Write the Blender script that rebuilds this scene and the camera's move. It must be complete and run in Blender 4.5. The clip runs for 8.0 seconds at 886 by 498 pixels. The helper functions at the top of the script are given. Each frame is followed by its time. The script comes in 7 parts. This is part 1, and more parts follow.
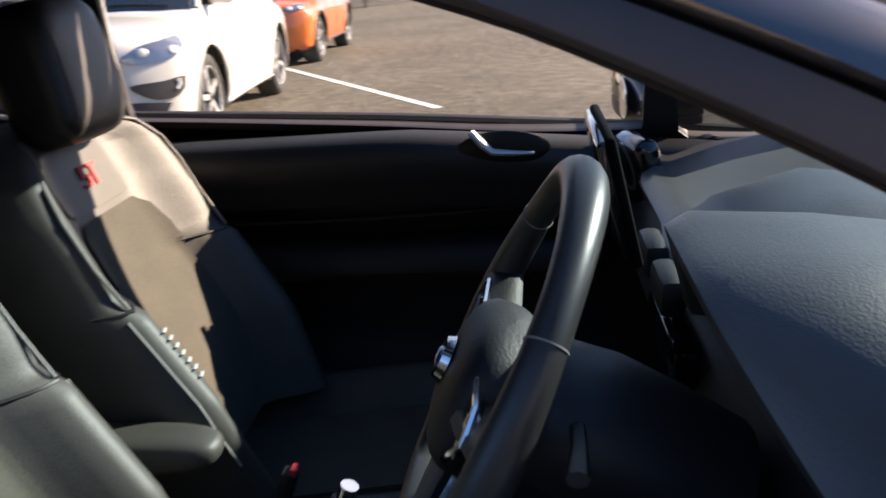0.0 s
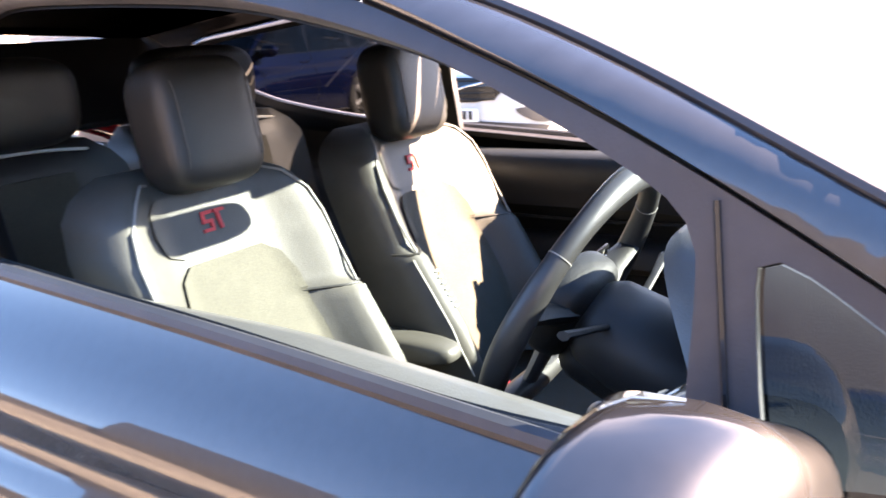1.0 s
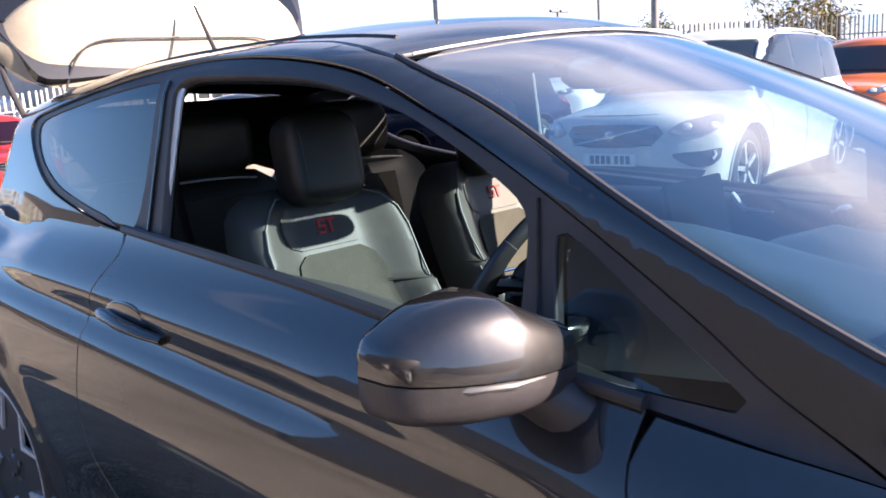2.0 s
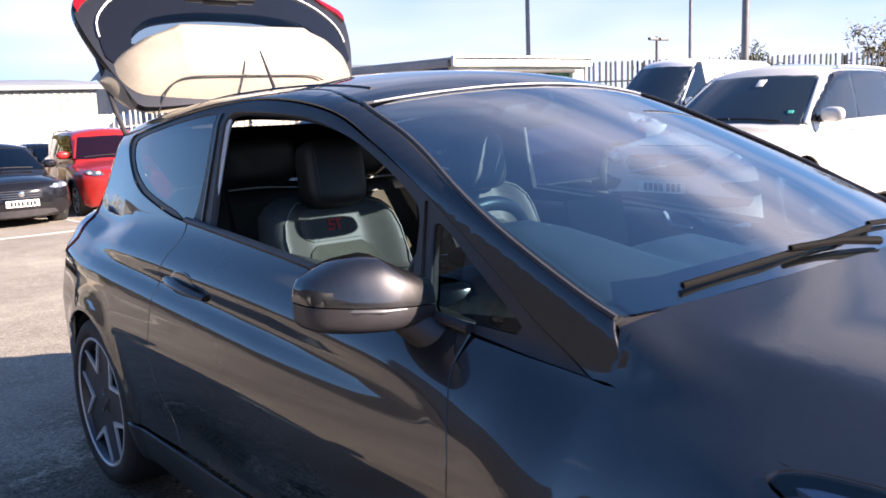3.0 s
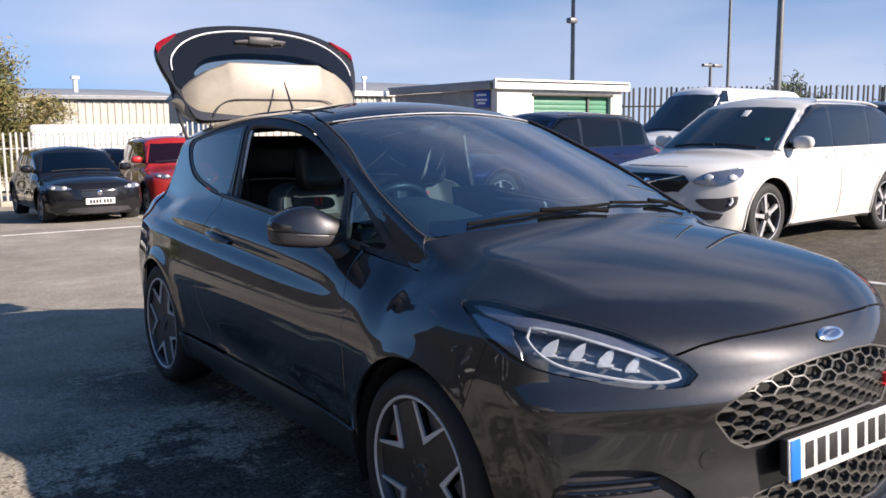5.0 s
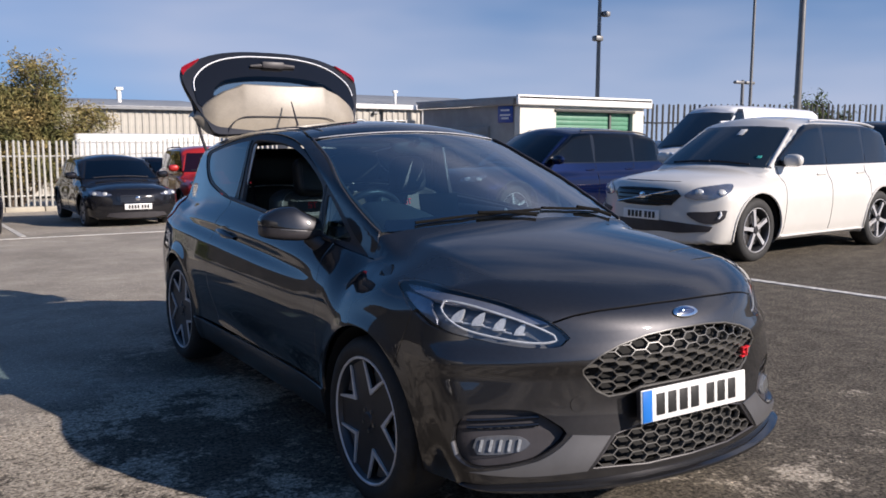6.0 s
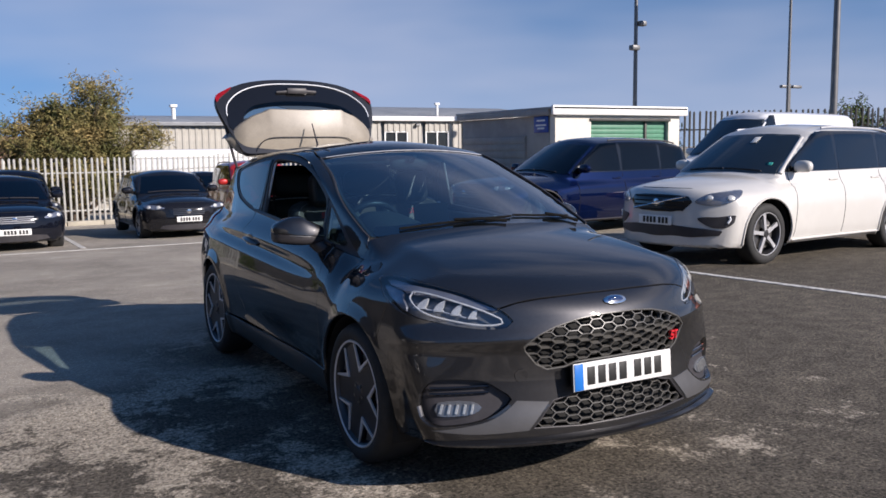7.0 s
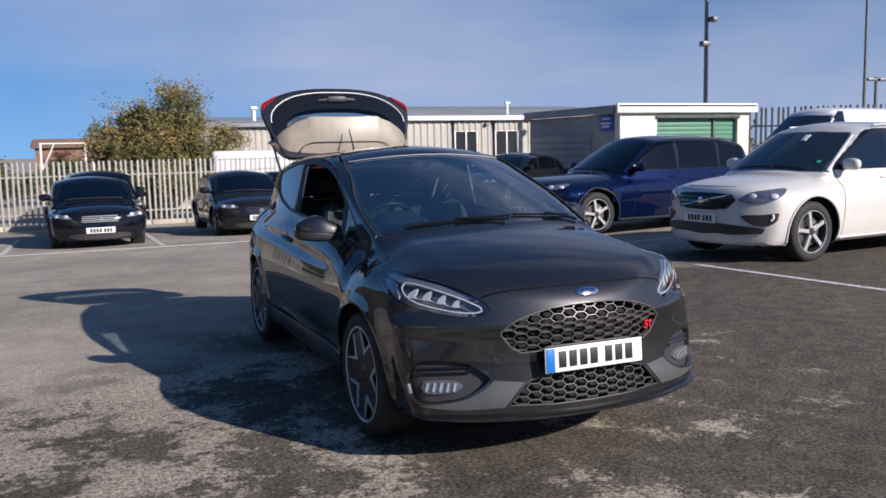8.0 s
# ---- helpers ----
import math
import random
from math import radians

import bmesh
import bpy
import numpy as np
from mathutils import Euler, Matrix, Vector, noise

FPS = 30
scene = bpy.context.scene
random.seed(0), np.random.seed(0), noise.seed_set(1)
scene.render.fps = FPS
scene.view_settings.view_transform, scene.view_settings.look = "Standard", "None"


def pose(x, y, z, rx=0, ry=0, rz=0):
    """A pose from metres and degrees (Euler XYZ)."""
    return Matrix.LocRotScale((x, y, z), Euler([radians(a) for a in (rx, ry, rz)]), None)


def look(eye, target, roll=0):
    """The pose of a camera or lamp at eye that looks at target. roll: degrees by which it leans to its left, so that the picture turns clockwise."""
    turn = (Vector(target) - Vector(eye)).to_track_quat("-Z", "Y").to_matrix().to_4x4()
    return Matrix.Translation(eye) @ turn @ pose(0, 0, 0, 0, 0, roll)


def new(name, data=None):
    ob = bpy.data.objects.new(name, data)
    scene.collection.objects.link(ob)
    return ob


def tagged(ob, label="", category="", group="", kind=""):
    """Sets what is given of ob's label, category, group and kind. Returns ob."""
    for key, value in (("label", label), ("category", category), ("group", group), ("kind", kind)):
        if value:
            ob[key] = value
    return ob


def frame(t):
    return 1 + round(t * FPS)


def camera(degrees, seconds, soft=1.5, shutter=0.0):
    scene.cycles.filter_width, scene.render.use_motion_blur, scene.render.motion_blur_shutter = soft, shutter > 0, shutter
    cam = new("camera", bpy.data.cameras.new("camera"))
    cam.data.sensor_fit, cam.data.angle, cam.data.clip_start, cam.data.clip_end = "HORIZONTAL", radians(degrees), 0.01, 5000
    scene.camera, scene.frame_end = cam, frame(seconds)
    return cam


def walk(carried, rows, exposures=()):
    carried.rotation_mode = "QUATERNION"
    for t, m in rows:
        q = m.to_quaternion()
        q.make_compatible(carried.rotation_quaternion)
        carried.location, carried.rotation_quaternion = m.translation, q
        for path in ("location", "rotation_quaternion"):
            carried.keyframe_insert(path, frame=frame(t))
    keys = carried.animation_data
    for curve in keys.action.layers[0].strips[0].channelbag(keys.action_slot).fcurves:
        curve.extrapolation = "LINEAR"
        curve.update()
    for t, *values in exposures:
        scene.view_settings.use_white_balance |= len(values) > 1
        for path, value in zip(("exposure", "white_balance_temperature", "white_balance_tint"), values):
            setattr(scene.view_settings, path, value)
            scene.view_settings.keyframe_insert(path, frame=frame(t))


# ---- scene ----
cam = camera(54.0, 8.0, soft=1.6, shutter=0.3)
PATH = [
    (0, (-0.96, -0.367, 1.284), (0.93, -0.161, 0.661), -3.9),
    (0.5, (-1.169, -0.548, 1.297), (0.633, 0.108, 0.728), -3.5),
    (1, (-1.306, -0.752, 1.31), (0.337, 0.269, 0.802), -2.8),
    (1.5, (-1.414, -1.029, 1.334), (0.053, 0.249, 0.875), -3.5),
    (1.7, (-1.475, -1.13, 1.329), (-0.036, 0.193, 0.905), -3.6),
    (2.8, (-1.721, -1.852, 1.355), (-0.446, -0.347, 1.022), -2.4),
    (3, (-1.75, -1.99, 1.358), (-0.504, -0.46, 1.035), -2.1),
    (3.5, (-1.879, -2.314, 1.335), (-0.661, -0.756, 1.037), -1.2),
    (4, (-2.019, -2.636, 1.343), (-0.808, -1.073, 1.046), -0.9),
    (4.5, (-2.092, -3.023, 1.342), (-0.922, -1.426, 1.056), -0.9),
    (5.8, (-2.313, -3.931, 1.381), (-1.207, -2.286, 1.113), 0.5),
    (6, (-2.309, -4.106, 1.374), (-1.23, -2.441, 1.123), 0.3),
    (6.5, (-2.311, -4.44, 1.416), (-1.286, -2.739, 1.182), -0.2),
    (7, (-2.367, -4.827, 1.418), (-1.388, -3.097, 1.188), -0.7),
    (7.5, (-2.319, -5.09, 1.432), (-1.409, -3.326, 1.191), -0.9),
    (8, (-2.198, -5.391, 1.452), (-1.386, -3.578, 1.22), -1.2),
]
EXPOSURES = [(0.0, 2.0, 7900, 28), (0.5, 3.72, 8700, 32), (1.0, 4.2, 8700, 32), (1.5, 3.0, 8000, 26), (1.7, 2.55, 7600, 25), (2.8, 1.69, 7000, 23), (3.5, 1.52, 7000, 22), (4.5, 1.12, 6750, 17), (5.8, 0.48, 6450, 18), (6.5, 0.32, 6300, 18), (8.0, 0.28, 6150, 18)]
walk(cam, [(t, look(eye, target, roll)) for t, eye, target, roll in PATH], EXPOSURES)
# ---- sky and sun ----
SUN_TO = Vector((1.05, -1.75, 1.0)).normalized()
world = bpy.data.worlds.new("world")
scene.world = world
world.use_nodes = True
wn, wl = world.node_tree.nodes, world.node_tree.links
sky = wn.new("ShaderNodeTexSky")
sky.sky_type, sky.sun_disc = "NISHITA", False
sky.sun_elevation = math.asin(SUN_TO.z)
sky.sun_rotation = math.atan2(SUN_TO.x, SUN_TO.y)
sky.air_density, sky.dust_density, sky.ozone_density = 1.0, 0.15, 2.5
# thin autumn cloud drawn over the sky, thickest towards the horizon
wc = wn.new("ShaderNodeTexCoord")
wm = wn.new("ShaderNodeMapping")
wm.inputs["Scale"].default_value = (1.0, 1.0, 4.0)
wnoise = wn.new("ShaderNodeTexNoise")
wnoise.inputs["Scale"].default_value, wnoise.inputs["Detail"].default_value = 1.2, 4
wramp = wn.new("ShaderNodeValToRGB")
wramp.color_ramp.elements[0].position, wramp.color_ramp.elements[1].position = 0.54, 0.84
wramp.color_ramp.elements[1].color = (0.75, 0.75, 0.75, 1)
wmix = wn.new("ShaderNodeMixRGB")
wmix.inputs["Color2"].default_value = (4.6, 4.9, 5.7, 1)
wl.new(wc.outputs["Generated"], wm.inputs["Vector"])
wl.new(wm.outputs["Vector"], wnoise.inputs["Vector"])
# the cloud bank stands over the +x side of the yard
wsep, wbias = wn.new("ShaderNodeSeparateXYZ"), wn.new("ShaderNodeMath")
wbias.operation = "MULTIPLY_ADD"
wbias.inputs[1].default_value = 0.22
wl.new(wc.outputs["Generated"], wsep.inputs["Vector"])
wl.new(wsep.outputs["X"], wbias.inputs[0])
wl.new(wnoise.outputs["Fac"], wbias.inputs[2])
wl.new(wbias.outputs["Value"], wramp.inputs["Fac"])
wlow, wfac = wn.new("ShaderNodeMapRange"), wn.new("ShaderNodeMath")
wlow.interpolation_type, wfac.operation = "SMOOTHSTEP", "MULTIPLY"
wlow.inputs["From Min"].default_value, wlow.inputs["From Max"].default_value = 0.56, 0.75
wlow.inputs["To Min"].default_value, wlow.inputs["To Max"].default_value = 1.0, 0.06
wl.new(wsep.outputs["Z"], wlow.inputs["Value"])
wl.new(wramp.outputs["Color"], wfac.inputs[0])
wl.new(wlow.outputs["Result"], wfac.inputs[1])
wl.new(wfac.outputs["Value"], wmix.inputs["Fac"])
wsat = wn.new("ShaderNodeHueSaturation")
wsat.inputs["Saturation"].default_value = 1.22
# the sky's colour is taken a little above each direction: a clear cold day, blue down to the roofs
wlift = wn.new("ShaderNodeVectorMath")
wlift.operation = "MULTIPLY_ADD"
wlift.inputs[1].default_value, wlift.inputs[2].default_value = (1.0, 1.0, 0.85), (0.0, 0.0, 0.20)
wl.new(wc.outputs["Generated"], wlift.inputs[0])
wl.new(wlift.outputs["Vector"], sky.inputs["Vector"])
wl.new(sky.outputs["Color"], wsat.inputs["Color"])
wl.new(wsat.outputs["Color"], wmix.inputs["Color1"])
wl.new(wmix.outputs["Color"], wn["Background"].inputs["Color"])
wn["Background"].inputs["Strength"].default_value = 0.096
sun = new("sun", bpy.data.lights.new("sun", "SUN"))
sun.data.energy, sun.data.angle, sun.data.color = 5.4, radians(0.53), (1.0, 0.92, 0.79)
sun.matrix_world = look(SUN_TO * 50, (0, 0, 0))
# ---- materials ----
def mat(name, base, rough=0.5, metal=0.0, coat=0.0, vary=0.0, scale=8.0, bump=0.0, bump_scale=60.0, second=None, patch=(0.45, 0.62), spec=0.5, fine=0.0, random_tint=0.0, rough_vary=0.0):
    m = bpy.data.materials.new(name)
    m.use_nodes = True
    n, l = m.node_tree.nodes, m.node_tree.links
    b = n["Principled BSDF"]
    b.inputs["Base Color"].default_value = (*base, 1)
    b.inputs["Roughness"].default_value, b.inputs["Metallic"].default_value = rough, metal
    b.inputs["Coat Weight"].default_value, b.inputs["Coat Roughness"].default_value = coat, 0.03
    b.inputs["Specular IOR Level"].default_value = spec
    co = n.new("ShaderNodeTexCoord")
    colour = None
    if vary or second:
        t = n.new("ShaderNodeTexNoise")
        t.inputs["Scale"].default_value, t.inputs["Detail"].default_value, t.inputs["Roughness"].default_value = scale, 8, 0.62
        l.new(co.outputs["Object"], t.inputs["Vector"])
        r = n.new("ShaderNodeValToRGB")
        r.color_ramp.elements[0].position, r.color_ramp.elements[1].position = patch
        dark = second or tuple(c * (1 - vary) for c in base)
        r.color_ramp.elements[0].color, r.color_ramp.elements[1].color = (*dark, 1), (*base, 1)
        l.new(t.outputs["Fac"], r.inputs["Fac"])
        colour = r.outputs["Color"]
    if fine:
        t2 = n.new("ShaderNodeTexNoise")
        t2.inputs["Scale"].default_value, t2.inputs["Detail"].default_value = scale * 23, 4
        l.new(co.outputs["Object"], t2.inputs["Vector"])
        g = n.new("ShaderNodeMapRange")
        g.inputs["From Min"].default_value, g.inputs["From Max"].default_value = 0.3, 0.7
        g.inputs["To Min"].default_value, g.inputs["To Max"].default_value = 1 - fine, 1 + fine
        l.new(t2.outputs["Fac"], g.inputs["Value"])
        x = n.new("ShaderNodeVectorMath")
        x.operation = "MULTIPLY"
        if colour:
            l.new(colour, x.inputs[0])
        else:
            x.inputs[0].default_value = base
        l.new(g.outputs["Result"], x.inputs[1])
        colour = x.outputs["Vector"]
    if random_tint:
        info = n.new("ShaderNodeObjectInfo")
        g = n.new("ShaderNodeMapRange")
        g.inputs["To Min"].default_value, g.inputs["To Max"].default_value = 1 - random_tint, 1 + random_tint
        l.new(info.outputs["Random"], g.inputs["Value"])
        x = n.new("ShaderNodeVectorMath")
        x.operation = "MULTIPLY"
        if colour:
            l.new(colour, x.inputs[0])
        else:
            x.inputs[0].default_value = base
        l.new(g.outputs["Result"], x.inputs[1])
        colour = x.outputs["Vector"]
    if colour:
        l.new(colour, b.inputs["Base Color"])
    if rough_vary:
        t4 = n.new("ShaderNodeTexNoise")
        t4.inputs["Scale"].default_value, t4.inputs["Detail"].default_value = scale * 0.7, 6
        l.new(co.outputs["Object"], t4.inputs["Vector"])
        g = n.new("ShaderNodeMapRange")
        g.inputs["From Min"].default_value, g.inputs["From Max"].default_value = 0.3, 0.7
        g.inputs["To Min"].default_value, g.inputs["To Max"].default_value = max(rough - rough_vary, 0.02), rough + rough_vary
        l.new(t4.outputs["Fac"], g.inputs["Value"])
        l.new(g.outputs["Result"], b.inputs["Roughness"])
    if bump:
        t3 = n.new("ShaderNodeTexNoise")
        t3.inputs["Scale"].default_value, t3.inputs["Detail"].default_value = bump_scale, 5
        l.new(co.outputs["Object"], t3.inputs["Vector"])
        k = n.new("ShaderNodeBump")
        k.inputs["Strength"].default_value, k.inputs["Distance"].default_value = bump, 0.01
        l.new(t3.outputs["Fac"], k.inputs["Height"])
        l.new(k.outputs["Normal"], b.inputs["Normal"])
    return m


def glass(name, tint, gloss=1.0, rough=0.0, dust=0.0, power=4.0):
    """A thin pane: it lets light through, tinted, and mirrors by Fresnel."""
    m = bpy.data.materials.new(name)
    m.use_nodes = True
    n, l = m.node_tree.nodes, m.node_tree.links
    n.remove(n["Principled BSDF"])
    clear, shine, mix = n.new("ShaderNodeBsdfTransparent"), n.new("ShaderNodeBsdfGlossy"), n.new("ShaderNodeMixShader")
    w, p, f = n.new("ShaderNodeLayerWeight"), n.new("ShaderNodeMath"), n.new("ShaderNodeMath")
    w.inputs["Blend"].default_value = 0.5
    p.operation, f.operation = "POWER", "MULTIPLY_ADD"
    p.inputs[1].default_value = power
    f.inputs[1].default_value, f.inputs[2].default_value = 0.9, 0.05 * gloss
    l.new(w.outputs["Facing"], p.inputs[0])
    l.new(p.outputs["Value"], f.inputs[0])
    clear.inputs["Color"].default_value = (*tint, 1)
    shine.inputs["Roughness"].default_value = rough
    l.new(f.outputs["Value"], mix.inputs["Fac"])
    l.new(clear.outputs["BSDF"], mix.inputs[1])
    l.new(shine.outputs["BSDF"], mix.inputs[2])
    end = mix
    if dust:
        d, t, r, mix2 = n.new("ShaderNodeBsdfDiffuse"), n.new("ShaderNodeTexNoise"), n.new("ShaderNodeMapRange"), n.new("ShaderNodeMixShader")
        d.inputs["Color"].default_value = (0.5, 0.48, 0.44, 1)
        t.inputs["Scale"].default_value, t.inputs["Detail"].default_value = 5, 6
        r.inputs["From Min"].default_value, r.inputs["From Max"].default_value = 0.3, 0.7
        r.inputs["To Min"].default_value, r.inputs["To Max"].default_value = dust * 0.3, dust
        l.new(t.outputs["Fac"], r.inputs["Value"])
        l.new(r.outputs["Result"], mix2.inputs["Fac"])
        l.new(mix.outputs["Shader"], mix2.inputs[1])
        l.new(d.outputs["BSDF"], mix2.inputs[2])
        end = mix2
    l.new(end.outputs["Shader"], n["Material Output"].inputs["Surface"])
    return m


GREY_PAINT = mat("grey metallic paint", (0.044, 0.0432, 0.045), 0.42, 0.85, 1.0, vary=0.06, scale=3, fine=0.05, rough_vary=0.02)
GREY_PAINT.node_tree.nodes["Principled BSDF"].inputs["Coat IOR"].default_value = 1.68
GREY_PAINT.node_tree.nodes["Principled BSDF"].inputs["Specular Tint"].default_value = (0.20, 0.20, 0.21, 1)
BLACK_PAINT = mat("black paint", (0.005, 0.006, 0.011), 0.3, 0.0, 1.0, vary=0.1, scale=3, spec=0.0)
BLUE_PAINT = mat("dark blue paint", (0.0022, 0.0062, 0.034), 0.4, 0.3, 1.0, vary=0.1, scale=3, spec=0.0)
WHITE_PAINT = mat("white paint", (0.63, 0.612, 0.575), 0.35, 0.0, 1.0, vary=0.04, scale=3)
RED_PAINT = mat("red paint", (0.42, 0.02, 0.015), 0.35, 0.2, 1.0, vary=0.1, scale=3)
ORANGE_PAINT = mat("orange paint", (0.65, 0.14, 0.02), 0.35, 0.1, 1.0, vary=0.1, scale=3)
GUNMETAL = mat("gunmetal paint", (0.014, 0.014, 0.017), 0.4, 0.4, 1.0, vary=0.1, scale=3, spec=0.0)
SATIN_GREY = mat("satin grey trim", (0.11, 0.11, 0.115), 0.42, 0.4, 0.2, vary=0.1, scale=9)
BLACK_TRIM = mat("black trim", (0.037, 0.034, 0.038), 0.48, vary=0.2, scale=12, bump=0.05, bump_scale=300)
GLOSS_BLACK = mat("gloss black", (0.008, 0.008, 0.009), 0.12, coat=0.6)
RUBBER = mat("rubber", (0.022, 0.022, 0.022), 0.75, vary=0.25, scale=20, bump=0.2, bump_scale=120)
DARK = mat("dark underside", (0.012, 0.012, 0.012), 0.9, vary=0.2, scale=9)
CHROME = mat("chrome", (0.82, 0.82, 0.83), 0.08, 1.0)
SILVER = mat("machined alloy", (0.66, 0.66, 0.67), 0.36, 0.6, vary=0.08, scale=20)
DARK_ALLOY = mat("dark alloy", (0.07, 0.07, 0.075), 0.4, 0.7, vary=0.1, scale=20)
STEEL = mat("brushed steel disc", (0.30, 0.29, 0.28), 0.35, 1.0, vary=0.2, scale=15)
RED_CALIPER = mat("red caliper", (0.55, 0.02, 0.02), 0.35, coat=0.4)
RED_LENS = mat("red lens", (0.30, 0.006, 0.010), 0.12, coat=1.0, vary=0.3, scale=30)
CLEAR_LENS = glass("clear lens", (0.93, 0.95, 0.97), 1.6)
WINDSCREEN = glass("windscreen glass", (0.43, 0.655, 0.76), gloss=3.8, power=2.5, dust=0.004)
TINTED = glass("tinted glass", (0.045, 0.05, 0.055), gloss=1.3)
REAR_TINT = glass("tinted rear glass", (0.34, 0.42, 0.46), gloss=1.3)
SIDE_GLASS = glass("side glass", (0.80, 0.86, 0.85))
SMALL_GLASS = glass("small side glass", (0.24, 0.28, 0.30), gloss=1.5)
CAR_GLASS = glass("car glass", (0.20, 0.23, 0.25), gloss=2.2)
LIGHT_GUIDE = mat("clear light guide", (0.68, 0.69, 0.71), 0.24, 0.1, coat=0.6, vary=0.2, scale=30)
WHITE_GUIDE_GLINT = mat("white light guide and edge glint", (0.85, 0.87, 0.9), 0.25, coat=0.6)
PLATE_WHITE = mat("white number plate", (0.78, 0.78, 0.76), 0.4, vary=0.04, scale=10)
PLATE_INK = mat("plate ink", (0.015, 0.015, 0.015), 0.5)
PLATE_BLUE = mat("plate blue", (0.01, 0.15, 0.52), 0.4)
BADGE_BLUE = mat("badge blue", (0.012, 0.028, 0.09), 0.25, coat=1.0)
BADGE_RED = mat("badge red", (0.6, 0.02, 0.03), 0.4)
LEATHER = mat("black grained leather", (0.064, 0.0595, 0.051), 0.52, vary=0.15, scale=10, bump=0.10, bump_scale=420)
LEATHER_DARK = mat("dark leather", (0.022, 0.0212, 0.020), 0.45, vary=0.15, scale=10, bump=0.10, bump_scale=420)
FABRIC = mat("grey suede fabric", (0.063, 0.0585, 0.046), 0.92, vary=0.12, scale=14, bump=0.15, bump_scale=350, fine=0.12)
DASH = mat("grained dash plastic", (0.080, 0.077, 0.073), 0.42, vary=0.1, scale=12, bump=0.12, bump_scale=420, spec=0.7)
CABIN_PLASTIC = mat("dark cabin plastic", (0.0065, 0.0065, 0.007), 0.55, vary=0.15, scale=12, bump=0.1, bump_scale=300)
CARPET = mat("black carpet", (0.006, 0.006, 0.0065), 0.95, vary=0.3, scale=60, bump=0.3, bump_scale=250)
HEADLINER = mat("charcoal headliner", (0.020, 0.020, 0.021), 0.9, vary=0.1, scale=20, bump=0.1, bump_scale=400)
THREAD = mat("pale thread", (0.55, 0.54, 0.50), 0.7)
PLASTIC_RED = mat("red plastic", (0.55, 0.03, 0.04), 0.4)
LOGO_RED = mat("red stitching", (0.62, 0.05, 0.05), 0.7)
VAN_WHITE = mat("white van paint", (0.70, 0.71, 0.73), 0.4, coat=0.6, vary=0.06, scale=3)
TEAL = mat("teal sticker", (0.05, 0.45, 0.38), 0.6)
PAPER = mat("paper", (0.75, 0.74, 0.70), 0.8, vary=0.05, scale=40)
LAMP_TRAY = mat("dark chrome lamp tray", (0.20, 0.205, 0.22), 0.32, 0.4, vary=0.2, scale=20)
# Dusty, and lightened to beige: the sun's glow is put into the colour.
SUNLIT_DUSTY_PAINT = mat("dusty grey paint in sunlit beige", (0.30, 0.262, 0.205), 0.42, 0.0, 0.35, second=(0.21, 0.182, 0.142), scale=4.5, patch=(0.30, 0.62), fine=0.06)
GRILLE_GREY = mat("dark grille plastic", (0.095, 0.091, 0.084), 0.38, 0.0, 0.2, vary=0.15, scale=30)
SKIRT = mat("dark satin skirt", (0.022, 0.022, 0.023), 0.33, 0.0, 0.3, vary=0.2, scale=9)
WIPER_BLACK = mat("wiper rubber", (0.006, 0.006, 0.006), 0.8, vary=0.2, scale=20, spec=0.1)
WHEEL_LEATHER = mat("smooth black leather", (0.030, 0.029, 0.029), 0.38, vary=0.15, scale=14, bump=0.06, bump_scale=900)
PIPING = mat("grey piping", (0.20, 0.19, 0.175), 0.6)
STITCH = mat("dark grey stitching", (0.075, 0.072, 0.068), 0.7)
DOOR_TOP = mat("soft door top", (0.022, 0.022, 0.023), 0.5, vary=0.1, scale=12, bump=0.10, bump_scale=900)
LAMP_BLADE = mat("smoked lamp trim", (0.30, 0.31, 0.36), 0.26, 0.6, 0.3, vary=0.2, scale=20)
REFLECTOR = mat("lamp reflector", (0.80, 0.79, 0.76), 0.35, 0.45, vary=0.15, scale=60)
CLEAR_WHITE = mat("frosted lens", (0.55, 0.56, 0.58), 0.15, 0.0, 1.0, vary=0.2, scale=60)
WHEEL_FACE = mat("machined wheel face", (0.66, 0.66, 0.67), 0.34, 0.2, vary=0.12, scale=25)
MATT_BLACK = mat("matt black shell", (0.006, 0.006, 0.006), 0.9, vary=0.2, scale=20, spec=0.05)
# ---- car body as a smooth solid, from a few profile curves ----
def table(points):
    """A smooth curve through a few (u, v) points."""
    u = np.array([p[0] for p in points], float)
    v = np.array([p[1] for p in points], float)
    h, d = np.diff(u), np.diff(v) / np.diff(u)
    m = np.zeros(len(u))
    m[0], m[-1] = d[0], d[-1]
    for i in range(1, len(u) - 1):
        if d[i - 1] * d[i] > 0:
            w1, w2 = 2 * h[i] + h[i - 1], h[i] + 2 * h[i - 1]
            m[i] = (w1 + w2) / (w1 / d[i - 1] + w2 / d[i])
    grid = np.linspace(u[0], u[-1], 500)
    k = np.clip(np.searchsorted(u, grid) - 1, 0, len(u) - 2)
    t = (grid - u[k]) / h[k]
    out = ((2 * t ** 3 - 3 * t ** 2 + 1) * v[k] + (t ** 3 - 2 * t ** 2 + t) * h[k] * m[k]
           + (-2 * t ** 3 + 3 * t ** 2) * v[k + 1] + (t ** 3 - t ** 2) * h[k] * m[k + 1])
    return lambda a: np.interp(a, grid, out)


def smax(a, b, k):
    h = np.clip(0.5 + 0.5 * (a - b) / k, 0, 1)
    return b + (a - b) * h + k * h * (1 - h)


def smin(a, b, k):
    return -smax(-a, -b, k)


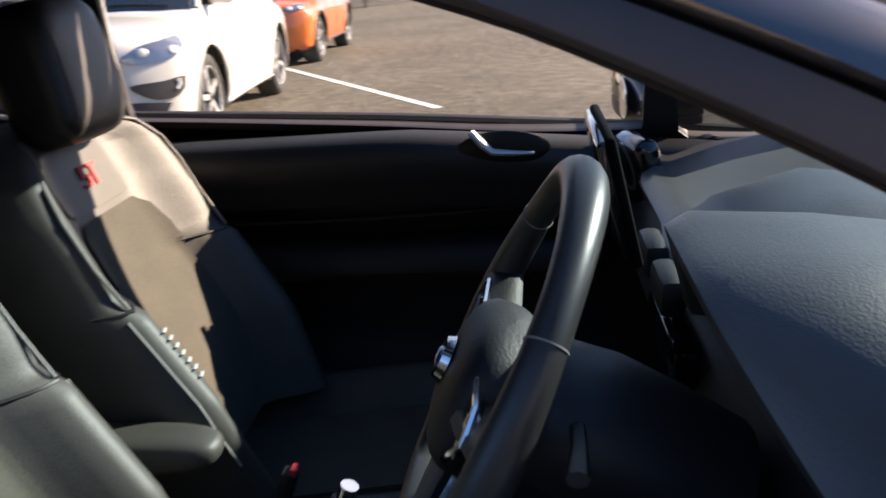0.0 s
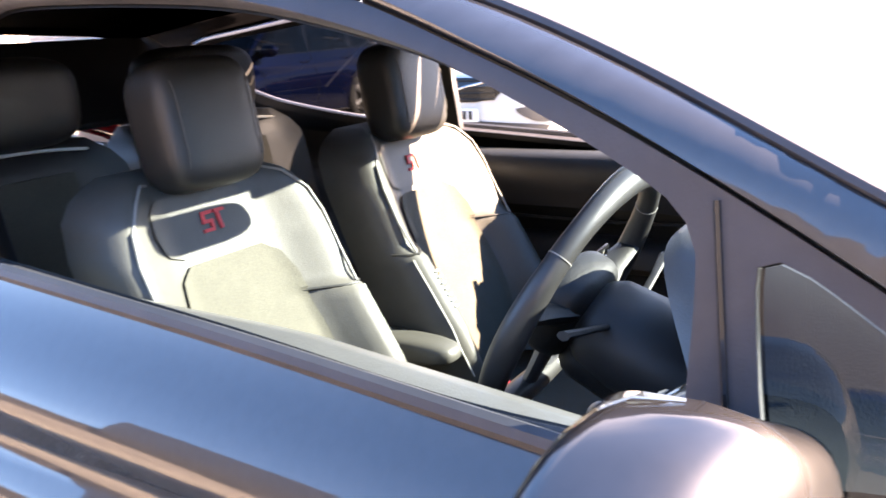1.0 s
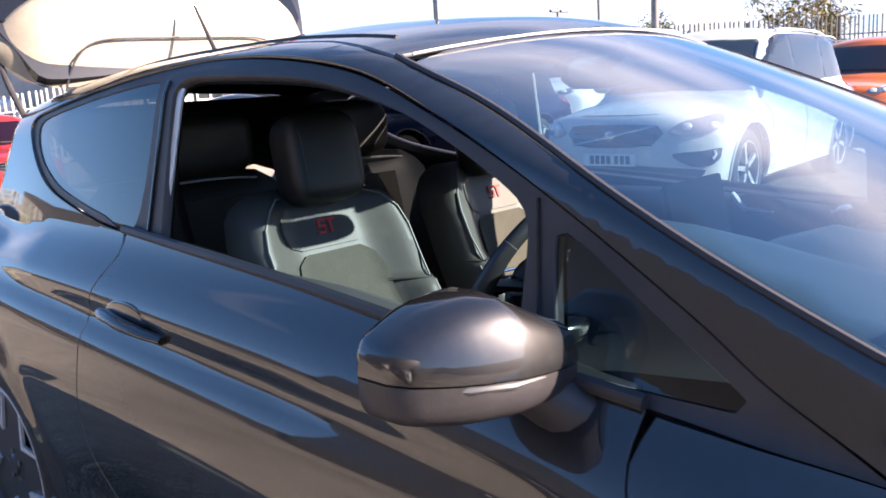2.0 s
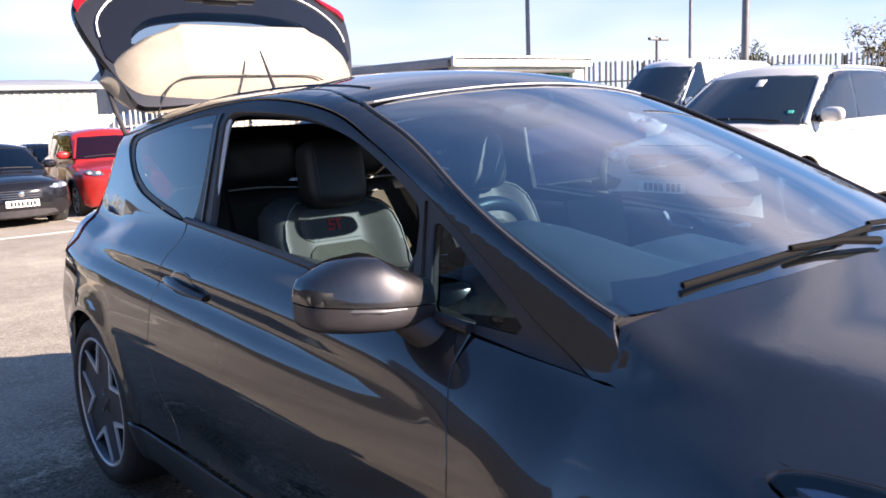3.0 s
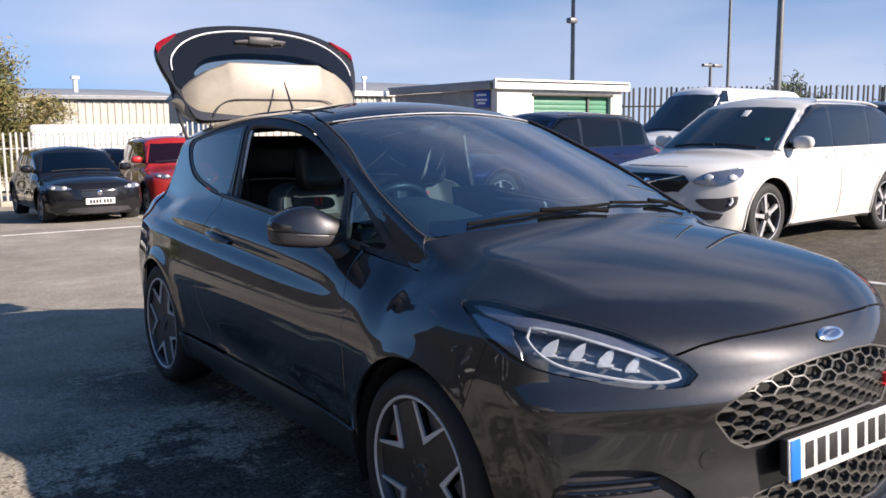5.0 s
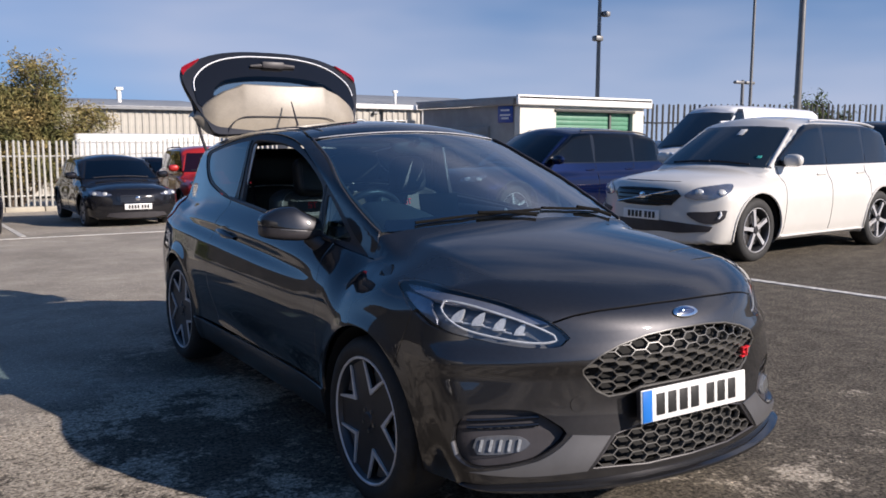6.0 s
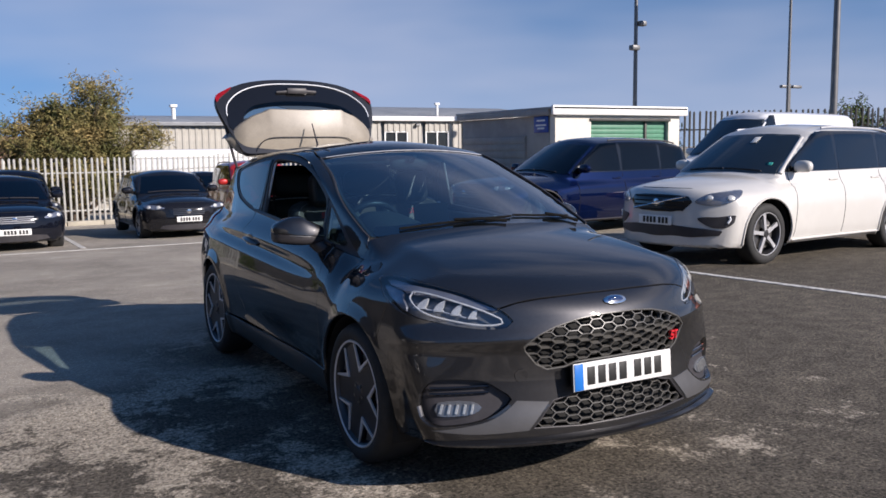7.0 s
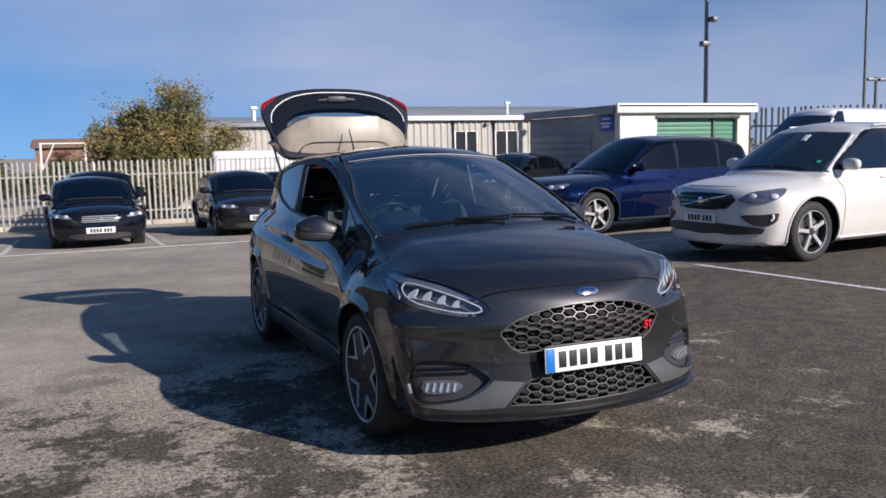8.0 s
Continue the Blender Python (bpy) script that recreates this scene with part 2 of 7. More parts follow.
class Body:
    """Length along y with the nose at -y, z up; the solid is where field() is negative."""

    def __init__(self, width, tuck, bonnet, crown, nose, nose_bow, tail, tail_bow, cabin, lean, roof,
                 screen, back, crease=None, soft=0.06, sole=0.2, axles=(-1.2465, 1.2465), hub=0.31, arch=0.36, cabin_floor=0.88, nose_from=None, fold=None):
        self.width, self.tuck, self.bonnet, self.nose, self.tail = map(table, (width, tuck, bonnet, nose, tail))
        self.cabin, self.roof = table(cabin), table(roof)
        self.crown, self.nose_bow, self.tail_bow, self.lean = crown, nose_bow, tail_bow, lean
        self.screen, self.back, self.crease, self.soft, self.sole = screen, back, crease, soft, sole
        self.axles, self.hub, self.arch, self.cabin_floor = axles, hub, arch, cabin_floor
        self.fold = table(fold[1]) if fold else None
        self.fold_at = fold[0] if fold else 9.0
        self.nose_y = axles[0] if nose_from is None else nose_from
        self.shoulder = table(crown[1]) if isinstance(crown[1], list) else lambda y: crown[1]
        self.bow = table(nose_bow[0]) if isinstance(nose_bow[0], list) else lambda z: nose_bow[0]

    def field(self, p):
        s, y, z = np.abs(p[..., 0]), p[..., 1], p[..., 2]
        side = self.width(y) + self.tuck(z)
        for a in self.axles:
            r = np.hypot(y - a, z - self.hub)
            side = side + 0.014 * np.exp(-((r - self.arch) / 0.05) ** 2)
        if self.crease:
            z0, slope, deep = self.crease
            d = z - (z0 + slope * y)
            side = side - deep * np.exp(-((d + 0.035) / 0.035) ** 2) * np.clip((y + 0.9) / 0.8, 0, 1)
            side = side - 0.032 * np.exp(-((z - 0.40 - 0.05 * y) / 0.085) ** 2) * np.exp(-(y / 0.75) ** 4)
        top = self.bonnet(y) - self.crown[0] * s ** 2 - self.shoulder(y) * s ** 5
        if self.fold:
            top = top - self.fold(y) * smax(s - self.fold_at, 0 * s, 0.025)
        front = self.nose(z) + self.bow(z) * s ** self.nose_bow[1]
        b, q2 = self.tail_bow
        rear = self.tail(z) - b * s ** q2
        low = smax(smax(s - side, (z - top) * 0.95, self.soft), smax((front - y) * 0.9, y - rear, 0.02), self.soft)
        low = smax(low, self.sole - z, 0.03)
        z0, slope, y0, bow, drop = self.screen
        u = np.clip((y - y0) / 0.95, 0, 1)
        glass = z0 + slope * (y - y0 - bow * s ** 2) - drop * s ** 2 + 0.06 * u * (1 - u)
        zb, sb, yb, bb = self.back
        hatch = (y - (yb + bb * s ** 2)) + (z - zb) / sb
        up = smax(s - (self.cabin(y) - self.lean * (z - 1.0)), z - (self.roof(y) - 0.2 * s ** 2), 0.07)
        up = smax(up, (z - glass) * 0.92, 0.03)
        up = smax(up, hatch * 0.8, 0.05)
        up = smax(up, self.cabin_floor - z, 0.02)
        return smin(low, up, 0.03)

    def normal(self, p, e=0.002):
        n = np.stack([self.field(p + e * np.eye(3)[i]) - self.field(p - e * np.eye(3)[i]) for i in range(3)], -1)
        return n / np.maximum(np.linalg.norm(n, axis=-1, keepdims=True), 1e-9)

    def shoot(self, o, d, far=2.0, steps=150):
        """The outermost point of the solid along each ray o + t d."""
        ts = np.linspace(far, 0, steps)
        f = self.field(o[:, None] + d[:, None] * ts[None, :, None])
        k = np.where((f < 0).any(1), (f < 0).argmax(1), f.argmin(1))
        hi, lo = ts[np.maximum(k - 1, 0)], ts[k]
        for _ in range(22):
            mid = (hi + lo) / 2
            inside = self.field(o + d * mid[:, None]) < 0
            lo, hi = np.where(inside, mid, lo), np.where(inside, hi, mid)
        return o + d * lo[:, None]

    def from_side(self, q, sign=-1):
        q = np.asarray(q, float)
        o = np.stack([0 * q[:, 0], q[:, 0], q[:, 1]], -1)
        return self.shoot(o, np.array([[sign, 0, 0]]) + 0 * o, 1.35)

    def from_top(self, q, sign=-1):
        q = np.asarray(q, float)
        o = np.stack([q[:, 0], q[:, 1], 0 * q[:, 0] + 0.35], -1)
        return self.shoot(o, np.array([[0, 0, 1.0]]) + 0 * o, 2.2)

    def from_nose(self, q, sign=-1):
        """q: degrees from straight ahead (towards the right flank where sign is -1), height."""
        q = np.asarray(q, float)
        a = np.radians(q[:, 0])
        o = np.stack([0 * a, 0 * a + self.nose_y, q[:, 1]], -1)
        return self.shoot(o, np.stack([sign * np.sin(a), -np.cos(a), 0 * a], -1), 1.7)

    def from_tail(self, q, sign=-1):
        q = np.asarray(q, float)
        a = np.radians(q[:, 0])
        o = np.stack([0 * a, 0 * a + self.axles[1] - 0.1, q[:, 1]], -1)
        return self.shoot(o, np.stack([sign * np.sin(a), np.cos(a), 0 * a], -1), 1.5)


HATCH = Body(
    width=[(-2.2, 0.79), (-1.75, 0.825), (-1.25, 0.85), (-0.6, 0.825), (0.1, 0.822), (0.7, 0.818), (1.25, 0.808), (1.65, 0.768), (2.0, 0.69)],
    tuck=[(0.1, -0.10), (0.2, -0.06), (0.34, -0.022), (0.5, -0.004), (0.64, 0.0), (0.76, -0.017), (0.86, -0.038), (0.94, -0.070), (1.02, -0.128), (1.2, -0.3)],
    bonnet=[(-2.3, 0.70), (-2.1, 0.80), (-2.0, 0.853), (-1.8, 0.922), (-1.5, 0.982), (-1.2, 1.02), (-0.9, 1.045), (-0.5, 1.10), (0.5, 1.13), (1.0, 1.10), (1.4, 1.05), (2.0, 1.05)],
    crown=(0.11, [(-2.3, 0.02), (-1.75, 0.02), (-1.4, 0.05), (-1.2, 0.19), (-0.9, 0.42), (2.0, 0.42)]), nose=[(0.0, -2.08), (0.2, -2.13), (0.3, -2.14), (0.42, -2.118), (0.52, -2.104), (0.60, -2.110), (0.665, -2.134), (0.72, -2.116), (0.80, -2.085), (0.9, -1.98)], nose_bow=([(0.0, 0.42), (0.5, 0.44), (0.64, 0.52), (0.72, 0.60), (0.9, 0.60)], 2.2),
    tail=[(0.1, 1.88), (0.4, 1.93), (0.7, 1.92), (0.95, 1.86), (1.1, 1.80)], tail_bow=(0.38, 2.6),
    cabin=[(-1.3, 0.635), (-1.05, 0.668), (-0.6, 0.694), (0.0, 0.70), (0.5, 0.695), (1.0, 0.67), (1.6, 0.60), (2.0, 0.55)], lean=0.225,
    roof=[(-1.0, 1.22), (-0.5, 1.385), (-0.3, 1.425), (0.0, 1.462), (0.2, 1.470), (0.6, 1.462), (1.0, 1.43), (1.4, 1.375), (1.8, 1.30)],
    screen=(1.03, 0.41, -1.22, 0.35, 0.06), back=(1.38, 1.35, 1.44, -0.12), crease=(0.868, 0.037, 0.020), axles=(-1.29, 1.235), nose_from=-1.2465,
    fold=(0.565, [(-2.3, 0.05), (-1.75, 0.10), (-1.45, 0.27), (-1.1, 0.30), (-0.9, 0.0), (2.0, 0.0)]))
# ---- building tools ----
def geo_object(name, geo, material, parent=None, label="", angle=38, normals=None):
    """One mesh object from (verts, faces), under a thing or part."""
    me = bpy.data.meshes.new(name)
    verts, faces = geo
    me.from_pydata([tuple(map(float, v)) for v in verts], [], [tuple(map(int, f)) for f in faces])
    me.materials.append(material)
    me.validate()
    me.shade_smooth()
    if normals is None:
        me.set_sharp_from_angle(angle=radians(angle))
    elif len(normals) == len(me.vertices):
        me.normals_split_custom_set_from_vertices([tuple(map(float, n)) for n in normals])
    ob = new(name, me)
    if parent:
        ob.parent = parent
    if label:
        ob["label"] = label
    return ob


def part(name, geo, material, parent, label="", angle=38):
    return geo_object(name, geo, material, parent, label, angle)


def thing(name, label, category, group="", kind="", m=None):
    ob = new(name)
    ob.empty_display_size = 0.1
    if m is not None:
        ob.matrix_world = m
    return tagged(ob, label, category, group, kind)


def join(*geos):
    verts, faces, k = [], [], 0
    for v, f in geos:
        verts += [tuple(p) for p in v]
        faces += [tuple(i + k for i in q) for q in f]
        k += len(v)
    return verts, faces


def moved(geo, m):
    return [tuple(m @ Vector(v)) for v in geo[0]], (geo[1] if m.determinant() > 0 else [tuple(reversed(f)) for f in geo[1]])


def mirrored(geo):
    return [(-v[0], v[1], v[2]) for v in geo[0]], [tuple(reversed(f)) for f in geo[1]]


def from_bm(bm):
    bm.verts.ensure_lookup_table()
    out = [tuple(v.co) for v in bm.verts], [tuple(v.index for v in f.verts) for f in bm.faces]
    bm.free()
    return out


def block(size, centre=(0, 0, 0), bevel=0.01, segments=2, m=None, taper=None):
    """A bevelled block; taper scales its top in x and y."""
    bm = bmesh.new()
    bmesh.ops.create_cube(bm, size=1)
    for v in bm.verts:
        v.co = Vector((v.co.x * size[0], v.co.y * size[1], v.co.z * size[2]))
        if taper and v.co.z > 0:
            v.co.x, v.co.y = v.co.x * taper[0], v.co.y * taper[1]
    if bevel:
        bmesh.ops.bevel(bm, geom=list(bm.edges), offset=min(bevel, min(size) * 0.45), segments=segments, profile=0.5, affect="EDGES")
    bm.verts.index_update()
    g = from_bm(bm)
    g = moved(g, Matrix.Translation(centre) @ (m or Matrix()))
    return g


def ellipsoid(size, centre=(0, 0, 0), n=24, power=2.0, m=None):
    """A rounded solid; power above 2 squares it off."""
    verts, faces = [], []
    rows = n // 2
    sp = lambda a: math.copysign(abs(a) ** (2 / power), a)
    for i in range(rows + 1):
        p = -math.pi / 2 + math.pi * i / rows
        for j in range(n):
            a = 2 * math.pi * j / n
            verts.append((size[0] / 2 * sp(math.cos(p)) * sp(math.cos(a)), size[1] / 2 * sp(math.cos(p)) * sp(math.sin(a)), size[2] / 2 * sp(math.sin(p))))
    for i in range(rows):
        for j in range(n):
            a, b = i * n + j, i * n + (j + 1) % n
            faces.append((a, b, b + n, a + n))
    return moved((verts, faces), Matrix.Translation(centre) @ (m or Matrix()))


def lathe(profile, n=48, axis="x"):
    """profile: (along the axis, radius) points, turned round the axis; open at both ends unless the radius is 0 there."""
    verts, faces = [], []
    for a, r in profile:
        for j in range(n):
            t = 2 * math.pi * j / n
            c, s = r * math.cos(t), r * math.sin(t)
            verts.append({"x": (a, c, s), "y": (s, a, c), "z": (c, s, a)}[axis])
    for i in range(len(profile) - 1):
        for j in range(n):
            p, q = i * n + j, i * n + (j + 1) % n
            faces.append((p, q, q + n, p + n))
    return verts, faces


def tube(points, r, n=10, closed=False, flat=1.0):
    """A round bar along points; r a number or one for each point."""
    pts = [Vector(p) for p in points]
    rs = r if isinstance(r, (list, tuple)) else [r] * len(pts)
    verts, faces = [], []
    side = None
    for i, p in enumerate(pts):
        a = pts[i - 1] if (i or closed) else p
        b = pts[(i + 1) % len(pts)] if (i < len(pts) - 1 or closed) else p
        t = (b - a).normalized()
        if side is None:
            side = t.cross(Vector((0, 0, 1)) if abs(t.z) < 0.9 else Vector((1, 0, 0))).normalized()
        side = (side - t * side.dot(t)).normalized()
        up = side.cross(t)
        for j in range(n):
            q = 2 * math.pi * j / n
            verts.append(tuple(p + rs[i] * (side * math.cos(q) + up * math.sin(q) * flat)))
    m = len(pts)
    for i in range(m if closed else m - 1):
        for j in range(n):
            a, b = i * n + j, i * n + (j + 1) % n
            c, d = ((i + 1) % m) * n + (j + 1) % n, ((i + 1) % m) * n + j
            faces.append((a, b, c, d))
    if not closed:
        faces += [tuple(reversed(range(n))), tuple(range((m - 1) * n, m * n))]
    return verts, faces


def loft(rings, caps=True):
    """A skin over closed rings of equal count."""
    n, verts, faces = len(rings[0]), [], []
    for r in rings:
        verts += [tuple(p) for p in r]
    for i in range(len(rings) - 1):
        for j in range(n):
            a, b = i * n + j, i * n + (j + 1) % n
            faces.append((a, b, b + n, a + n))
    if caps:
        faces += [tuple(reversed(range(n))), tuple(range((len(rings) - 1) * n, len(rings) * n))]
    return verts, faces


def prism(outline, depth, plane="xz", at=0.0):
    """A flat plate with that outline; depth along the third axis from at."""
    n = len(outline)
    put = {"xz": lambda u, v, w: (u, w, v), "yz": lambda u, v, w: (w, u, v), "xy": lambda u, v, w: (u, v, w)}[plane]
    verts = [put(u, v, at) for u, v in outline] + [put(u, v, at + depth) for u, v in outline]
    faces = [tuple(range(n)), tuple(reversed(range(n, 2 * n)))] + [(j, j + n, (j + 1) % n + n, (j + 1) % n) for j in range(n)]
    bm = bmesh.new()
    vs = [bm.verts.new(v) for v in verts]
    for f in faces:
        bm.faces.new([vs[i] for i in f])
    bmesh.ops.recalc_face_normals(bm, faces=bm.faces)
    bmesh.ops.triangulate(bm, faces=[f for f in bm.faces if len(f.verts) > 4])
    bm.verts.index_update()
    return from_bm(bm)


def smooth_line(points, closed=True, step=0.02):
    """A curve through points, in even short steps; a point with a third value is a corner."""
    pts = [np.array(p[:2], float) for p in points]
    hard = [len(p) > 2 for p in points]
    n, out = len(pts), []
    for i in range(n if closed else n - 1):
        p1, p2 = pts[i], pts[(i + 1) % n]
        p0 = pts[i - 1] if (i or closed) and not hard[i] else 2 * p1 - p2
        p3 = pts[(i + 2) % n] if (i + 2 < n or closed) and not hard[(i + 1) % n] else 2 * p2 - p1
        d = np.linalg.norm(p2 - p1)
        k = max(1, int(round(d / step)))
        m1, m2 = (p2 - p0) / 2, (p3 - p1) / 2
        for m in (m1, m2):
            s = np.linalg.norm(m)
            if s > d:
                m *= d / s
        for j in range(k):
            t = j / k
            out.append((2 * t ** 3 - 3 * t ** 2 + 1) * p1 + (t ** 3 - 2 * t ** 2 + t) * m1 + (-2 * t ** 3 + 3 * t ** 2) * p2 + (t ** 3 - t ** 2) * m2)
    if not closed:
        out.append(pts[-1])
    return np.array(out)


def inside(q, poly):
    x, y = q[:, 0][:, None], q[:, 1][:, None]
    a, b = poly, np.roll(poly, -1, 0)
    cross = (a[:, 1] > y) != (b[:, 1] > y)
    with np.errstate(divide="ignore", invalid="ignore"):
        xi = (b[:, 0] - a[:, 0]) * (y - a[:, 1]) / (b[:, 1] - a[:, 1]) + a[:, 0]
    return ((cross & (x < xi)).sum(1) % 2) == 1


def shrunk(poly, g):
    a, b = np.roll(poly, 1, 0), np.roll(poly, -1, 0)
    t = b - a
    n = np.stack([-t[:, 1], t[:, 0]], -1) / np.maximum(np.linalg.norm(t, axis=1, keepdims=True), 1e-9)
    area = (poly[:, 0] * np.roll(poly[:, 1], -1) - np.roll(poly[:, 0], -1) * poly[:, 1]).sum()
    return poly + n * g * (1 if area > 0 else -1)


from mathutils import geometry


def sheet(outline, project, body, holes=(), step=0.03, gap=0.0, offset=0.0, rim=0.012, aspect=1.0):
    """A panel of the body: a 2D outline with holes, laid on the body's surface by project, with a folded rim.
    aspect: how many metres one unit of the first coordinate stands for (0.015 for degrees)."""
    k = np.array([aspect, 1.0])
    loops = [np.asarray(outline) * k] + [np.asarray(h) * k for h in holes]
    if gap:
        loops = [shrunk(loops[0], gap)] + [shrunk(h, -gap) for h in loops[1:]]
    lo, hi = loops[0].min(0), loops[0].max(0)
    gx, gy = np.meshgrid(np.arange(lo[0] + step / 2, hi[0], step), np.arange(lo[1] + step / 2, hi[1], step))
    gx[1::2] += step / 2
    q = np.stack([gx.ravel(), gy.ravel()], -1)
    keep = inside(q, loops[0])
    for h in loops[1:]:
        keep &= ~inside(q, h)
    q = q[keep]
    edge = np.concatenate(loops)
    if len(q):
        q = q[np.min(((q[:, None] - edge[None]) ** 2).sum(-1), 1) > (step * 0.45) ** 2]
    pts, edges, n0 = np.concatenate([edge, q]), [], 0
    for h in loops:
        edges += [(n0 + i, n0 + (i + 1) % len(h)) for i in range(len(h))]
        n0 += len(h)
    v2, _, tri, ov, _, _ = geometry.delaunay_2d_cdt([Vector(p) for p in pts], edges, [], 0, 1e-7)
    v2 = np.array([tuple(v) for v in v2])
    tri = np.array([t for t in tri if len(t) == 3])
    c = v2[tri].mean(1)
    ok = inside(c, loops[0])
    for h in loops[1:]:
        ok &= ~inside(c, h)
    tri = tri[ok]
    used = np.unique(tri)
    back = -np.ones(len(v2), int)
    back[used] = np.arange(len(used))
    tri, v2 = back[tri], v2[used]
    p3 = project(v2 / k)
    nrm = body.normal(p3)
    p3 = p3 + nrm * offset
    fn = np.cross(p3[tri[:, 1]] - p3[tri[:, 0]], p3[tri[:, 2]] - p3[tri[:, 0]])
    flip = (fn * nrm[tri].mean(1)).sum(1) < 0
    tri[flip] = tri[flip][:, ::-1]
    verts, faces, normals = list(p3), [tuple(t) for t in tri], list(nrm)
    if rim:
        count = {}
        for t in tri:
            for a, b in ((t[0], t[1]), (t[1], t[2]), (t[2], t[0])):
                count[(a, b)] = 1
        border = [(a, b) for a, b in count if (b, a) not in count]
        for a, b in border:
            e = p3[b] - p3[a]
            out = np.cross(e, nrm[a] + nrm[b])
            out = out / max(np.linalg.norm(out), 1e-9)
            i = len(verts)
            verts += [p3[a], p3[b], p3[b] - nrm[b] * rim, p3[a] - nrm[a] * rim]
            tilt = [out * 0.8 + nrm[a] * 0.6, out * 0.8 + nrm[b] * 0.6]
            normals += [tilt[0], tilt[1], out, out]
            faces.append((i + 1, i, i + 3, i + 2))
    return verts, faces, normals


def panel(name, body, outline, project, material, parent, label="", **kw):
    v, f, n = sheet(outline, project, body, **kw)
    return geo_object(name, (v, f), material, parent, label, normals=n)


def arc(cy, cz, r, a0, a1, n=24):
    return [(cy + r * math.cos(radians(a0 + (a1 - a0) * i / n)), cz + r * math.sin(radians(a0 + (a1 - a0) * i / n))) for i in range(n + 1)]


def plate_bars(parent, centre, width, height, m=None, blue=True, material=None):
    """A number plate whose characters are plain bars; it faces -y."""
    m = m or Matrix()
    at = Matrix.Translation(centre) @ m
    p = part("number_plate", moved(block((width, 0.006, height), bevel=0.002), at), material or PLATE_WHITE, parent, "white number plate with plain bars")
    x0 = -width / 2
    if blue:
        part("plate_band", moved(block((width * 0.085, 0.003, height * 0.96), (x0 + width * 0.05, -0.0045, 0), 0.001), at), PLATE_BLUE, p)
    for i in range(7):
        x = x0 + width * (0.17 + 0.107 * i + (0.045 if i > 3 else 0))
        part("plate_bar", moved(block((width * 0.075, 0.002, height * 0.66), (x, -0.0042, 0), 0.0008), at), PLATE_INK, p)
    return p
# ---- ground ----
def ground_z(x, y):
    """The yard falls gently towards the far left."""
    k = np.clip((10.5 - x) / 6.0, 0.2, 1.0)
    return -0.035 * np.clip(y - 3.0, 0, 30) * k


def yard(name, nx, ny, material):
    xs = np.concatenate([np.linspace(-900, -30, 6), np.linspace(-24, 34, nx), np.linspace(40, 900, 6)])
    ys = np.concatenate([np.linspace(-900, -24, 6), np.linspace(-18, 40, ny), np.linspace(50, 900, 6)])
    verts = [(x, y, float(ground_z(x, y))) for y in ys for x in xs]
    n = len(xs)
    faces = [(j * n + i, j * n + i + 1, (j + 1) * n + i + 1, (j + 1) * n + i) for j in range(len(ys) - 1) for i in range(n - 1)]
    return geo_object(name, (verts, faces), material)


ASPHALT = bpy.data.materials.new("worn asphalt")
ASPHALT.use_nodes = True
an, al = ASPHALT.node_tree.nodes, ASPHALT.node_tree.links
ab = an["Principled BSDF"]
aco = an.new("ShaderNodeTexCoord")


def a_noise(scale, detail, rough=0.6):
    t = an.new("ShaderNodeTexNoise")
    t.inputs["Scale"].default_value, t.inputs["Detail"].default_value, t.inputs["Roughness"].default_value = scale, detail, rough
    al.new(aco.outputs["Object"], t.inputs["Vector"])
    return t.outputs["Fac"]


def a_ramp(src, p0, c0, p1, c1):
    r = an.new("ShaderNodeValToRGB")
    r.color_ramp.elements[0].position, r.color_ramp.elements[0].color = p0, (*c0, 1)
    r.color_ramp.elements[1].position, r.color_ramp.elements[1].color = p1, (*c1, 1)
    al.new(src, r.inputs["Fac"])
    return r.outputs["Color"]


def a_mix(fac, a, b, mode="MIX"):
    m = an.new("ShaderNodeMixRGB")
    m.blend_type = mode
    if isinstance(fac, float):
        m.inputs["Fac"].default_value = fac
    else:
        al.new(fac, m.inputs["Fac"])
    al.new(a, m.inputs["Color1"])
    al.new(b, m.inputs["Color2"])
    return m.outputs["Color"]


grit = a_ramp(a_noise(46, 9, 0.82), 0.43, (0.034, 0.030, 0.025), 0.62, (0.31, 0.268, 0.208))
dark_tar = a_mix(0.45, grit, a_ramp(a_noise(5.5, 10, 0.80), 0.43, (0.042, 0.037, 0.030), 0.60, (0.215, 0.185, 0.145)))
pale_grit = a_ramp(a_noise(30, 8, 0.75), 0.36, (0.28, 0.248, 0.205), 0.68, (0.52, 0.468, 0.392))
pale_tar = a_mix(0.5, pale_grit, a_ramp(a_noise(2.5, 9, 0.7), 0.38, (0.29, 0.258, 0.216), 0.64, (0.48, 0.433, 0.366)))
# old pale concrete apron beyond the parked hatchback, tarmac round it
asep = an.new("ShaderNodeSeparateXYZ")
al.new(aco.outputs["Object"], asep.inputs["Vector"])
aedge = an.new("ShaderNodeMath")
aedge.operation = "MULTIPLY_ADD"
al.new(asep.outputs["X"], aedge.inputs[0])
aedge.inputs[1].default_value = -0.42
al.new(asep.outputs["Y"], aedge.inputs[2])
awob = an.new("ShaderNodeMath")
awob.operation = "MULTIPLY_ADD"
al.new(a_noise(0.5, 7, 0.6), awob.inputs[0])
awob.inputs[1].default_value = 7.0
al.new(aedge.outputs["Value"], awob.inputs[2])
amask = an.new("ShaderNodeMapRange")
amask.inputs["From Min"].default_value, amask.inputs["From Max"].default_value = 4.6, 6.2
al.new(awob.outputs["Value"], amask.inputs["Value"])
awear = an.new("ShaderNodeMath")
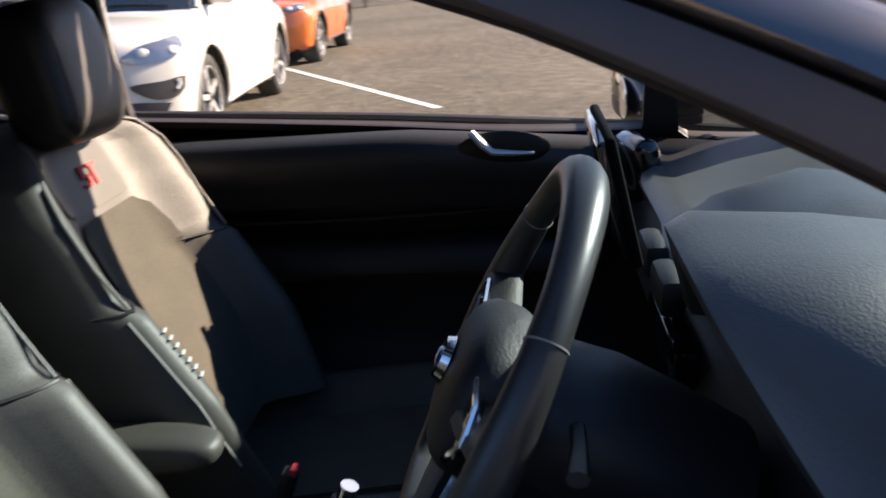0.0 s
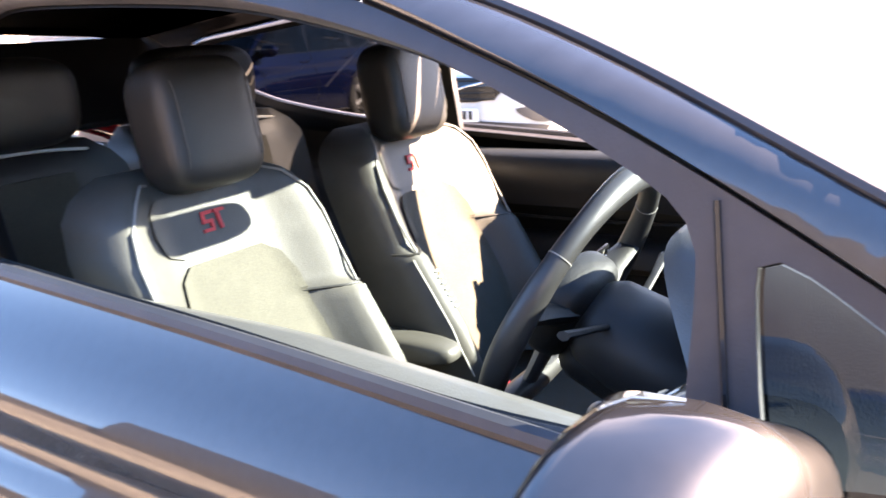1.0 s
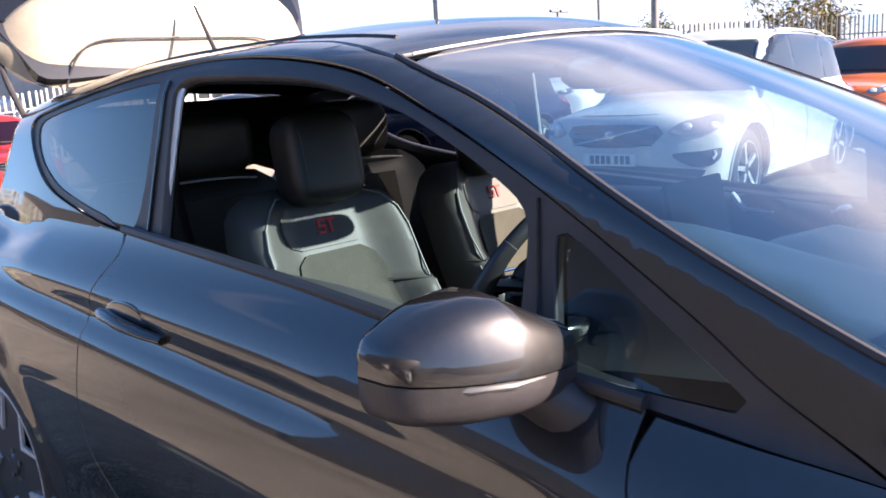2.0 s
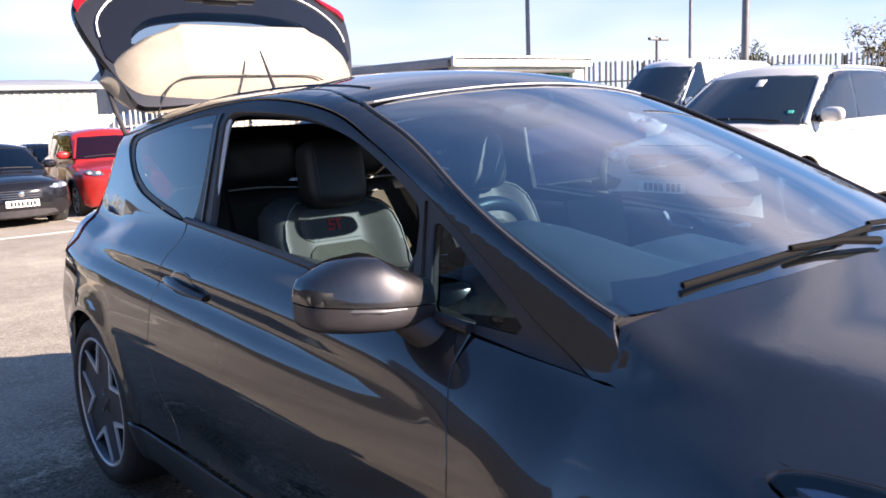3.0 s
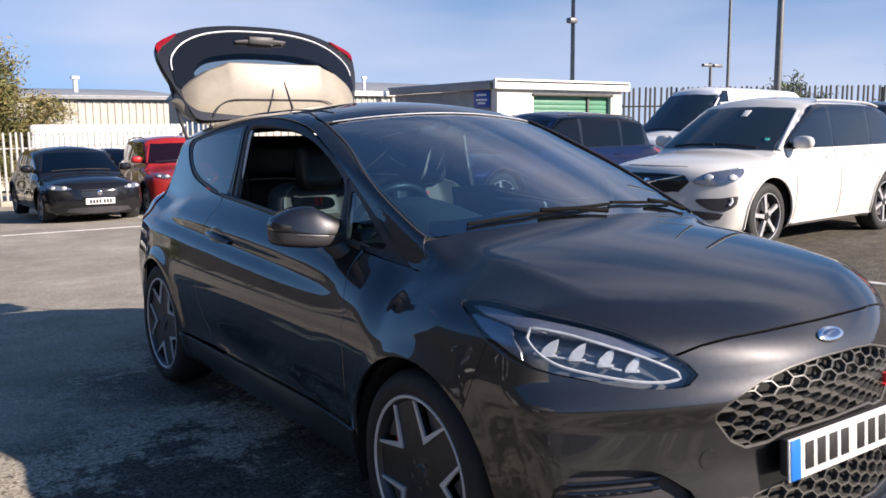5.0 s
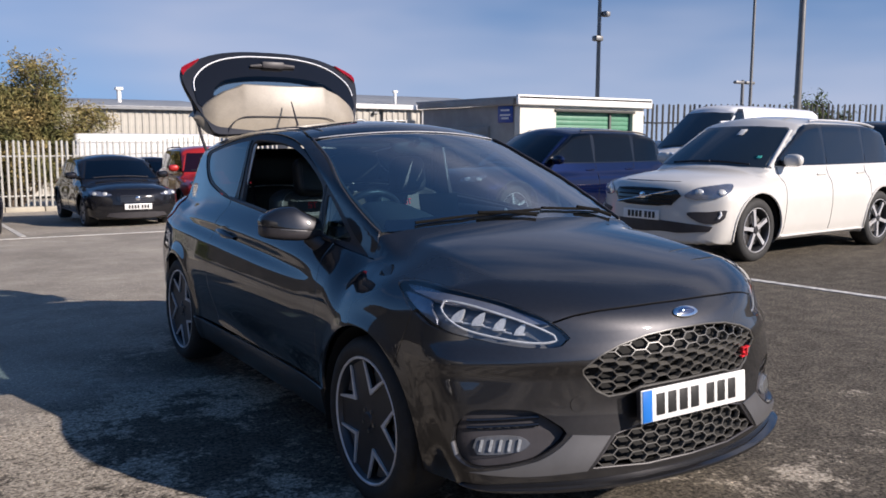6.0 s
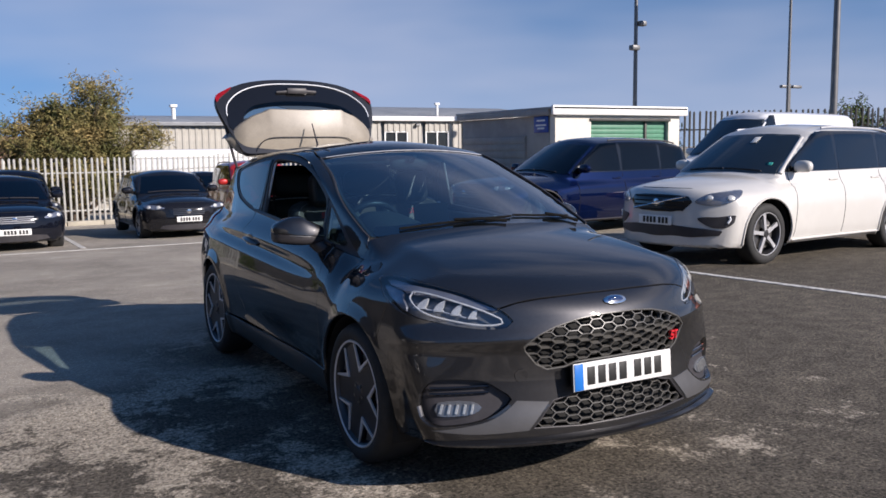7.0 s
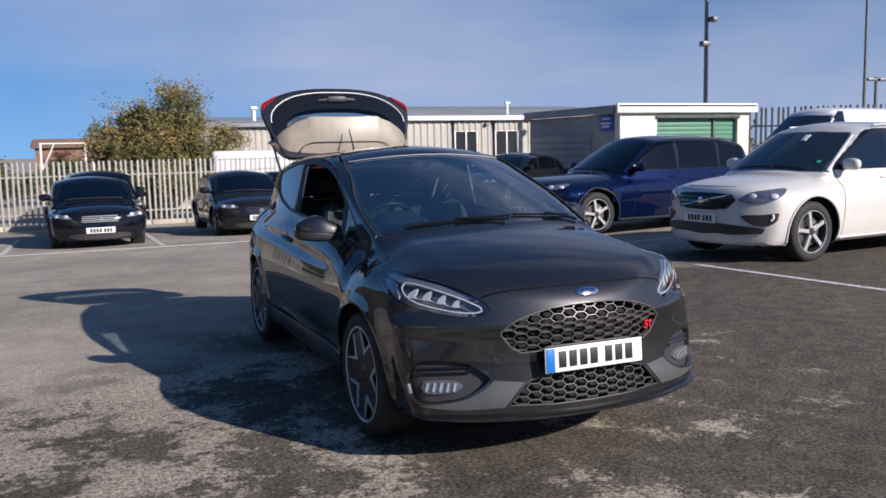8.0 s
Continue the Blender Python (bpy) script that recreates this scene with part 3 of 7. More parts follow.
awear.operation = "MULTIPLY_ADD"
# the crust is thickest in a band beside the hatchback
aoff, awest = an.new("ShaderNodeMath"), an.new("ShaderNodeMath")
aoff.operation, awest.operation = "ADD", "ABSOLUTE"
aoff.inputs[1].default_value = 2.4
al.new(asep.outputs["X"], aoff.inputs[0])
al.new(aoff.outputs["Value"], awest.inputs[0])
al.new(awest.outputs["Value"], awear.inputs[0])
awear.inputs[1].default_value = -0.034
al.new(a_noise(1.3, 14, 0.74), awear.inputs[2])
apits = an.new("ShaderNodeMath")
apits.operation = "MULTIPLY_ADD"
al.new(a_noise(19, 8, 0.8), apits.inputs[0])
apits.inputs[1].default_value = 0.34
al.new(awear.outputs["Value"], apits.inputs[2])
patches = a_ramp(apits.outputs["Value"], 0.622, (0, 0, 0), 0.656, (1, 1, 1))
worn = a_mix(patches, dark_tar, a_ramp(a_noise(26, 9, 0.8), 0.36, (0.20, 0.172, 0.135), 0.60, (0.62, 0.545, 0.44)))
colour = a_mix(amask.outputs["Result"], worn, pale_tar)
stains = a_ramp(a_noise(0.35, 6, 0.55), 0.40, (0.62, 0.62, 0.62), 0.62, (1, 1, 1))
colour = a_mix(0.7, colour, stains, "MULTIPLY")
pits = a_ramp(a_noise(58, 3, 0.55), 0.50, (1.12, 1.12, 1.12), 0.60, (0.34, 0.34, 0.34))
colour = a_mix(amask.outputs["Result"], a_mix(0.9, colour, pits, "MULTIPLY"), a_mix(0.35, colour, pits, "MULTIPLY"))
chips = a_ramp(a_noise(85, 2, 0.5), 0.64, (1, 1, 1), 0.68, (2.4, 2.3, 2.1))
colour = a_mix(1.0, colour, chips, "MULTIPLY")
al.new(colour, ab.inputs["Base Color"])
ab.inputs["Roughness"].default_value = 0.88
ab.inputs["Specular IOR Level"].default_value = 0.25
abump = an.new("ShaderNodeBump")
abump.inputs["Strength"].default_value, abump.inputs["Distance"].default_value = 0.7, 0.016
al.new(a_noise(60, 8, 0.8), abump.inputs["Height"])
al.new(abump.outputs["Normal"], ab.inputs["Normal"])
ground = tagged(yard("ground", 60, 60, ASPHALT), "worn grey asphalt car park with pale patches", "ground", kind="structure")

LINE_PAINT = mat("worn white line paint", (0.62, 0.60, 0.56), 0.7, second=(0.30, 0.29, 0.27), scale=14, patch=(0.36, 0.55), bump=0.2, bump_scale=80)


def bay_line(x0, y0, x1, y1, width=0.10):
    d = Vector((x1 - x0, y1 - y0, 0))
    side = Vector((-d.y, d.x, 0)).normalized() * width / 2
    n = max(2, int(d.length / 0.5))
    rings = []
    for i in range(n + 1):
        p = Vector((x0, y0, 0)) + d * i / n
        a, b = p - side, p + side
        za, zb = float(ground_z(a.x, a.y)) + 0.006, float(ground_z(b.x, b.y)) + 0.006
        rings.append([(a.x, a.y, za), (b.x, b.y, zb), (b.x, b.y, zb - 0.008), (a.x, a.y, za - 0.008)])
    return tagged(geo_object("bay_line", loft(rings), LINE_PAINT), "worn white painted parking bay line", "road marking", "bay lines", "structure")


bay_line(-9.0, 11.95, 5.6, 11.65)
for x in (-5.75, -3.1, -0.30, 2.75, 5.4):
    bay_line(x, 12.2, x + 0.12, 17.2)
bay_line(4.75, 2.75, 5.35, -2.2)
bay_line(7.15, 0.47, 11.6, 3.18)
bay_line(4.75, 5.55, 10.2, 6.05)
# ---- the grey three-door hatchback ----
hatch = thing("hatchback_car", "dark grey three-door hatchback, tailgate raised, driver window open", "car")
H = HATCH
NOSE_ASPECT = 0.0155
ARCH_R = 0.372
FA, RA = H.axles


def ps(sign):
    return lambda q: H.from_side(q, sign)


def line(points, step=0.02, closed=True):
    return smooth_line(points, closed, step)


def arch_front(a0, a1, n=20):
    return arc(FA, 0.31, ARCH_R, a0, a1, n)


def arch_rear(a0, a1, n=20):
    return arc(RA, 0.31, ARCH_R - 0.012, a0, a1, n)


def hard(*pts):
    return [(p[0], p[1], 1) for p in pts]


SCREEN_SIDE = [(-0.217, 1.373), (-0.40, 1.308), (-0.569, 1.236), (-0.835, 1.111), (-1.018, 1.030), (-1.085, 1.003)]
RAIL = [(1.42, 1.322), (1.2, 1.356), (1.0, 1.382), (0.6, 1.413), (0.2, 1.421), (0.0, 1.413), (-0.12, 1.396)]
DLO_TOP = [(-1.067, 0.903), (-0.922, 0.980), (-0.837, 1.038), (-0.681, 1.132), (-0.525, 1.216), (-0.384, 1.281), (-0.196, 1.350), (0.04, 1.389), (0.314, 1.402), (0.552, 1.384), (0.80, 1.352), (1.05, 1.318), (1.22, 1.292)]
DLO_REAR = [(1.262, 1.262), (1.225, 1.205), (1.13, 1.140), (1.0, 1.096), (0.716, 1.050)]
BELT = [(0.545, 1.038), (0.412, 1.030), (-0.079, 0.999), (-0.40, 0.972), (-0.673, 0.948), (-0.786, 0.936)]
DOOR_REAR = [(0.553, 0.99), (0.603, 0.90), (0.622, 0.80), (0.615, 0.66), (0.565, 0.48), (0.50, 0.352)]
DOOR_FRONT = [(-0.79, 0.885), (-0.815, 0.82), (-0.840, 0.72), (-0.852, 0.56), (-0.845, 0.42), (-0.825, 0.352)]

DOOR = line(hard(BELT[0]) + BELT[1:-1] + hard(BELT[-1]) + DOOR_FRONT[:-1] + hard(DOOR_FRONT[-1]) + [(-0.2, 0.345)] + hard(DOOR_REAR[-1]) + DOOR_REAR[-2::-1])
LAMP_EDGE = line([(77, 0.866), (72.9, 0.879), (58.6, 0.875), (45.2, 0.842), (36.5, 0.796), (32.4, 0.757), (30.9, 0.733), (32.6, 0.710), (36, 0.705), (41, 0.708), (50, 0.727), (58.6, 0.753), (66.2, 0.792), (73, 0.842)], 1.5)


def lamp_run(start, end):
    """The lamp's outline from the point nearest start on to the one nearest end, in its own order."""
    k = np.array([0.0155, 1.0])
    i = int((((LAMP_EDGE - start) * k) ** 2).sum(1).argmin())
    j = int((((LAMP_EDGE - end) * k) ** 2).sum(1).argmin())
    n = len(LAMP_EDGE)
    return [tuple(LAMP_EDGE[(i + m) % n]) for m in range((j - i) % n + 1)]


LAMP_TOP = lamp_run((74.5, 0.876), (35.0, 0.782))
LAMP_FRONT = lamp_run((34.6, 0.778), (66.2, 0.792))
LAMP_BACK = lamp_run((66.2, 0.792), (74.5, 0.876))
lamp_back3 = H.from_nose(np.array(LAMP_BACK), -1)
LAMP_BACK_SIDE = [(p[1], p[2]) for p in lamp_back3]
LAMP_HIND = LAMP_BACK_SIDE[-1]
WING_TOP = line([LAMP_HIND, (LAMP_HIND[0] + 0.09, LAMP_HIND[1] + 0.014), (-1.25, 0.894), (-1.10, 0.905)], 0.03, False)
FENDER = line(hard((-1.095, 0.902)) + [tuple(p) for p in WING_TOP[-2:0:-1]] + hard(*LAMP_BACK_SIDE[::-1]) + hard(arch_front(132, 132, 1)[0])
              + arch_front(128, 14) + hard((FA + ARCH_R * math.cos(radians(9)), 0.345)) + hard((-0.833, 0.345)) + DOOR_FRONT[-2::-1] + hard((-0.80, 0.931)) + [(-0.95, 0.917)])
QUARTER = line(hard(DOOR_REAR[-1]) + hard((0.90, 0.345)) + arch_rear(172, 50) + hard((1.60, 0.62)) + [(1.68, 0.70)] + hard((1.74, 0.80)) + hard((1.60, 0.905)) + [(1.64, 1.00), (1.60, 1.12)]
               + hard((1.44, 1.300)) + hard(RAIL[0]) + RAIL[1:-1] + hard(RAIL[-1]) + hard(SCREEN_SIDE[0]) + SCREEN_SIDE[1:-1] + hard(SCREEN_SIDE[-1]) + [(-1.110, 0.955)] + hard((-1.108, 0.903))
               + hard(DLO_TOP[0]) + DLO_TOP[1:] + DLO_REAR + hard((0.556, 1.036)) + DOOR_REAR[:-1])
SILL = line(hard((-0.87, 0.338)) + hard((0.90, 0.338)) + hard((0.875, 0.21)) + hard((-0.86, 0.21)))
DLO = line(hard(DLO_TOP[0]) + DLO_TOP[1:] + DLO_REAR + BELT)
DOOR_WINDOW = line([(0.398, 1.040, 1), (0.396, 1.335), (0.36, 1.364), (0.25, 1.366), (-0.058, 1.346), (-0.284, 1.294), (-0.439, 1.229), (-0.550, 1.168), (-0.575, 1.13), (-0.577, 0.982, 1), (-0.364, 0.988), (-0.078, 1.010)])
QUARTER_GLASS = line([(0.52, 1.058), (0.70, 1.068), (0.983, 1.115), (1.135, 1.172), (1.195, 1.225), (1.20, 1.262), (1.16, 1.284), (0.9, 1.322), (0.6, 1.356), (0.475, 1.362), (0.47, 1.33)])
LITTLE_GLASS = line([(-0.625, 1.122), (-0.645, 0.975), (-0.665, 0.962), (-0.885, 0.950), (-0.895, 0.962), (-0.782, 1.037), (-0.66, 1.118)])

for sign in (-1, 1):
    door = panel("door", H, DOOR, ps(sign), GREY_PAINT, hatch, "dark grey metallic door, long single side door", gap=0.0025, step=0.016)
    panel("front_wing", H, FENDER, ps(sign), GREY_PAINT, hatch, gap=0.0015, step=0.018)
    panel("rear_quarter", H, QUARTER, ps(sign), GREY_PAINT, hatch, gap=0.0025, step=0.018)
    panel("side_skirt", H, SILL, ps(sign), SKIRT, hatch, "dark satin side skirt", gap=0.002, step=0.04, offset=0.006)
    holes = [DOOR_WINDOW, QUARTER_GLASS, LITTLE_GLASS]
    frame_part = panel("window_surround", H, DLO, ps(sign), BLACK_TRIM, hatch, "black window surround", holes=holes, gap=0.002, offset=-0.007, rim=0.022)
    panel("quarter_window", H, QUARTER_GLASS, ps(sign), TINTED, hatch, "dark tinted rear side glass", offset=-0.010, rim=0.0)
    panel("quarter_light", H, LITTLE_GLASS, ps(sign), SMALL_GLASS, hatch, offset=-0.012, rim=0.0)
    if sign > 0:
        panel("side_window", H, DOOR_WINDOW, ps(sign), SIDE_GLASS, hatch, "closed clear side glass", offset=-0.018, rim=0.0)
    # belt weatherstrip, pillar strip and sash seam
    strip = H.from_side(line(BELT, 0.04, closed=False), sign)
    nrm = H.normal(strip)
    part("weatherstrip", tube(strip + nrm * 0.004 + np.array([0, 0, 0.006]), 0.011, 8), BLACK_TRIM, hatch)
    post = H.from_side(np.array([(0.413 - 0.02 * t, 1.045 + 0.31 * t) for t in np.linspace(0, 1, 12)]), sign)
    part("pillar_strip", tube(post - H.normal(post) * 0.022, 0.0075, 8), SILVER, hatch, "bright strip along the door pillar")
    post = H.from_side(np.array([(0.450 - 0.02 * t, 1.045 + 0.32 * t) for t in np.linspace(0, 1, 12)]), sign)
    part("pillar_seam", tube(post - H.normal(post) * 0.004, 0.004, 6), GLOSS_BLACK, hatch)
    post = H.from_side(np.array([(-0.618 + 0.028 * t, 0.955 + 0.215 * t) for t in np.linspace(0, 1, 12)]), sign)
    part("sash_seam", tube(post - H.normal(post) * 0.006, 0.003, 6), GLOSS_BLACK, hatch)
    # handle: a dished pull with a bar over it
    hp = H.from_side(np.array([(0.545, 0.872), (0.50, 0.876), (0.42, 0.872), (0.33, 0.863), (0.272, 0.853)]), sign)
    hn = H.normal(hp)
    outs = np.array([0.003, 0.014, 0.020, 0.016, 0.003])[:, None]
    handle = part("door_handle", tube([tuple(p) for p in hp + hn * outs], [0.016, 0.018, 0.016, 0.015, 0.012], 14, flat=0.7), GREY_PAINT, door, "body-coloured pull handle")
    cup = H.from_side(np.array([(0.43, 0.868)]), sign)[0]
    # No hollow is cut: a black oval stands in for its shade.
    part("cup_shade", moved(ellipsoid((0.010, 0.20, 0.088), n=24), Matrix.Translation(tuple(cup + H.normal(cup[None])[0] * 0.001))), GLOSS_BLACK, door, "dark oval giving the handle recess its shade")
    # tail lamp
    lamp = line([(1.605, 0.91), (1.645, 1.00), (1.605, 1.12), (1.66, 1.06), (1.735, 0.93), (1.745, 0.81)])
    panel("tail_lamp", H, lamp, ps(sign), RED_LENS, hatch, "red tail lamp", offset=0.006, step=0.02)
    # arch liners
    for (a, r) in ((FA, ARCH_R - 0.004), (RA, ARCH_R - 0.016)):
        g = []
        for i in range(29):
            t = radians(-20 + 220 * i / 28)
            g.append([(sign * x, a + r * math.cos(t), 0.31 + r * math.sin(t)) for x in (0.50, 0.822 if a == FA else 0.778)])
        v = [p for q in g for p in q]
        f = [(2 * i, 2 * i + 1, 2 * i + 3, 2 * i + 2) for i in range(28)]
        cap = [(sign * 0.50, a, 0.31)] + [q[0] for q in g]
        f2 = [(0, i + 1, i + 2) for i in range(28)]
        part("wheel_arch_liner", join((v, f), (cap, f2)), DARK, hatch)

# bonnet, screen and roof share their side edges with the flanks
rail3 = H.from_side(line(RAIL, 0.05, False))
scr3 = H.from_side(line(SCREEN_SIDE, 0.03, False))
wing3 = H.from_side(WING_TOP)
lampTop = H.from_nose(np.array(LAMP_TOP[::-1]), -1)
noseTop = H.from_nose(line([(0, 0.823), (8, 0.823), (16, 0.820), (23.8, 0.815), (30, 0.803), (34.6, 0.784)], 1.5, False), -1)


def both(right):
    """A closed outline from its right half, which runs from the middle to the middle."""
    r = [(p[0], p[1]) for p in right]
    return np.array(r + [(-a, b) for a, b in reversed(r) if abs(a) > 1e-4])


bonnet_half = [(p[0], p[1]) for p in noseTop] + [(p[0], p[1]) for p in lampTop] + [(p[0] - 0.003, p[1]) for p in wing3[1:-1]] + [(wing3[-1][0], wing3[-1][1])] + [(-0.655, -1.10), (-0.55, -1.125), (-0.40, -1.165), (-0.2, -1.19), (0, -1.20)]
bonnet = panel("bonnet", H, both(bonnet_half), H.from_top, GREY_PAINT, hatch, "dark grey metallic bonnet reflecting the sky", gap=0.0, step=0.024)
screen_half = [(0, -0.288), (-0.16, -0.281), (-0.31, -0.262), (-0.43, -0.240)] + [(p[0] + 0.006, p[1]) for p in scr3[1:]] + [(-0.62, -1.10), (-0.5, -1.14), (-0.3, -1.178), (0, -1.205)]
screen = panel("windscreen", H, both(screen_half), H.from_top, WINDSCREEN, hatch, "clear windscreen with sky reflections", gap=0.003, offset=-0.004, rim=0.0, step=0.05)
roof_half = [(0, -0.288), (-0.16, -0.281), (-0.31, -0.262), (-0.43, -0.240), (scr3[0][0], scr3[0][1] + 0.004)] + [(p[0], p[1]) for p in rail3[::-1]] + [(-0.36, 1.425), (0, 1.435)]
panel("roof", H, both(roof_half), H.from_top, GREY_PAINT, hatch, gap=0.002, step=0.04)
frit_half = [(0, -1.118), (-0.3, -1.094), (-0.5, -1.056), (-0.585, -1.02), (-0.618, -1.055), (-0.612, -1.098), (-0.5, -1.138), (-0.3, -1.176), (0, -1.203)]
panel("screen_band", H, both(frit_half), H.from_top, GLOSS_BLACK, hatch, "black band along the foot of the windscreen", offset=-0.009, rim=0.0, step=0.05)
cowl_half = [(0, -1.145), (-0.3, -1.125), (-0.5, -1.09), (-0.63, -1.055), (-0.665, -1.11), (-0.55, -1.16), (-0.40, -1.20), (0, -1.235)]
panel("cowl", H, both(cowl_half), H.from_top, BLACK_TRIM, hatch, "black scuttle panel", offset=-0.014, step=0.04)
seam = H.from_top(np.array([(x, -0.290 + 0.23 * x * x) for x in np.linspace(-0.515, 0.515, 31)]))
part("screen_seal", tube(seam + np.array([0, 0, 0.001]), 0.0024, 6), SILVER, hatch, "bright edge between windscreen and roof")
for sign in (-1, 1):
    q = scr3 * np.array([-sign, 1, 1])
    part("screen_trim", tube(q + H.normal(q) * 0.001, 0.006, 6), BLACK_TRIM, hatch)
    # thin channel on the roof beside the rail
    ch = H.from_top(np.array([(sign * 0.445, y) for y in np.linspace(-0.12, 1.40, 30)]))
    part("roof_channel", tube(ch + np.array([0, 0, -0.001]), 0.005, 6), BLACK_TRIM, hatch)

# front bumper with its openings, in degrees from the nose and height
lamp_corner, arch_corner = np.array(LAMP_BACK_SIDE[0]), np.array(arch_front(132, 132, 1)[0])
seam3 = H.from_side(np.array([lamp_corner + (arch_corner - lamp_corner) * t for t in np.linspace(0.12, 1, 9)]), -1)
WING_SEAM = [(math.degrees(math.atan2(-p[0], H.nose_y - p[1])), p[2]) for p in seam3]
arch3 = H.from_side(np.array(arch_front(140, 191, 6)), -1)
ARCH_EDGE = [(math.degrees(math.atan2(-p[0], H.nose_y - p[1])), p[2]) for p in arch3]
BUMPER_HALF = [(0, 0.8195), (8, 0.8195), (16, 0.8165), (23.8, 0.8115), (30, 0.7995), (34.2, 0.781)] + LAMP_FRONT + WING_SEAM + ARCH_EDGE + [(56, 0.245), (46, 0.25), (30, 0.253), (0, 0.258)]
UPPER = both([(0, 0.742), (-6, 0.741), (-13, 0.731), (-20, 0.706), (-24.5, 0.678), (-28.3, 0.632), (-28.0, 0.612), (-25.0, 0.555), (-22, 0.532), (-17, 0.537), (-14, 0.552), (0, 0.555)])
LOWER = both([(0, 0.436), (-10, 0.433), (-15, 0.427), (-20.5, 0.408), (-26, 0.305), (-13, 0.296), (0, 0.296)])
FOG = [(53.8, 0.393), (53.2, 0.445), (50.2, 0.498), (45, 0.505), (38.5, 0.497), (34, 0.458), (31.5, 0.424), (34, 0.385), (38.0, 0.350), (44, 0.328), (50.0, 0.325), (53, 0.352)]


def nose_plain(q):
    return H.from_nose(np.stack([-q[:, 0], q[:, 1]], -1), -1)


fog_r = line(FOG, 1.2)
fog_l = fog_r * np.array([-1, 1])
bumper = panel("front_bumper", H, both([(-a, b) for a, b in BUMPER_HALF]), nose_plain, GREY_PAINT, hatch, "dark grey metallic front bumper",
               holes=[UPPER, LOWER, fog_r * np.array([-1, 1]), fog_l * np.array([-1, 1])], step=0.026, aspect=NOSE_ASPECT, gap=0.002, rim=0.03)


def honeycomb(outline, rows, cols, height, pitch, z0, front, deep=0.018, thick=0.0020):
    """Wide hexagon cells of deep thin walls across a nose opening."""
    geos = []
    a, h = pitch / 1.5, height / 2
    flat = outline * np.array([NOSE_ASPECT, 1])
    for c in range(-cols, cols + 1):
        for r in range(rows):
            ca, cz = c * pitch, z0 + r * height + (h if c % 2 else 0)
            for p0, p1 in (((-a / 2, h), (a / 2, h)), ((a / 2, h), (a, 0)), ((-a / 2, h), (-a, 0))):
                q = np.array([(ca + p0[0], cz + p0[1]), (ca + p1[0], cz + p1[1])])
                if not inside(q.mean(0)[None] * np.array([NOSE_ASPECT, 1]), flat)[0]:
                    continue
                seg = nose_plain(q)
                nn = H.normal(seg)
                side = np.cross(nn[0], seg[1] - seg[0])
                side = side / np.linalg.norm(side) * thick
                rings = []
                for e in (0, 1):
                    f, g = seg[e] - nn[e] * front, seg[e] - nn[e] * (front + deep)
                    rings.append([f - side * 0.9, f + side * 0.9, f + side * 1.3 - nn[e] * 0.002, g + side * 1.3, g - side * 1.3, f - side * 1.3 - nn[e] * 0.002])
                geos.append(loft(rings))
    return join(*geos)


for outline, nm, rows, height, z0, front in ((UPPER, "upper_grille", 6, 0.036, 0.526, 0.008), (LOWER, "lower_grille", 5, 0.036, 0.287, 0.012)):
    grille = part(nm, honeycomb(outline, rows, 9, height, 3.7, z0, front), GRILLE_GREY, hatch, "honeycomb grille of dark hexagons")
    rimline = nose_plain(outline)
    rimline = rimline - H.normal(rimline) * 0.004
    fine = []
    for i in range(len(rimline)):
        a, b = rimline[i], rimline[(i + 1) % len(rimline)]
        for t in np.linspace(0, 1, 5)[:-1]:
            fine.append(a + (b - a) * t)
    part("grille_frame", tube(fine, 0.0045, 8, closed=True), GRILLE_GREY if nm == "upper_grille" else BLACK_TRIM, grille)
    panel("grille_back", H, outline * 1.0, nose_plain, DARK, grille, offset=-0.055, rim=0.0, step=0.04, aspect=NOSE_ASPECT)
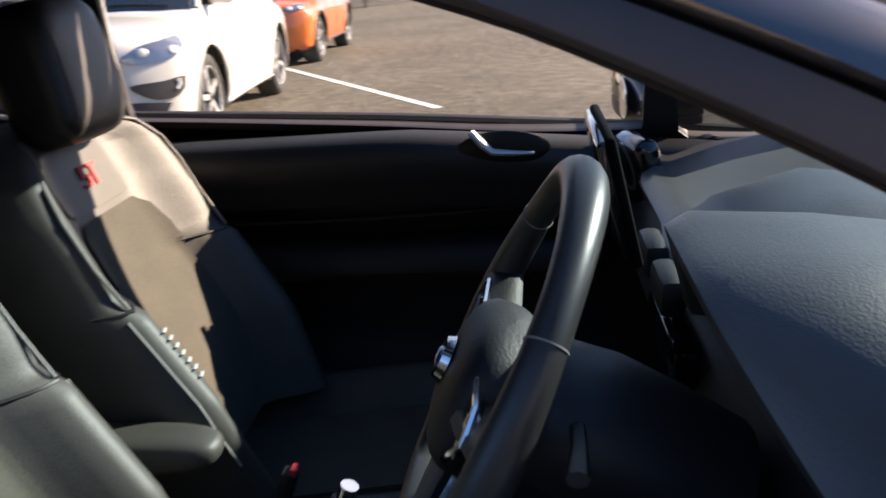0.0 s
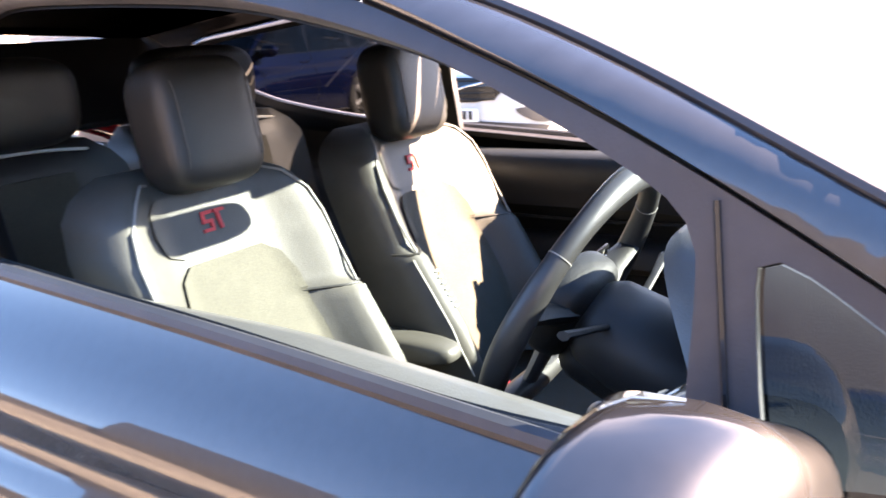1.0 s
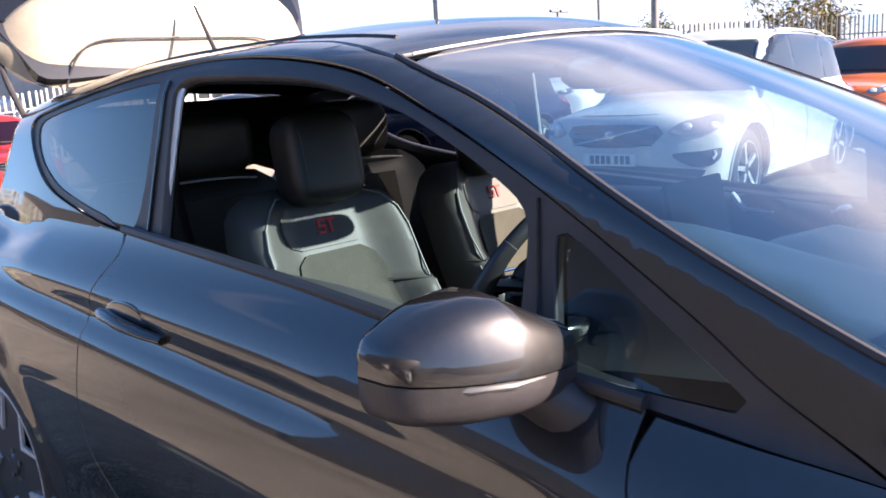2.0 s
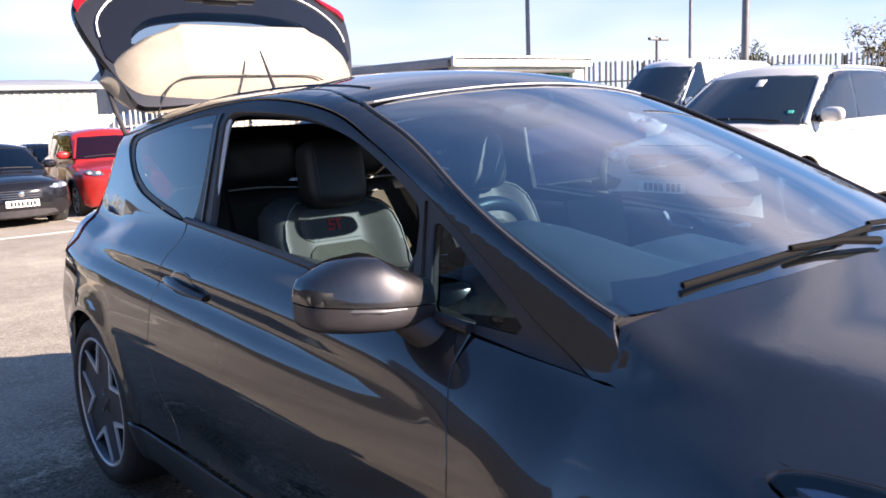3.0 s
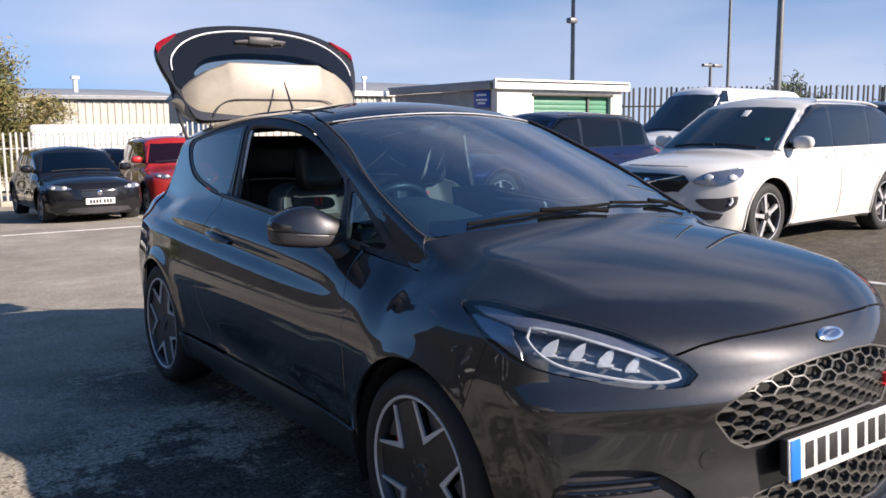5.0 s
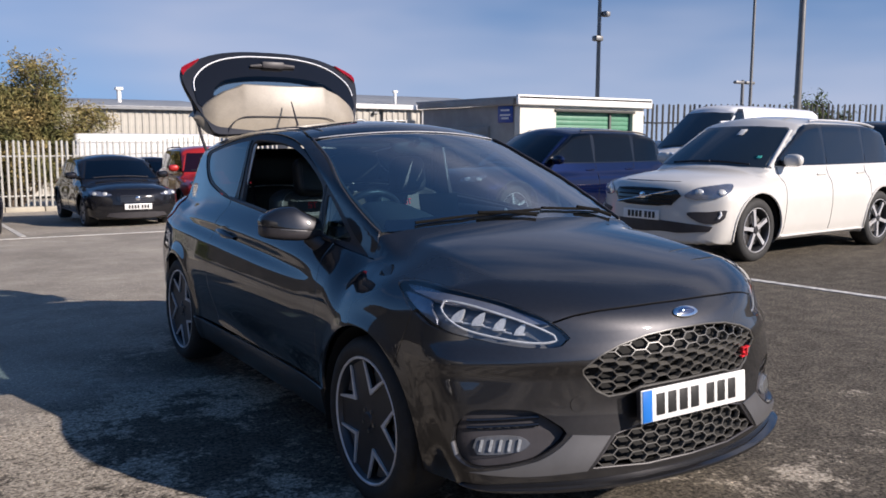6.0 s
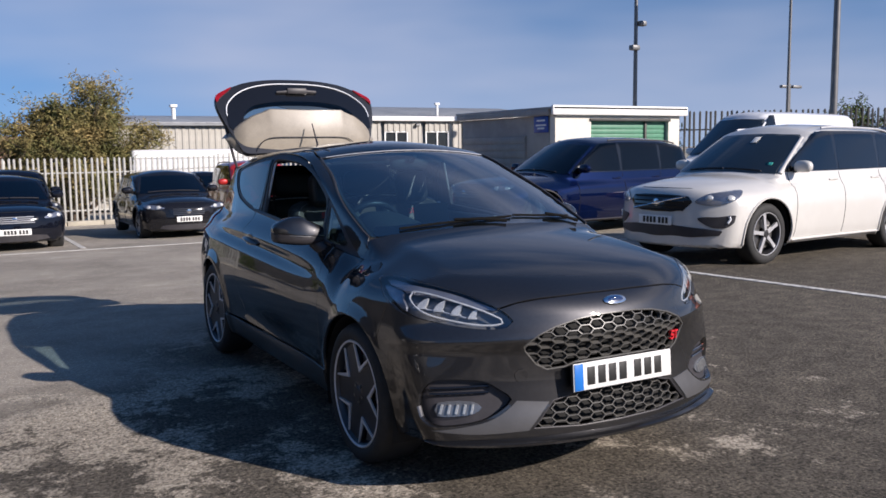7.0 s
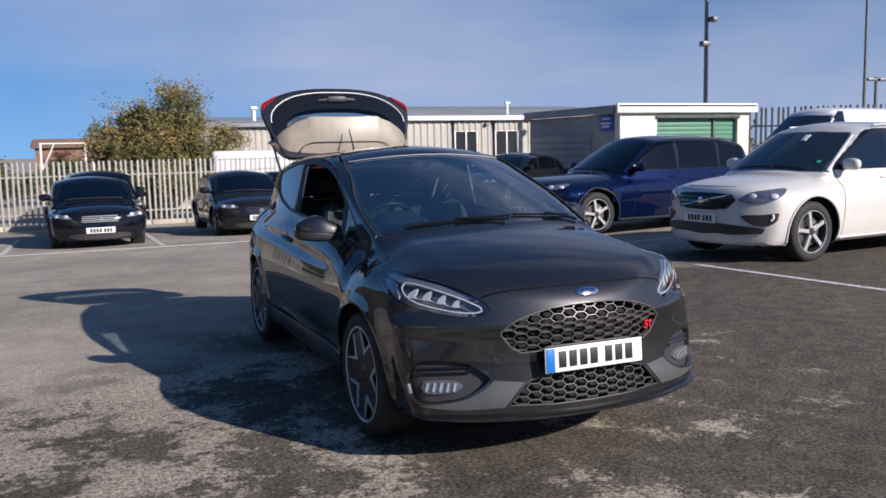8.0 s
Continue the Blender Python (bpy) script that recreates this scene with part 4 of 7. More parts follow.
for s in (-1, 1):
    fog = line(FOG, 1.2) * np.array([s, 1])
    back_panel = panel("fog_recess", H, fog, nose_plain, BLACK_TRIM, hatch, "black fog lamp surround", offset=-0.028, rim=0.0, step=0.025, aspect=NOSE_ASPECT)
    lamp = line([(49.6, 0.385), (49, 0.412), (45, 0.420), (40.6, 0.416), (38.6, 0.396), (40.5, 0.372), (45, 0.362), (48.8, 0.364)], 1.0) * np.array([s, 1])
    unit = panel("fog_lamp", H, lamp, nose_plain, LAMP_TRAY, hatch, "clear fog lamp", offset=-0.020, rim=0.01, step=0.012, aspect=NOSE_ASPECT)
    panel("lens", H, lamp, nose_plain, CLEAR_LENS, unit, offset=-0.008, rim=0.008, step=0.015, aspect=NOSE_ASPECT)
    for k in range(5):
        fb = nose_plain(np.array([(s * (41 + 1.8 * k), 0.372), (s * (40.6 + 1.8 * k), 0.408)]))
        part("fog_facet", tube(fb - H.normal(fb) * 0.016, 0.006, 4), REFLECTOR, unit)
    for z in (0.447, 0.470):
        bar = nose_plain(np.array([(s * a, z + 0.0006 * (50 - a)) for a in np.linspace(37, 51, 14)]))
        part("fog_slat", tube(bar - H.normal(bar) * 0.018, 0.006, 6), GLOSS_BLACK, back_panel)
    wing = line([(30.2, 0.418, 1), (21.8, 0.405, 1), (27.3, 0.300, 1), (40, 0.293), (50, 0.306, 1), (44, 0.318), (37.2, 0.342), (33, 0.378)], 1.5) * np.array([s, 1])
    panel("bumper_wing", H, wing, nose_plain, SATIN_GREY, hatch, "satin grey bumper insert", offset=0.004, step=0.025, aspect=NOSE_ASPECT)
    # headlamp: dark tray, reflectors, light guide and clear cover
    outline = LAMP_EDGE * np.array([s, 1])
    tray = panel("headlamp", H, outline, nose_plain, LAMP_TRAY, hatch, "clear headlamp with four lenses and a bright light guide", offset=-0.050, rim=0.0, step=0.02, aspect=NOSE_ASPECT)
    guide_line = [(58.8, 0.846), (53, 0.838), (46, 0.812), (39, 0.776), (34, 0.742), (33.6, 0.727), (36, 0.719), (41, 0.721), (48, 0.738), (53, 0.757), (56.5, 0.786), (58.8, 0.822)]
    gl = nose_plain(line(guide_line, 0.8) * np.array([s, 1]))
    part("light_guide", tube(gl - H.normal(gl) * 0.014, 0.0042, 6, closed=True), LIGHT_GUIDE, tray, "white daytime running light strip")
    # upper blade and rear pocket of the tray
    blade = np.array([(a, z - 0.006) for a, z in LAMP_TOP] + [(39, 0.779), (46, 0.817), (55, 0.842), (62, 0.850), (70, 0.858)]) * np.array([s, 1])
    panel("tray_blade", H, blade, nose_plain, LAMP_BLADE, tray, offset=-0.018, rim=0.02, step=0.012, aspect=NOSE_ASPECT)
    pocket = line([(74, 0.856), (66, 0.852), (62.6, 0.846), (62.0, 0.822), (60.0, 0.785), (59.5, 0.764), (66, 0.800), (72, 0.842)], 1.0) * np.array([s, 1])
    panel("tray_pocket", H, pocket, nose_plain, LAMP_BLADE, tray, offset=-0.026, rim=0.02, step=0.012, aspect=NOSE_ASPECT)
    for a, z in ((55.0, 0.806), (50.4, 0.796), (45.8, 0.781), (41.4, 0.764)):
        c = nose_plain(np.array([(s * a, z)]))
        nn = H.normal(c)[0]
        at = Matrix.Translation(tuple(c[0] - nn * 0.036)) @ Vector(nn).to_track_quat("Z", "Y").to_matrix().to_4x4()
        k = 1.0 if a > 44 else 0.85
        # each module is a bright leaning fin with a darker foot
        fin = prism([(-0.020 * k, -0.018 * k), (0.012 * k, -0.020 * k), (0.020 * k, -0.004 * k), (0.024 * k, 0.022 * k), (0.006 * k, 0.014 * k), (-0.012 * k, -0.002 * k)], 0.016, "xy", 0.0)
        ref = part("reflector", moved(fin, at), REFLECTOR, tray, "small bright lamp fin", 5)
        part("reflector_foot", moved(block((0.044 * k, 0.008, 0.020), (0.0, -0.022 * k, 0.006), 0.002), at), CLEAR_WHITE, ref)
    shelf_ = nose_plain(line([(57.5, 0.786), (50, 0.771), (43, 0.747)], 0.8, False) * np.array([s, 1]))
    part("lamp_shelf", tube(shelf_ - H.normal(shelf_) * 0.028, 0.004, 6), SILVER, tray)
    panel("lamp_cover", H, outline, nose_plain, CLEAR_LENS, tray, "clear plastic cover", offset=0.003, rim=0.006, step=0.02, aspect=NOSE_ASPECT, gap=0.002)
# splitter lip
lipline = nose_plain(np.array([(a, 0.258) for a in np.linspace(-52, 52, 70)]))
rings = []
for k_, (p, n_) in enumerate(zip(lipline, H.normal(lipline))):
    thin = 1 - 0.75 * abs(k_ / 34.5 - 1) ** 7
    o = np.array([n_[0], n_[1], 0])
    o = o / np.linalg.norm(o)
    up = np.array([0, 0, 1.0])
    rings.append([p - o * 0.05 + up * 0.010 * thin, p + o * 0.012 * thin + up * 0.010 * thin, p + o * 0.034 * thin - up * 0.002, p + o * 0.033 * thin - up * 0.012 * thin, p - o * 0.05 - up * 0.022 * thin])
tray_ = [(p[0] * 0.965, p[1] + 0.035) for p in lipline] + [(0.62, -1.45), (-0.62, -1.45)]
part("undertray", prism(tray_, 0.012, "xy", 0.236), DARK, hatch, "black undertray")
part("splitter", loft(rings), GREY_PAINT, hatch, "dark front splitter lip")
tow = nose_plain(np.array([(-29, 0.515)]))[0]
tn = H.normal(tow[None])[0]
part("tow_cover", moved(lathe([(0.0, 0.0), (0.001, 0.026), (-0.004, 0.028)], 28, "z"), Matrix.Translation(tuple(tow + tn * 0.001)) @ Vector(tn).to_track_quat("Z", "Y").to_matrix().to_4x4()), GREY_PAINT, hatch)
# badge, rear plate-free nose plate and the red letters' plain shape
b0 = nose_plain(np.array([(0, 0.786)]))[0]
bn = H.normal(b0[None])[0]
bm_ = Matrix.Translation(tuple(b0 + bn * 0.003)) @ Vector(bn).to_track_quat("Z", "Y").to_matrix().to_4x4()
badge = part("nose_badge", moved(ellipsoid((0.118, 0.046, 0.014), n=32), bm_), CHROME, hatch, "blue oval badge with a chrome edge")
part("badge_face", moved(ellipsoid((0.106, 0.037, 0.016), n=32), bm_), BADGE_BLUE, badge)
part("badge_mark", moved(join(ellipsoid((0.060, 0.006, 0.018), (0, 0.002, 0), 16), ellipsoid((0.016, 0.018, 0.0178), (-0.022, 0, 0), 12)), bm_), CHROME, badge)
plate_bars(hatch, (0, -2.142, 0.503), 0.52, 0.111, pose(0, 0, 0, -4))
part("plate_plinth", block((0.50, 0.03, 0.10), (0, -2.122, 0.503), 0.01, m=pose(0, 0, 0, -4)), BLACK_TRIM, hatch)


def st_mark(m, size, depth):
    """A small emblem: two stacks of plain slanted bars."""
    g = []
    bars = [(-0.36, 0.40, 0.62, 0.15), (-0.36, 0.0, 0.62, 0.15), (-0.36, -0.40, 0.62, 0.15), (-0.60, 0.2, 0.15, 0.28), (-0.12, -0.2, 0.15, 0.28), (0.36, 0.40, 0.62, 0.15), (0.34, -0.07, 0.17, 0.78)]
    for x, z, w, h in bars:
        b = block((w * size, depth, h * size), (x * size + 0.22 * z * size, 0, z * size), 0.0)
        g.append(b)
    return moved(join(*g), m)


p = nose_plain(np.array([(23.2, 0.598)]))[0]
pn_ = H.normal(p[None])[0]
yaw = math.degrees(math.atan2(pn_[0], -pn_[1])) * 0.8
part("grille_badge", st_mark(Matrix.Translation(tuple(p + pn_ * 0.004)) @ pose(0, 0, 0, 0, 0, yaw), 0.038, 0.012), BADGE_RED, hatch, "small red badge in the grille")

# wheels
def wheel(parent, x, y, sign, radius=0.31, rim_r=0.238, width=0.205, spokes=5, style="y", face=SILVER, pocket=DARK_ALLOY, caliper=None, turn=0.0, zc=None, tyre_mat=None, spoke_w=1.0):
    """A wheel whose outer face lies towards sign * x."""
    zc = zc or radius
    at = Matrix.Translation((x, y, zc)) @ Matrix.Diagonal((sign, 1, 1, 1)) @ pose(0, 0, 0, turn)
    w = width
    tread = [(0.0, rim_r - 0.004), (0.012, rim_r + 0.012), (0.014, radius * 0.88), (0.0, radius * 0.955), (-0.022, radius * 0.994), (-w * 0.3, radius), (-w * 0.5, radius), (-w * 0.7, radius), (-w + 0.02, radius * 0.99), (-w, radius * 0.95), (-w, rim_r)]
    barrel = [(-0.002, rim_r - 0.004), (0.006, rim_r + 0.001), (0.007, rim_r - 0.006), (-0.004, rim_r - 0.016), (-0.03, rim_r - 0.026), (-w, rim_r - 0.03)]
    body_ = part("wheel", moved(lathe(barrel, 56), at), pocket, parent, "alloy wheel")
    part("rim_lip", moved(lathe([(0.004, rim_r - 0.010), (0.0085, rim_r - 0.006), (0.0085, rim_r - 0.001), (0.004, rim_r + 0.002)], 56), at), face, body_, "bright rim lip")
    tyre = part("tyre", moved(lathe(tread, 56), at), tyre_mat or RUBBER, body_)
    dark, bright, beds = [], [], []
    for i in range(spokes):
        a0 = 360 * i / spokes
        rot = pose(0, 0, 0, a0)
        if style == "y":
            r1, ra = rim_r - 0.008, rim_r * 0.56
            for q in (-1, 1):
                tip = (q * math.sin(radians(21)) * r1, math.cos(radians(21)) * r1)
                w1, w2 = 0.0075, 0.020
                d = Vector((tip[0], tip[1] - ra)).normalized()
                nx, ny = -d.y * q, d.x * q
                arm = [(0, ra - 0.004), (tip[0], tip[1]), (tip[0] - nx * w1, tip[1] - ny * w1), (0 + 0.0, ra - w2 - 0.010)]
                bright.append(moved(prism(arm, -0.008, "yz", -0.003), rot))
            e = []
            for ang, rr in ((0, ra - 0.030), (22, r1), (50, r1), (72, ra - 0.030), (72, 0.03), (36, 0.03), (0, 0.03)):
                e.append((math.sin(radians(ang)) * rr, math.cos(radians(ang)) * rr))
            dark.append(moved(prism(e, -0.022, "yz", -0.012), rot))
            bed = [(0, ra + 0.004)] + [(math.sin(radians(ang)) * (r1 - 0.004), math.cos(radians(ang)) * (r1 - 0.004)) for ang in (17, 8, 0, -8, -17)]
            beds.append(moved(prism(bed, -0.012, "yz", -0.030), rot))
        else:
            k = spoke_w
            outline = [(-0.024 * k, 0.045), (0.024 * k, 0.045), (0.019 * k, rim_r * 0.6), (0.026 * k, rim_r - 0.012), (-0.026 * k, rim_r - 0.012), (-0.019 * k, rim_r * 0.6)]
            bright.append(moved(prism(outline, -0.03, "yz", -0.006), rot))
    hubcap = lathe([(-0.004, 0.0), (-0.004, 0.026), (-0.010, 0.032), (-0.012, 0.058), (-0.04, 0.066)], 30)
    for spoke in bright:
        part("spoke", moved(spoke, at), face, body_, "machined bright spoke")
    part("hub", moved(join(hubcap, *dark), at), pocket, body_)
    for web in beds:
        part("spoke_web", moved(web, at), SATIN_GREY, body_)
    for i in range(5):
        nut = moved(lathe([(-0.006, 0.0), (-0.006, 0.008), (-0.02, 0.009)], 8), pose(0, 0.042 * math.cos(radians(72 * i + 36)), 0.042 * math.sin(radians(72 * i + 36))))
        part("wheel_nut", moved(nut, at), STEEL, body_)
    part("brake_disc", moved(lathe([(-0.060, 0.07), (-0.060, rim_r * 0.70), (-0.075, rim_r * 0.70), (-0.075, 0.07)], 40), at), STEEL, body_)
    if caliper:
        cal = [(math.cos(radians(a)) * r, math.sin(radians(a)) * r) for r, seq in ((rim_r * 0.80, range(-28, 29, 7)), (rim_r * 0.48, range(28, -29, -7))) for a in seq]
        ca = Matrix.Translation((x, y, zc)) @ Matrix.Diagonal((sign, 1, 1, 1)) @ pose(0, 0, 0, caliper)
        part("caliper", moved(prism(cal, -0.045, "yz", -0.040), ca), RED_CALIPER, body_, "red brake caliper")
    return body_


for sign in (-1, 1):
    wheel(hatch, sign * 0.825, FA, sign, 0.320, 0.243, caliper=38, turn=14, width=0.21, face=WHEEL_FACE)
    wheel(hatch, sign * 0.785, RA, sign, 0.320, 0.243, caliper=None, turn=-22, width=0.21, face=WHEEL_FACE)

# underside, rear bumper, tailgate, mirrors, wipers, aerial
part("underbody", block((1.16, 3.3, 0.06), (0, 0.02, 0.23), 0.02), DARK, hatch)
part("engine_bay", block((1.05, 0.75, 0.40), (0, -1.48, 0.52), 0.08), DARK, hatch)
REAR_HALF = [(0, 0.72), (-30, 0.72), (-50, 0.735), (-60, 0.77), (-66, 0.68), (-66, 0.50), (-66, 0.24), (-40, 0.23), (0, 0.23)]
panel("rear_bumper", H, both(REAR_HALF), lambda q: H.from_tail(np.stack([-q[:, 0], q[:, 1]], -1), -1), GREY_PAINT, hatch, step=0.04, aspect=NOSE_ASPECT)

# raised tailgate
GATE = {"z0": 1.40, "y0": 1.36}


def gate_at(q, bulge=0.0):
    """x, height along the raised gate, to a place in the world: it leans back and is bowed across."""
    q = np.asarray(q, float)
    x, h = q[:, 0], q[:, 1]
    y = GATE["y0"] + 0.50 * h + 0.10 * x * x + 0.20 * h * h - bulge
    z = GATE["z0"] + h
    return np.stack([x, y, z], -1)


class Gate:
    def normal(self, p):
        x, h = p[:, 0], p[:, 2] - GATE["z0"]
        n = np.stack([0.2 * x, -np.ones_like(x), 0.50 + 0.4 * h], -1)
        return n / np.linalg.norm(n, axis=1, keepdims=True)


gate = Gate()
GATE_OUT = both([(0, 0.558), (-0.19, 0.553), (-0.37, 0.528), (-0.51, 0.480), (-0.612, 0.428), (-0.628, 0.380), (-0.615, 0.30), (-0.585, 0.21), (-0.53, 0.09), (-0.47, 0.0), (0, 0.02)])
GATE_OUT = line([tuple(p) for p in GATE_OUT], 0.03)
CRESCENT = line([(-0.45, 0.245, 1), (-0.43, 0.295), (-0.35, 0.350), (-0.18, 0.380), (0, 0.386), (0.18, 0.380), (0.35, 0.350), (0.43, 0.295), (0.45, 0.245, 1), (0.2, 0.235), (-0.2, 0.235)], 0.03)
v, f, n_ = sheet(GATE_OUT, gate_at, gate, holes=[CRESCENT], step=0.05, rim=0.05)
tailgate = geo_object("tailgate", (v, f), GREY_PAINT, hatch, "raised tailgate", normals=n_)
v, f, n_ = sheet(shrunk(GATE_OUT, 0.03), lambda q: gate_at(q), gate, holes=[CRESCENT], step=0.05, rim=0.0, offset=-0.055)
geo_object("gate_lining", (v, f), BLACK_TRIM, tailgate, "black inner lining", normals=n_)
GLASS_OUT = line([tuple(p) for p in both([(0, 0.520), (-0.19, 0.514), (-0.35, 0.485), (-0.47, 0.430), (-0.55, 0.35), (-0.565, 0.27), (-0.54, 0.17), (0, 0.18)])], 0.03)
v, f, n_ = sheet(GLASS_OUT, gate_at, gate, holes=[CRESCENT], step=0.05, rim=0.0, offset=0.005)
rear_glass = geo_object("rear_glass", (v, f), GLOSS_BLACK, tailgate, "dark rear window glass with a clear middle", normals=n_)
v, f, n_ = sheet(CRESCENT, gate_at, gate, step=0.05, rim=0.0, offset=0.005)
geo_object("clear_pane", (v, f), REAR_TINT, rear_glass, "tinted glass with the sky behind it", normals=n_)
glass_rim = gate_at(GLASS_OUT)
top_edge = [tuple(p + np.array([0, -0.008, 0.004])) for p in glass_rim if p[2] > GATE["z0"] + 0.26]
top_edge.sort(key=lambda p: p[0])
# The highlight along the glass is modelled as a white strip.
part("edge_highlight", tube(top_edge, 0.0042, 6), WHITE_GUIDE_GLINT, tailgate, "glass edge highlight drawn as a white strip")
# spoiler: a thick bowed blade near the hinge
rings = []
for t in np.linspace(-1, 1, 73):
    x = t * 0.59
    q = abs(x)
    top_z = float(np.interp(q, [0, 0.285, 0.31, 0.40, 0.50, 0.56, 0.59], [1.712, 1.716, 1.700, 1.668, 1.602, 1.548, 1.505]))
    low_z = float(np.interp(q, [0, 0.44, 0.50, 0.56, 0.59], [1.385, 1.372, 1.392, 1.45, 1.500]))
    ring = []
    for u in np.linspace(0, 1, 12):
        z = low_z + (top_z - low_z) * u
        ring.append((x, 1.372 + 0.20 * q * q + 0.9 * max(0.0, q - 0.45) ** 2 * 4 - 0.020 * math.sin(math.pi * u) + 0.02 * u, z))
    px, py, pz = ring[-1]
    ring += [(px, py + 0.010, pz + 0.006), (px, py + 0.09, pz + 0.002), (x, 1.372 + 0.2 * q * q + 0.09, low_z + 0.01)]
    rings.append(ring)
spoiler = part("spoiler", loft(rings), SUNLIT_DUSTY_PAINT, tailgate, "large dusty roof spoiler, sunlit tone put into its colour", 40)
joint = [(x, 1.349 + 0.20 * x * x + 0.0 * x, 1.515 - 0.155 * abs(x / 0.42) ** 9) for x in np.linspace(-0.42, 0.42, 41)]
part("spoiler_joint", tube(joint, 0.0035, 6), BLACK_TRIM, spoiler)
for s in (-1, 1):
    lens = line([(s * 0.624, 0.396), (s * 0.610, 0.424), (s * 0.555, 0.455), (s * 0.49, 0.485), (s * 0.535, 0.446), (s * 0.585, 0.410), (s * 0.618, 0.372)], 0.02)
    v, f, n_ = sheet(lens, gate_at, gate, step=0.03, rim=0.02, offset=0.012)
    geo_object("lamp_lens", (v, f), RED_LENS, tailgate, "red lamp section on the tailgate", normals=n_)
    part("gas_strut", tube([(s * 0.59, 1.56, 1.65), (s * 0.57, 1.52, 1.53), (s * 0.55, 1.47, 1.38), (s * 0.53, 1.43, 1.28)], [0.006, 0.010, 0.010, 0.010], 8), BLACK_TRIM, hatch, "black gas strut")
wip = gate_at(np.array([(-0.16, 0.455), (0.0, 0.468), (0.16, 0.462)]), 0.02)
part("rear_wiper", join(tube([tuple(p) for p in wip], [0.008, 0.020, 0.012], 8), block((0.16, 0.05, 0.045), tuple(wip[1]), 0.01)), BLACK_TRIM, tailgate)

for sign in (-1, 1):
    # door mirror: a shell lofted outwards, with its lower black half, indicator and foot
    def shell(upper, grow=0.0):
        rs = []
        ts = [0, 0.2, 0.45, 0.7, 0.88, 0.96, 1]
        for t in [0, 0.03, 0.08, 0.15, 0.25, 0.35, 0.45, 0.55, 0.65, 0.75, 0.83, 0.90, 0.95, 0.98, 1.0]:
            x = 0.720 + 0.238 * t
            zt = float(np.interp(t, ts, [1.030, 1.052, 1.086, 1.080, 1.058, 1.046, 1.032]))
            zb = float(np.interp(t, ts, [0.945, 0.938, 0.936, 0.940, 0.946, 0.952, 0.962]))
            yf = float(np.interp(t, ts, [-0.698, -0.708, -0.704, -0.684, -0.654, -0.634, -0.610]))
            yr = float(np.interp(t, ts, [-0.580, -0.567, -0.557, -0.547, -0.543, -0.547, -0.560]))
            zs = 0.982 + 0.022 * t
            ring = []
            for a in np.linspace(0, 2 * math.pi, 28, endpoint=False):
                c, s_ = math.cos(a), math.sin(a)
                yy = (yf + yr) / 2 + math.copysign(abs(c) ** 0.42, c) * (yr - yf) / 2 * (1 + grow)
                zz = (zt + zb) / 2 + math.copysign(abs(s_) ** 0.50, s_) * (zt - zb) / 2 * (1 + grow)
                if c < 0:
                    yy += 0.030 * max(0.0, (zz - zs) / 0.09) ** 1.5
                zz = max(zz, zs) if upper else min(zz, zs - 0.003)
                ring.append((sign * x, yy, zz))
            rs.append(ring if sign > 0 else ring[::-1])
        return loft(rs)
    mirror = part("door_mirror", shell(True), GREY_PAINT, hatch, "body-coloured door mirror cap", 50)
    part("mirror_base", shell(False, -0.03), BLACK_TRIM, mirror, "black lower mirror housing", 50)
    arm = [(sign * 0.69, -0.70, 0.905), (sign * 0.725, -0.68, 0.918), (sign * 0.765, -0.65, 0.955)]
    part("mirror_arm", tube(arm, [0.045, 0.040, 0.034], 12), BLACK_TRIM, mirror)
    part("mirror_indicator", tube([(sign * 0.950, -0.595, 0.997), (sign * 0.927, -0.635, 0.994), (sign * 0.892, -0.673, 0.990), (sign * 0.842, -0.695, 0.986), (sign * 0.792, -0.701, 0.983)], [0.003, 0.0055, 0.006, 0.005, 0.002], 8), SATIN_GREY, mirror, "smoked indicator strip")
    part("mirror_glass", moved(ellipsoid((0.165, 0.006, 0.080), n=24, power=2.6), Matrix.Translation((sign * 0.832, -0.556, 1.005))), CHROME, mirror, "mirror glass")

# wipers lie along the foot of the screen
def on_screen(x, y, lift=0.02):
    p = H.from_top(np.array([(x, y)]))[0]
    return tuple(p + np.array([0, 0, lift]))


for pts, arm_pts in (([(-0.50, -1.108), (-0.30, -1.140), (-0.05, -1.152), (0.12, -1.140)], [(0.06, -1.190), (-0.06, -1.168), (-0.22, -1.150)]),
                     ([(0.14, -1.128), (0.30, -1.118), (0.46, -1.086), (0.54, -1.062)], [(0.57, -1.112), (0.48, -1.100), (0.36, -1.112)])):
    wiper = part("windscreen_wiper", tube([on_screen(x, y, 0.006) for x, y in pts], 0.0065, 6), WIPER_BLACK, hatch, "black wiper blade and arm")
    part("wiper_arm", tube([on_screen(x, y, 0.010 + 0.004 * i) for i, (x, y) in enumerate(arm_pts)], [0.009, 0.008, 0.006], 8), WIPER_BLACK, wiper)
aer = H.from_top(np.array([(0.0, 1.16)]))[0]
part("aerial", join(tube([tuple(aer), tuple(aer + np.array([0, 0.03, 0.03])), tuple(aer + np.array([0, 0.14, 0.20]))], [0.016, 0.008, 0.004], 8)), BLACK_TRIM, hatch, "short black roof aerial")
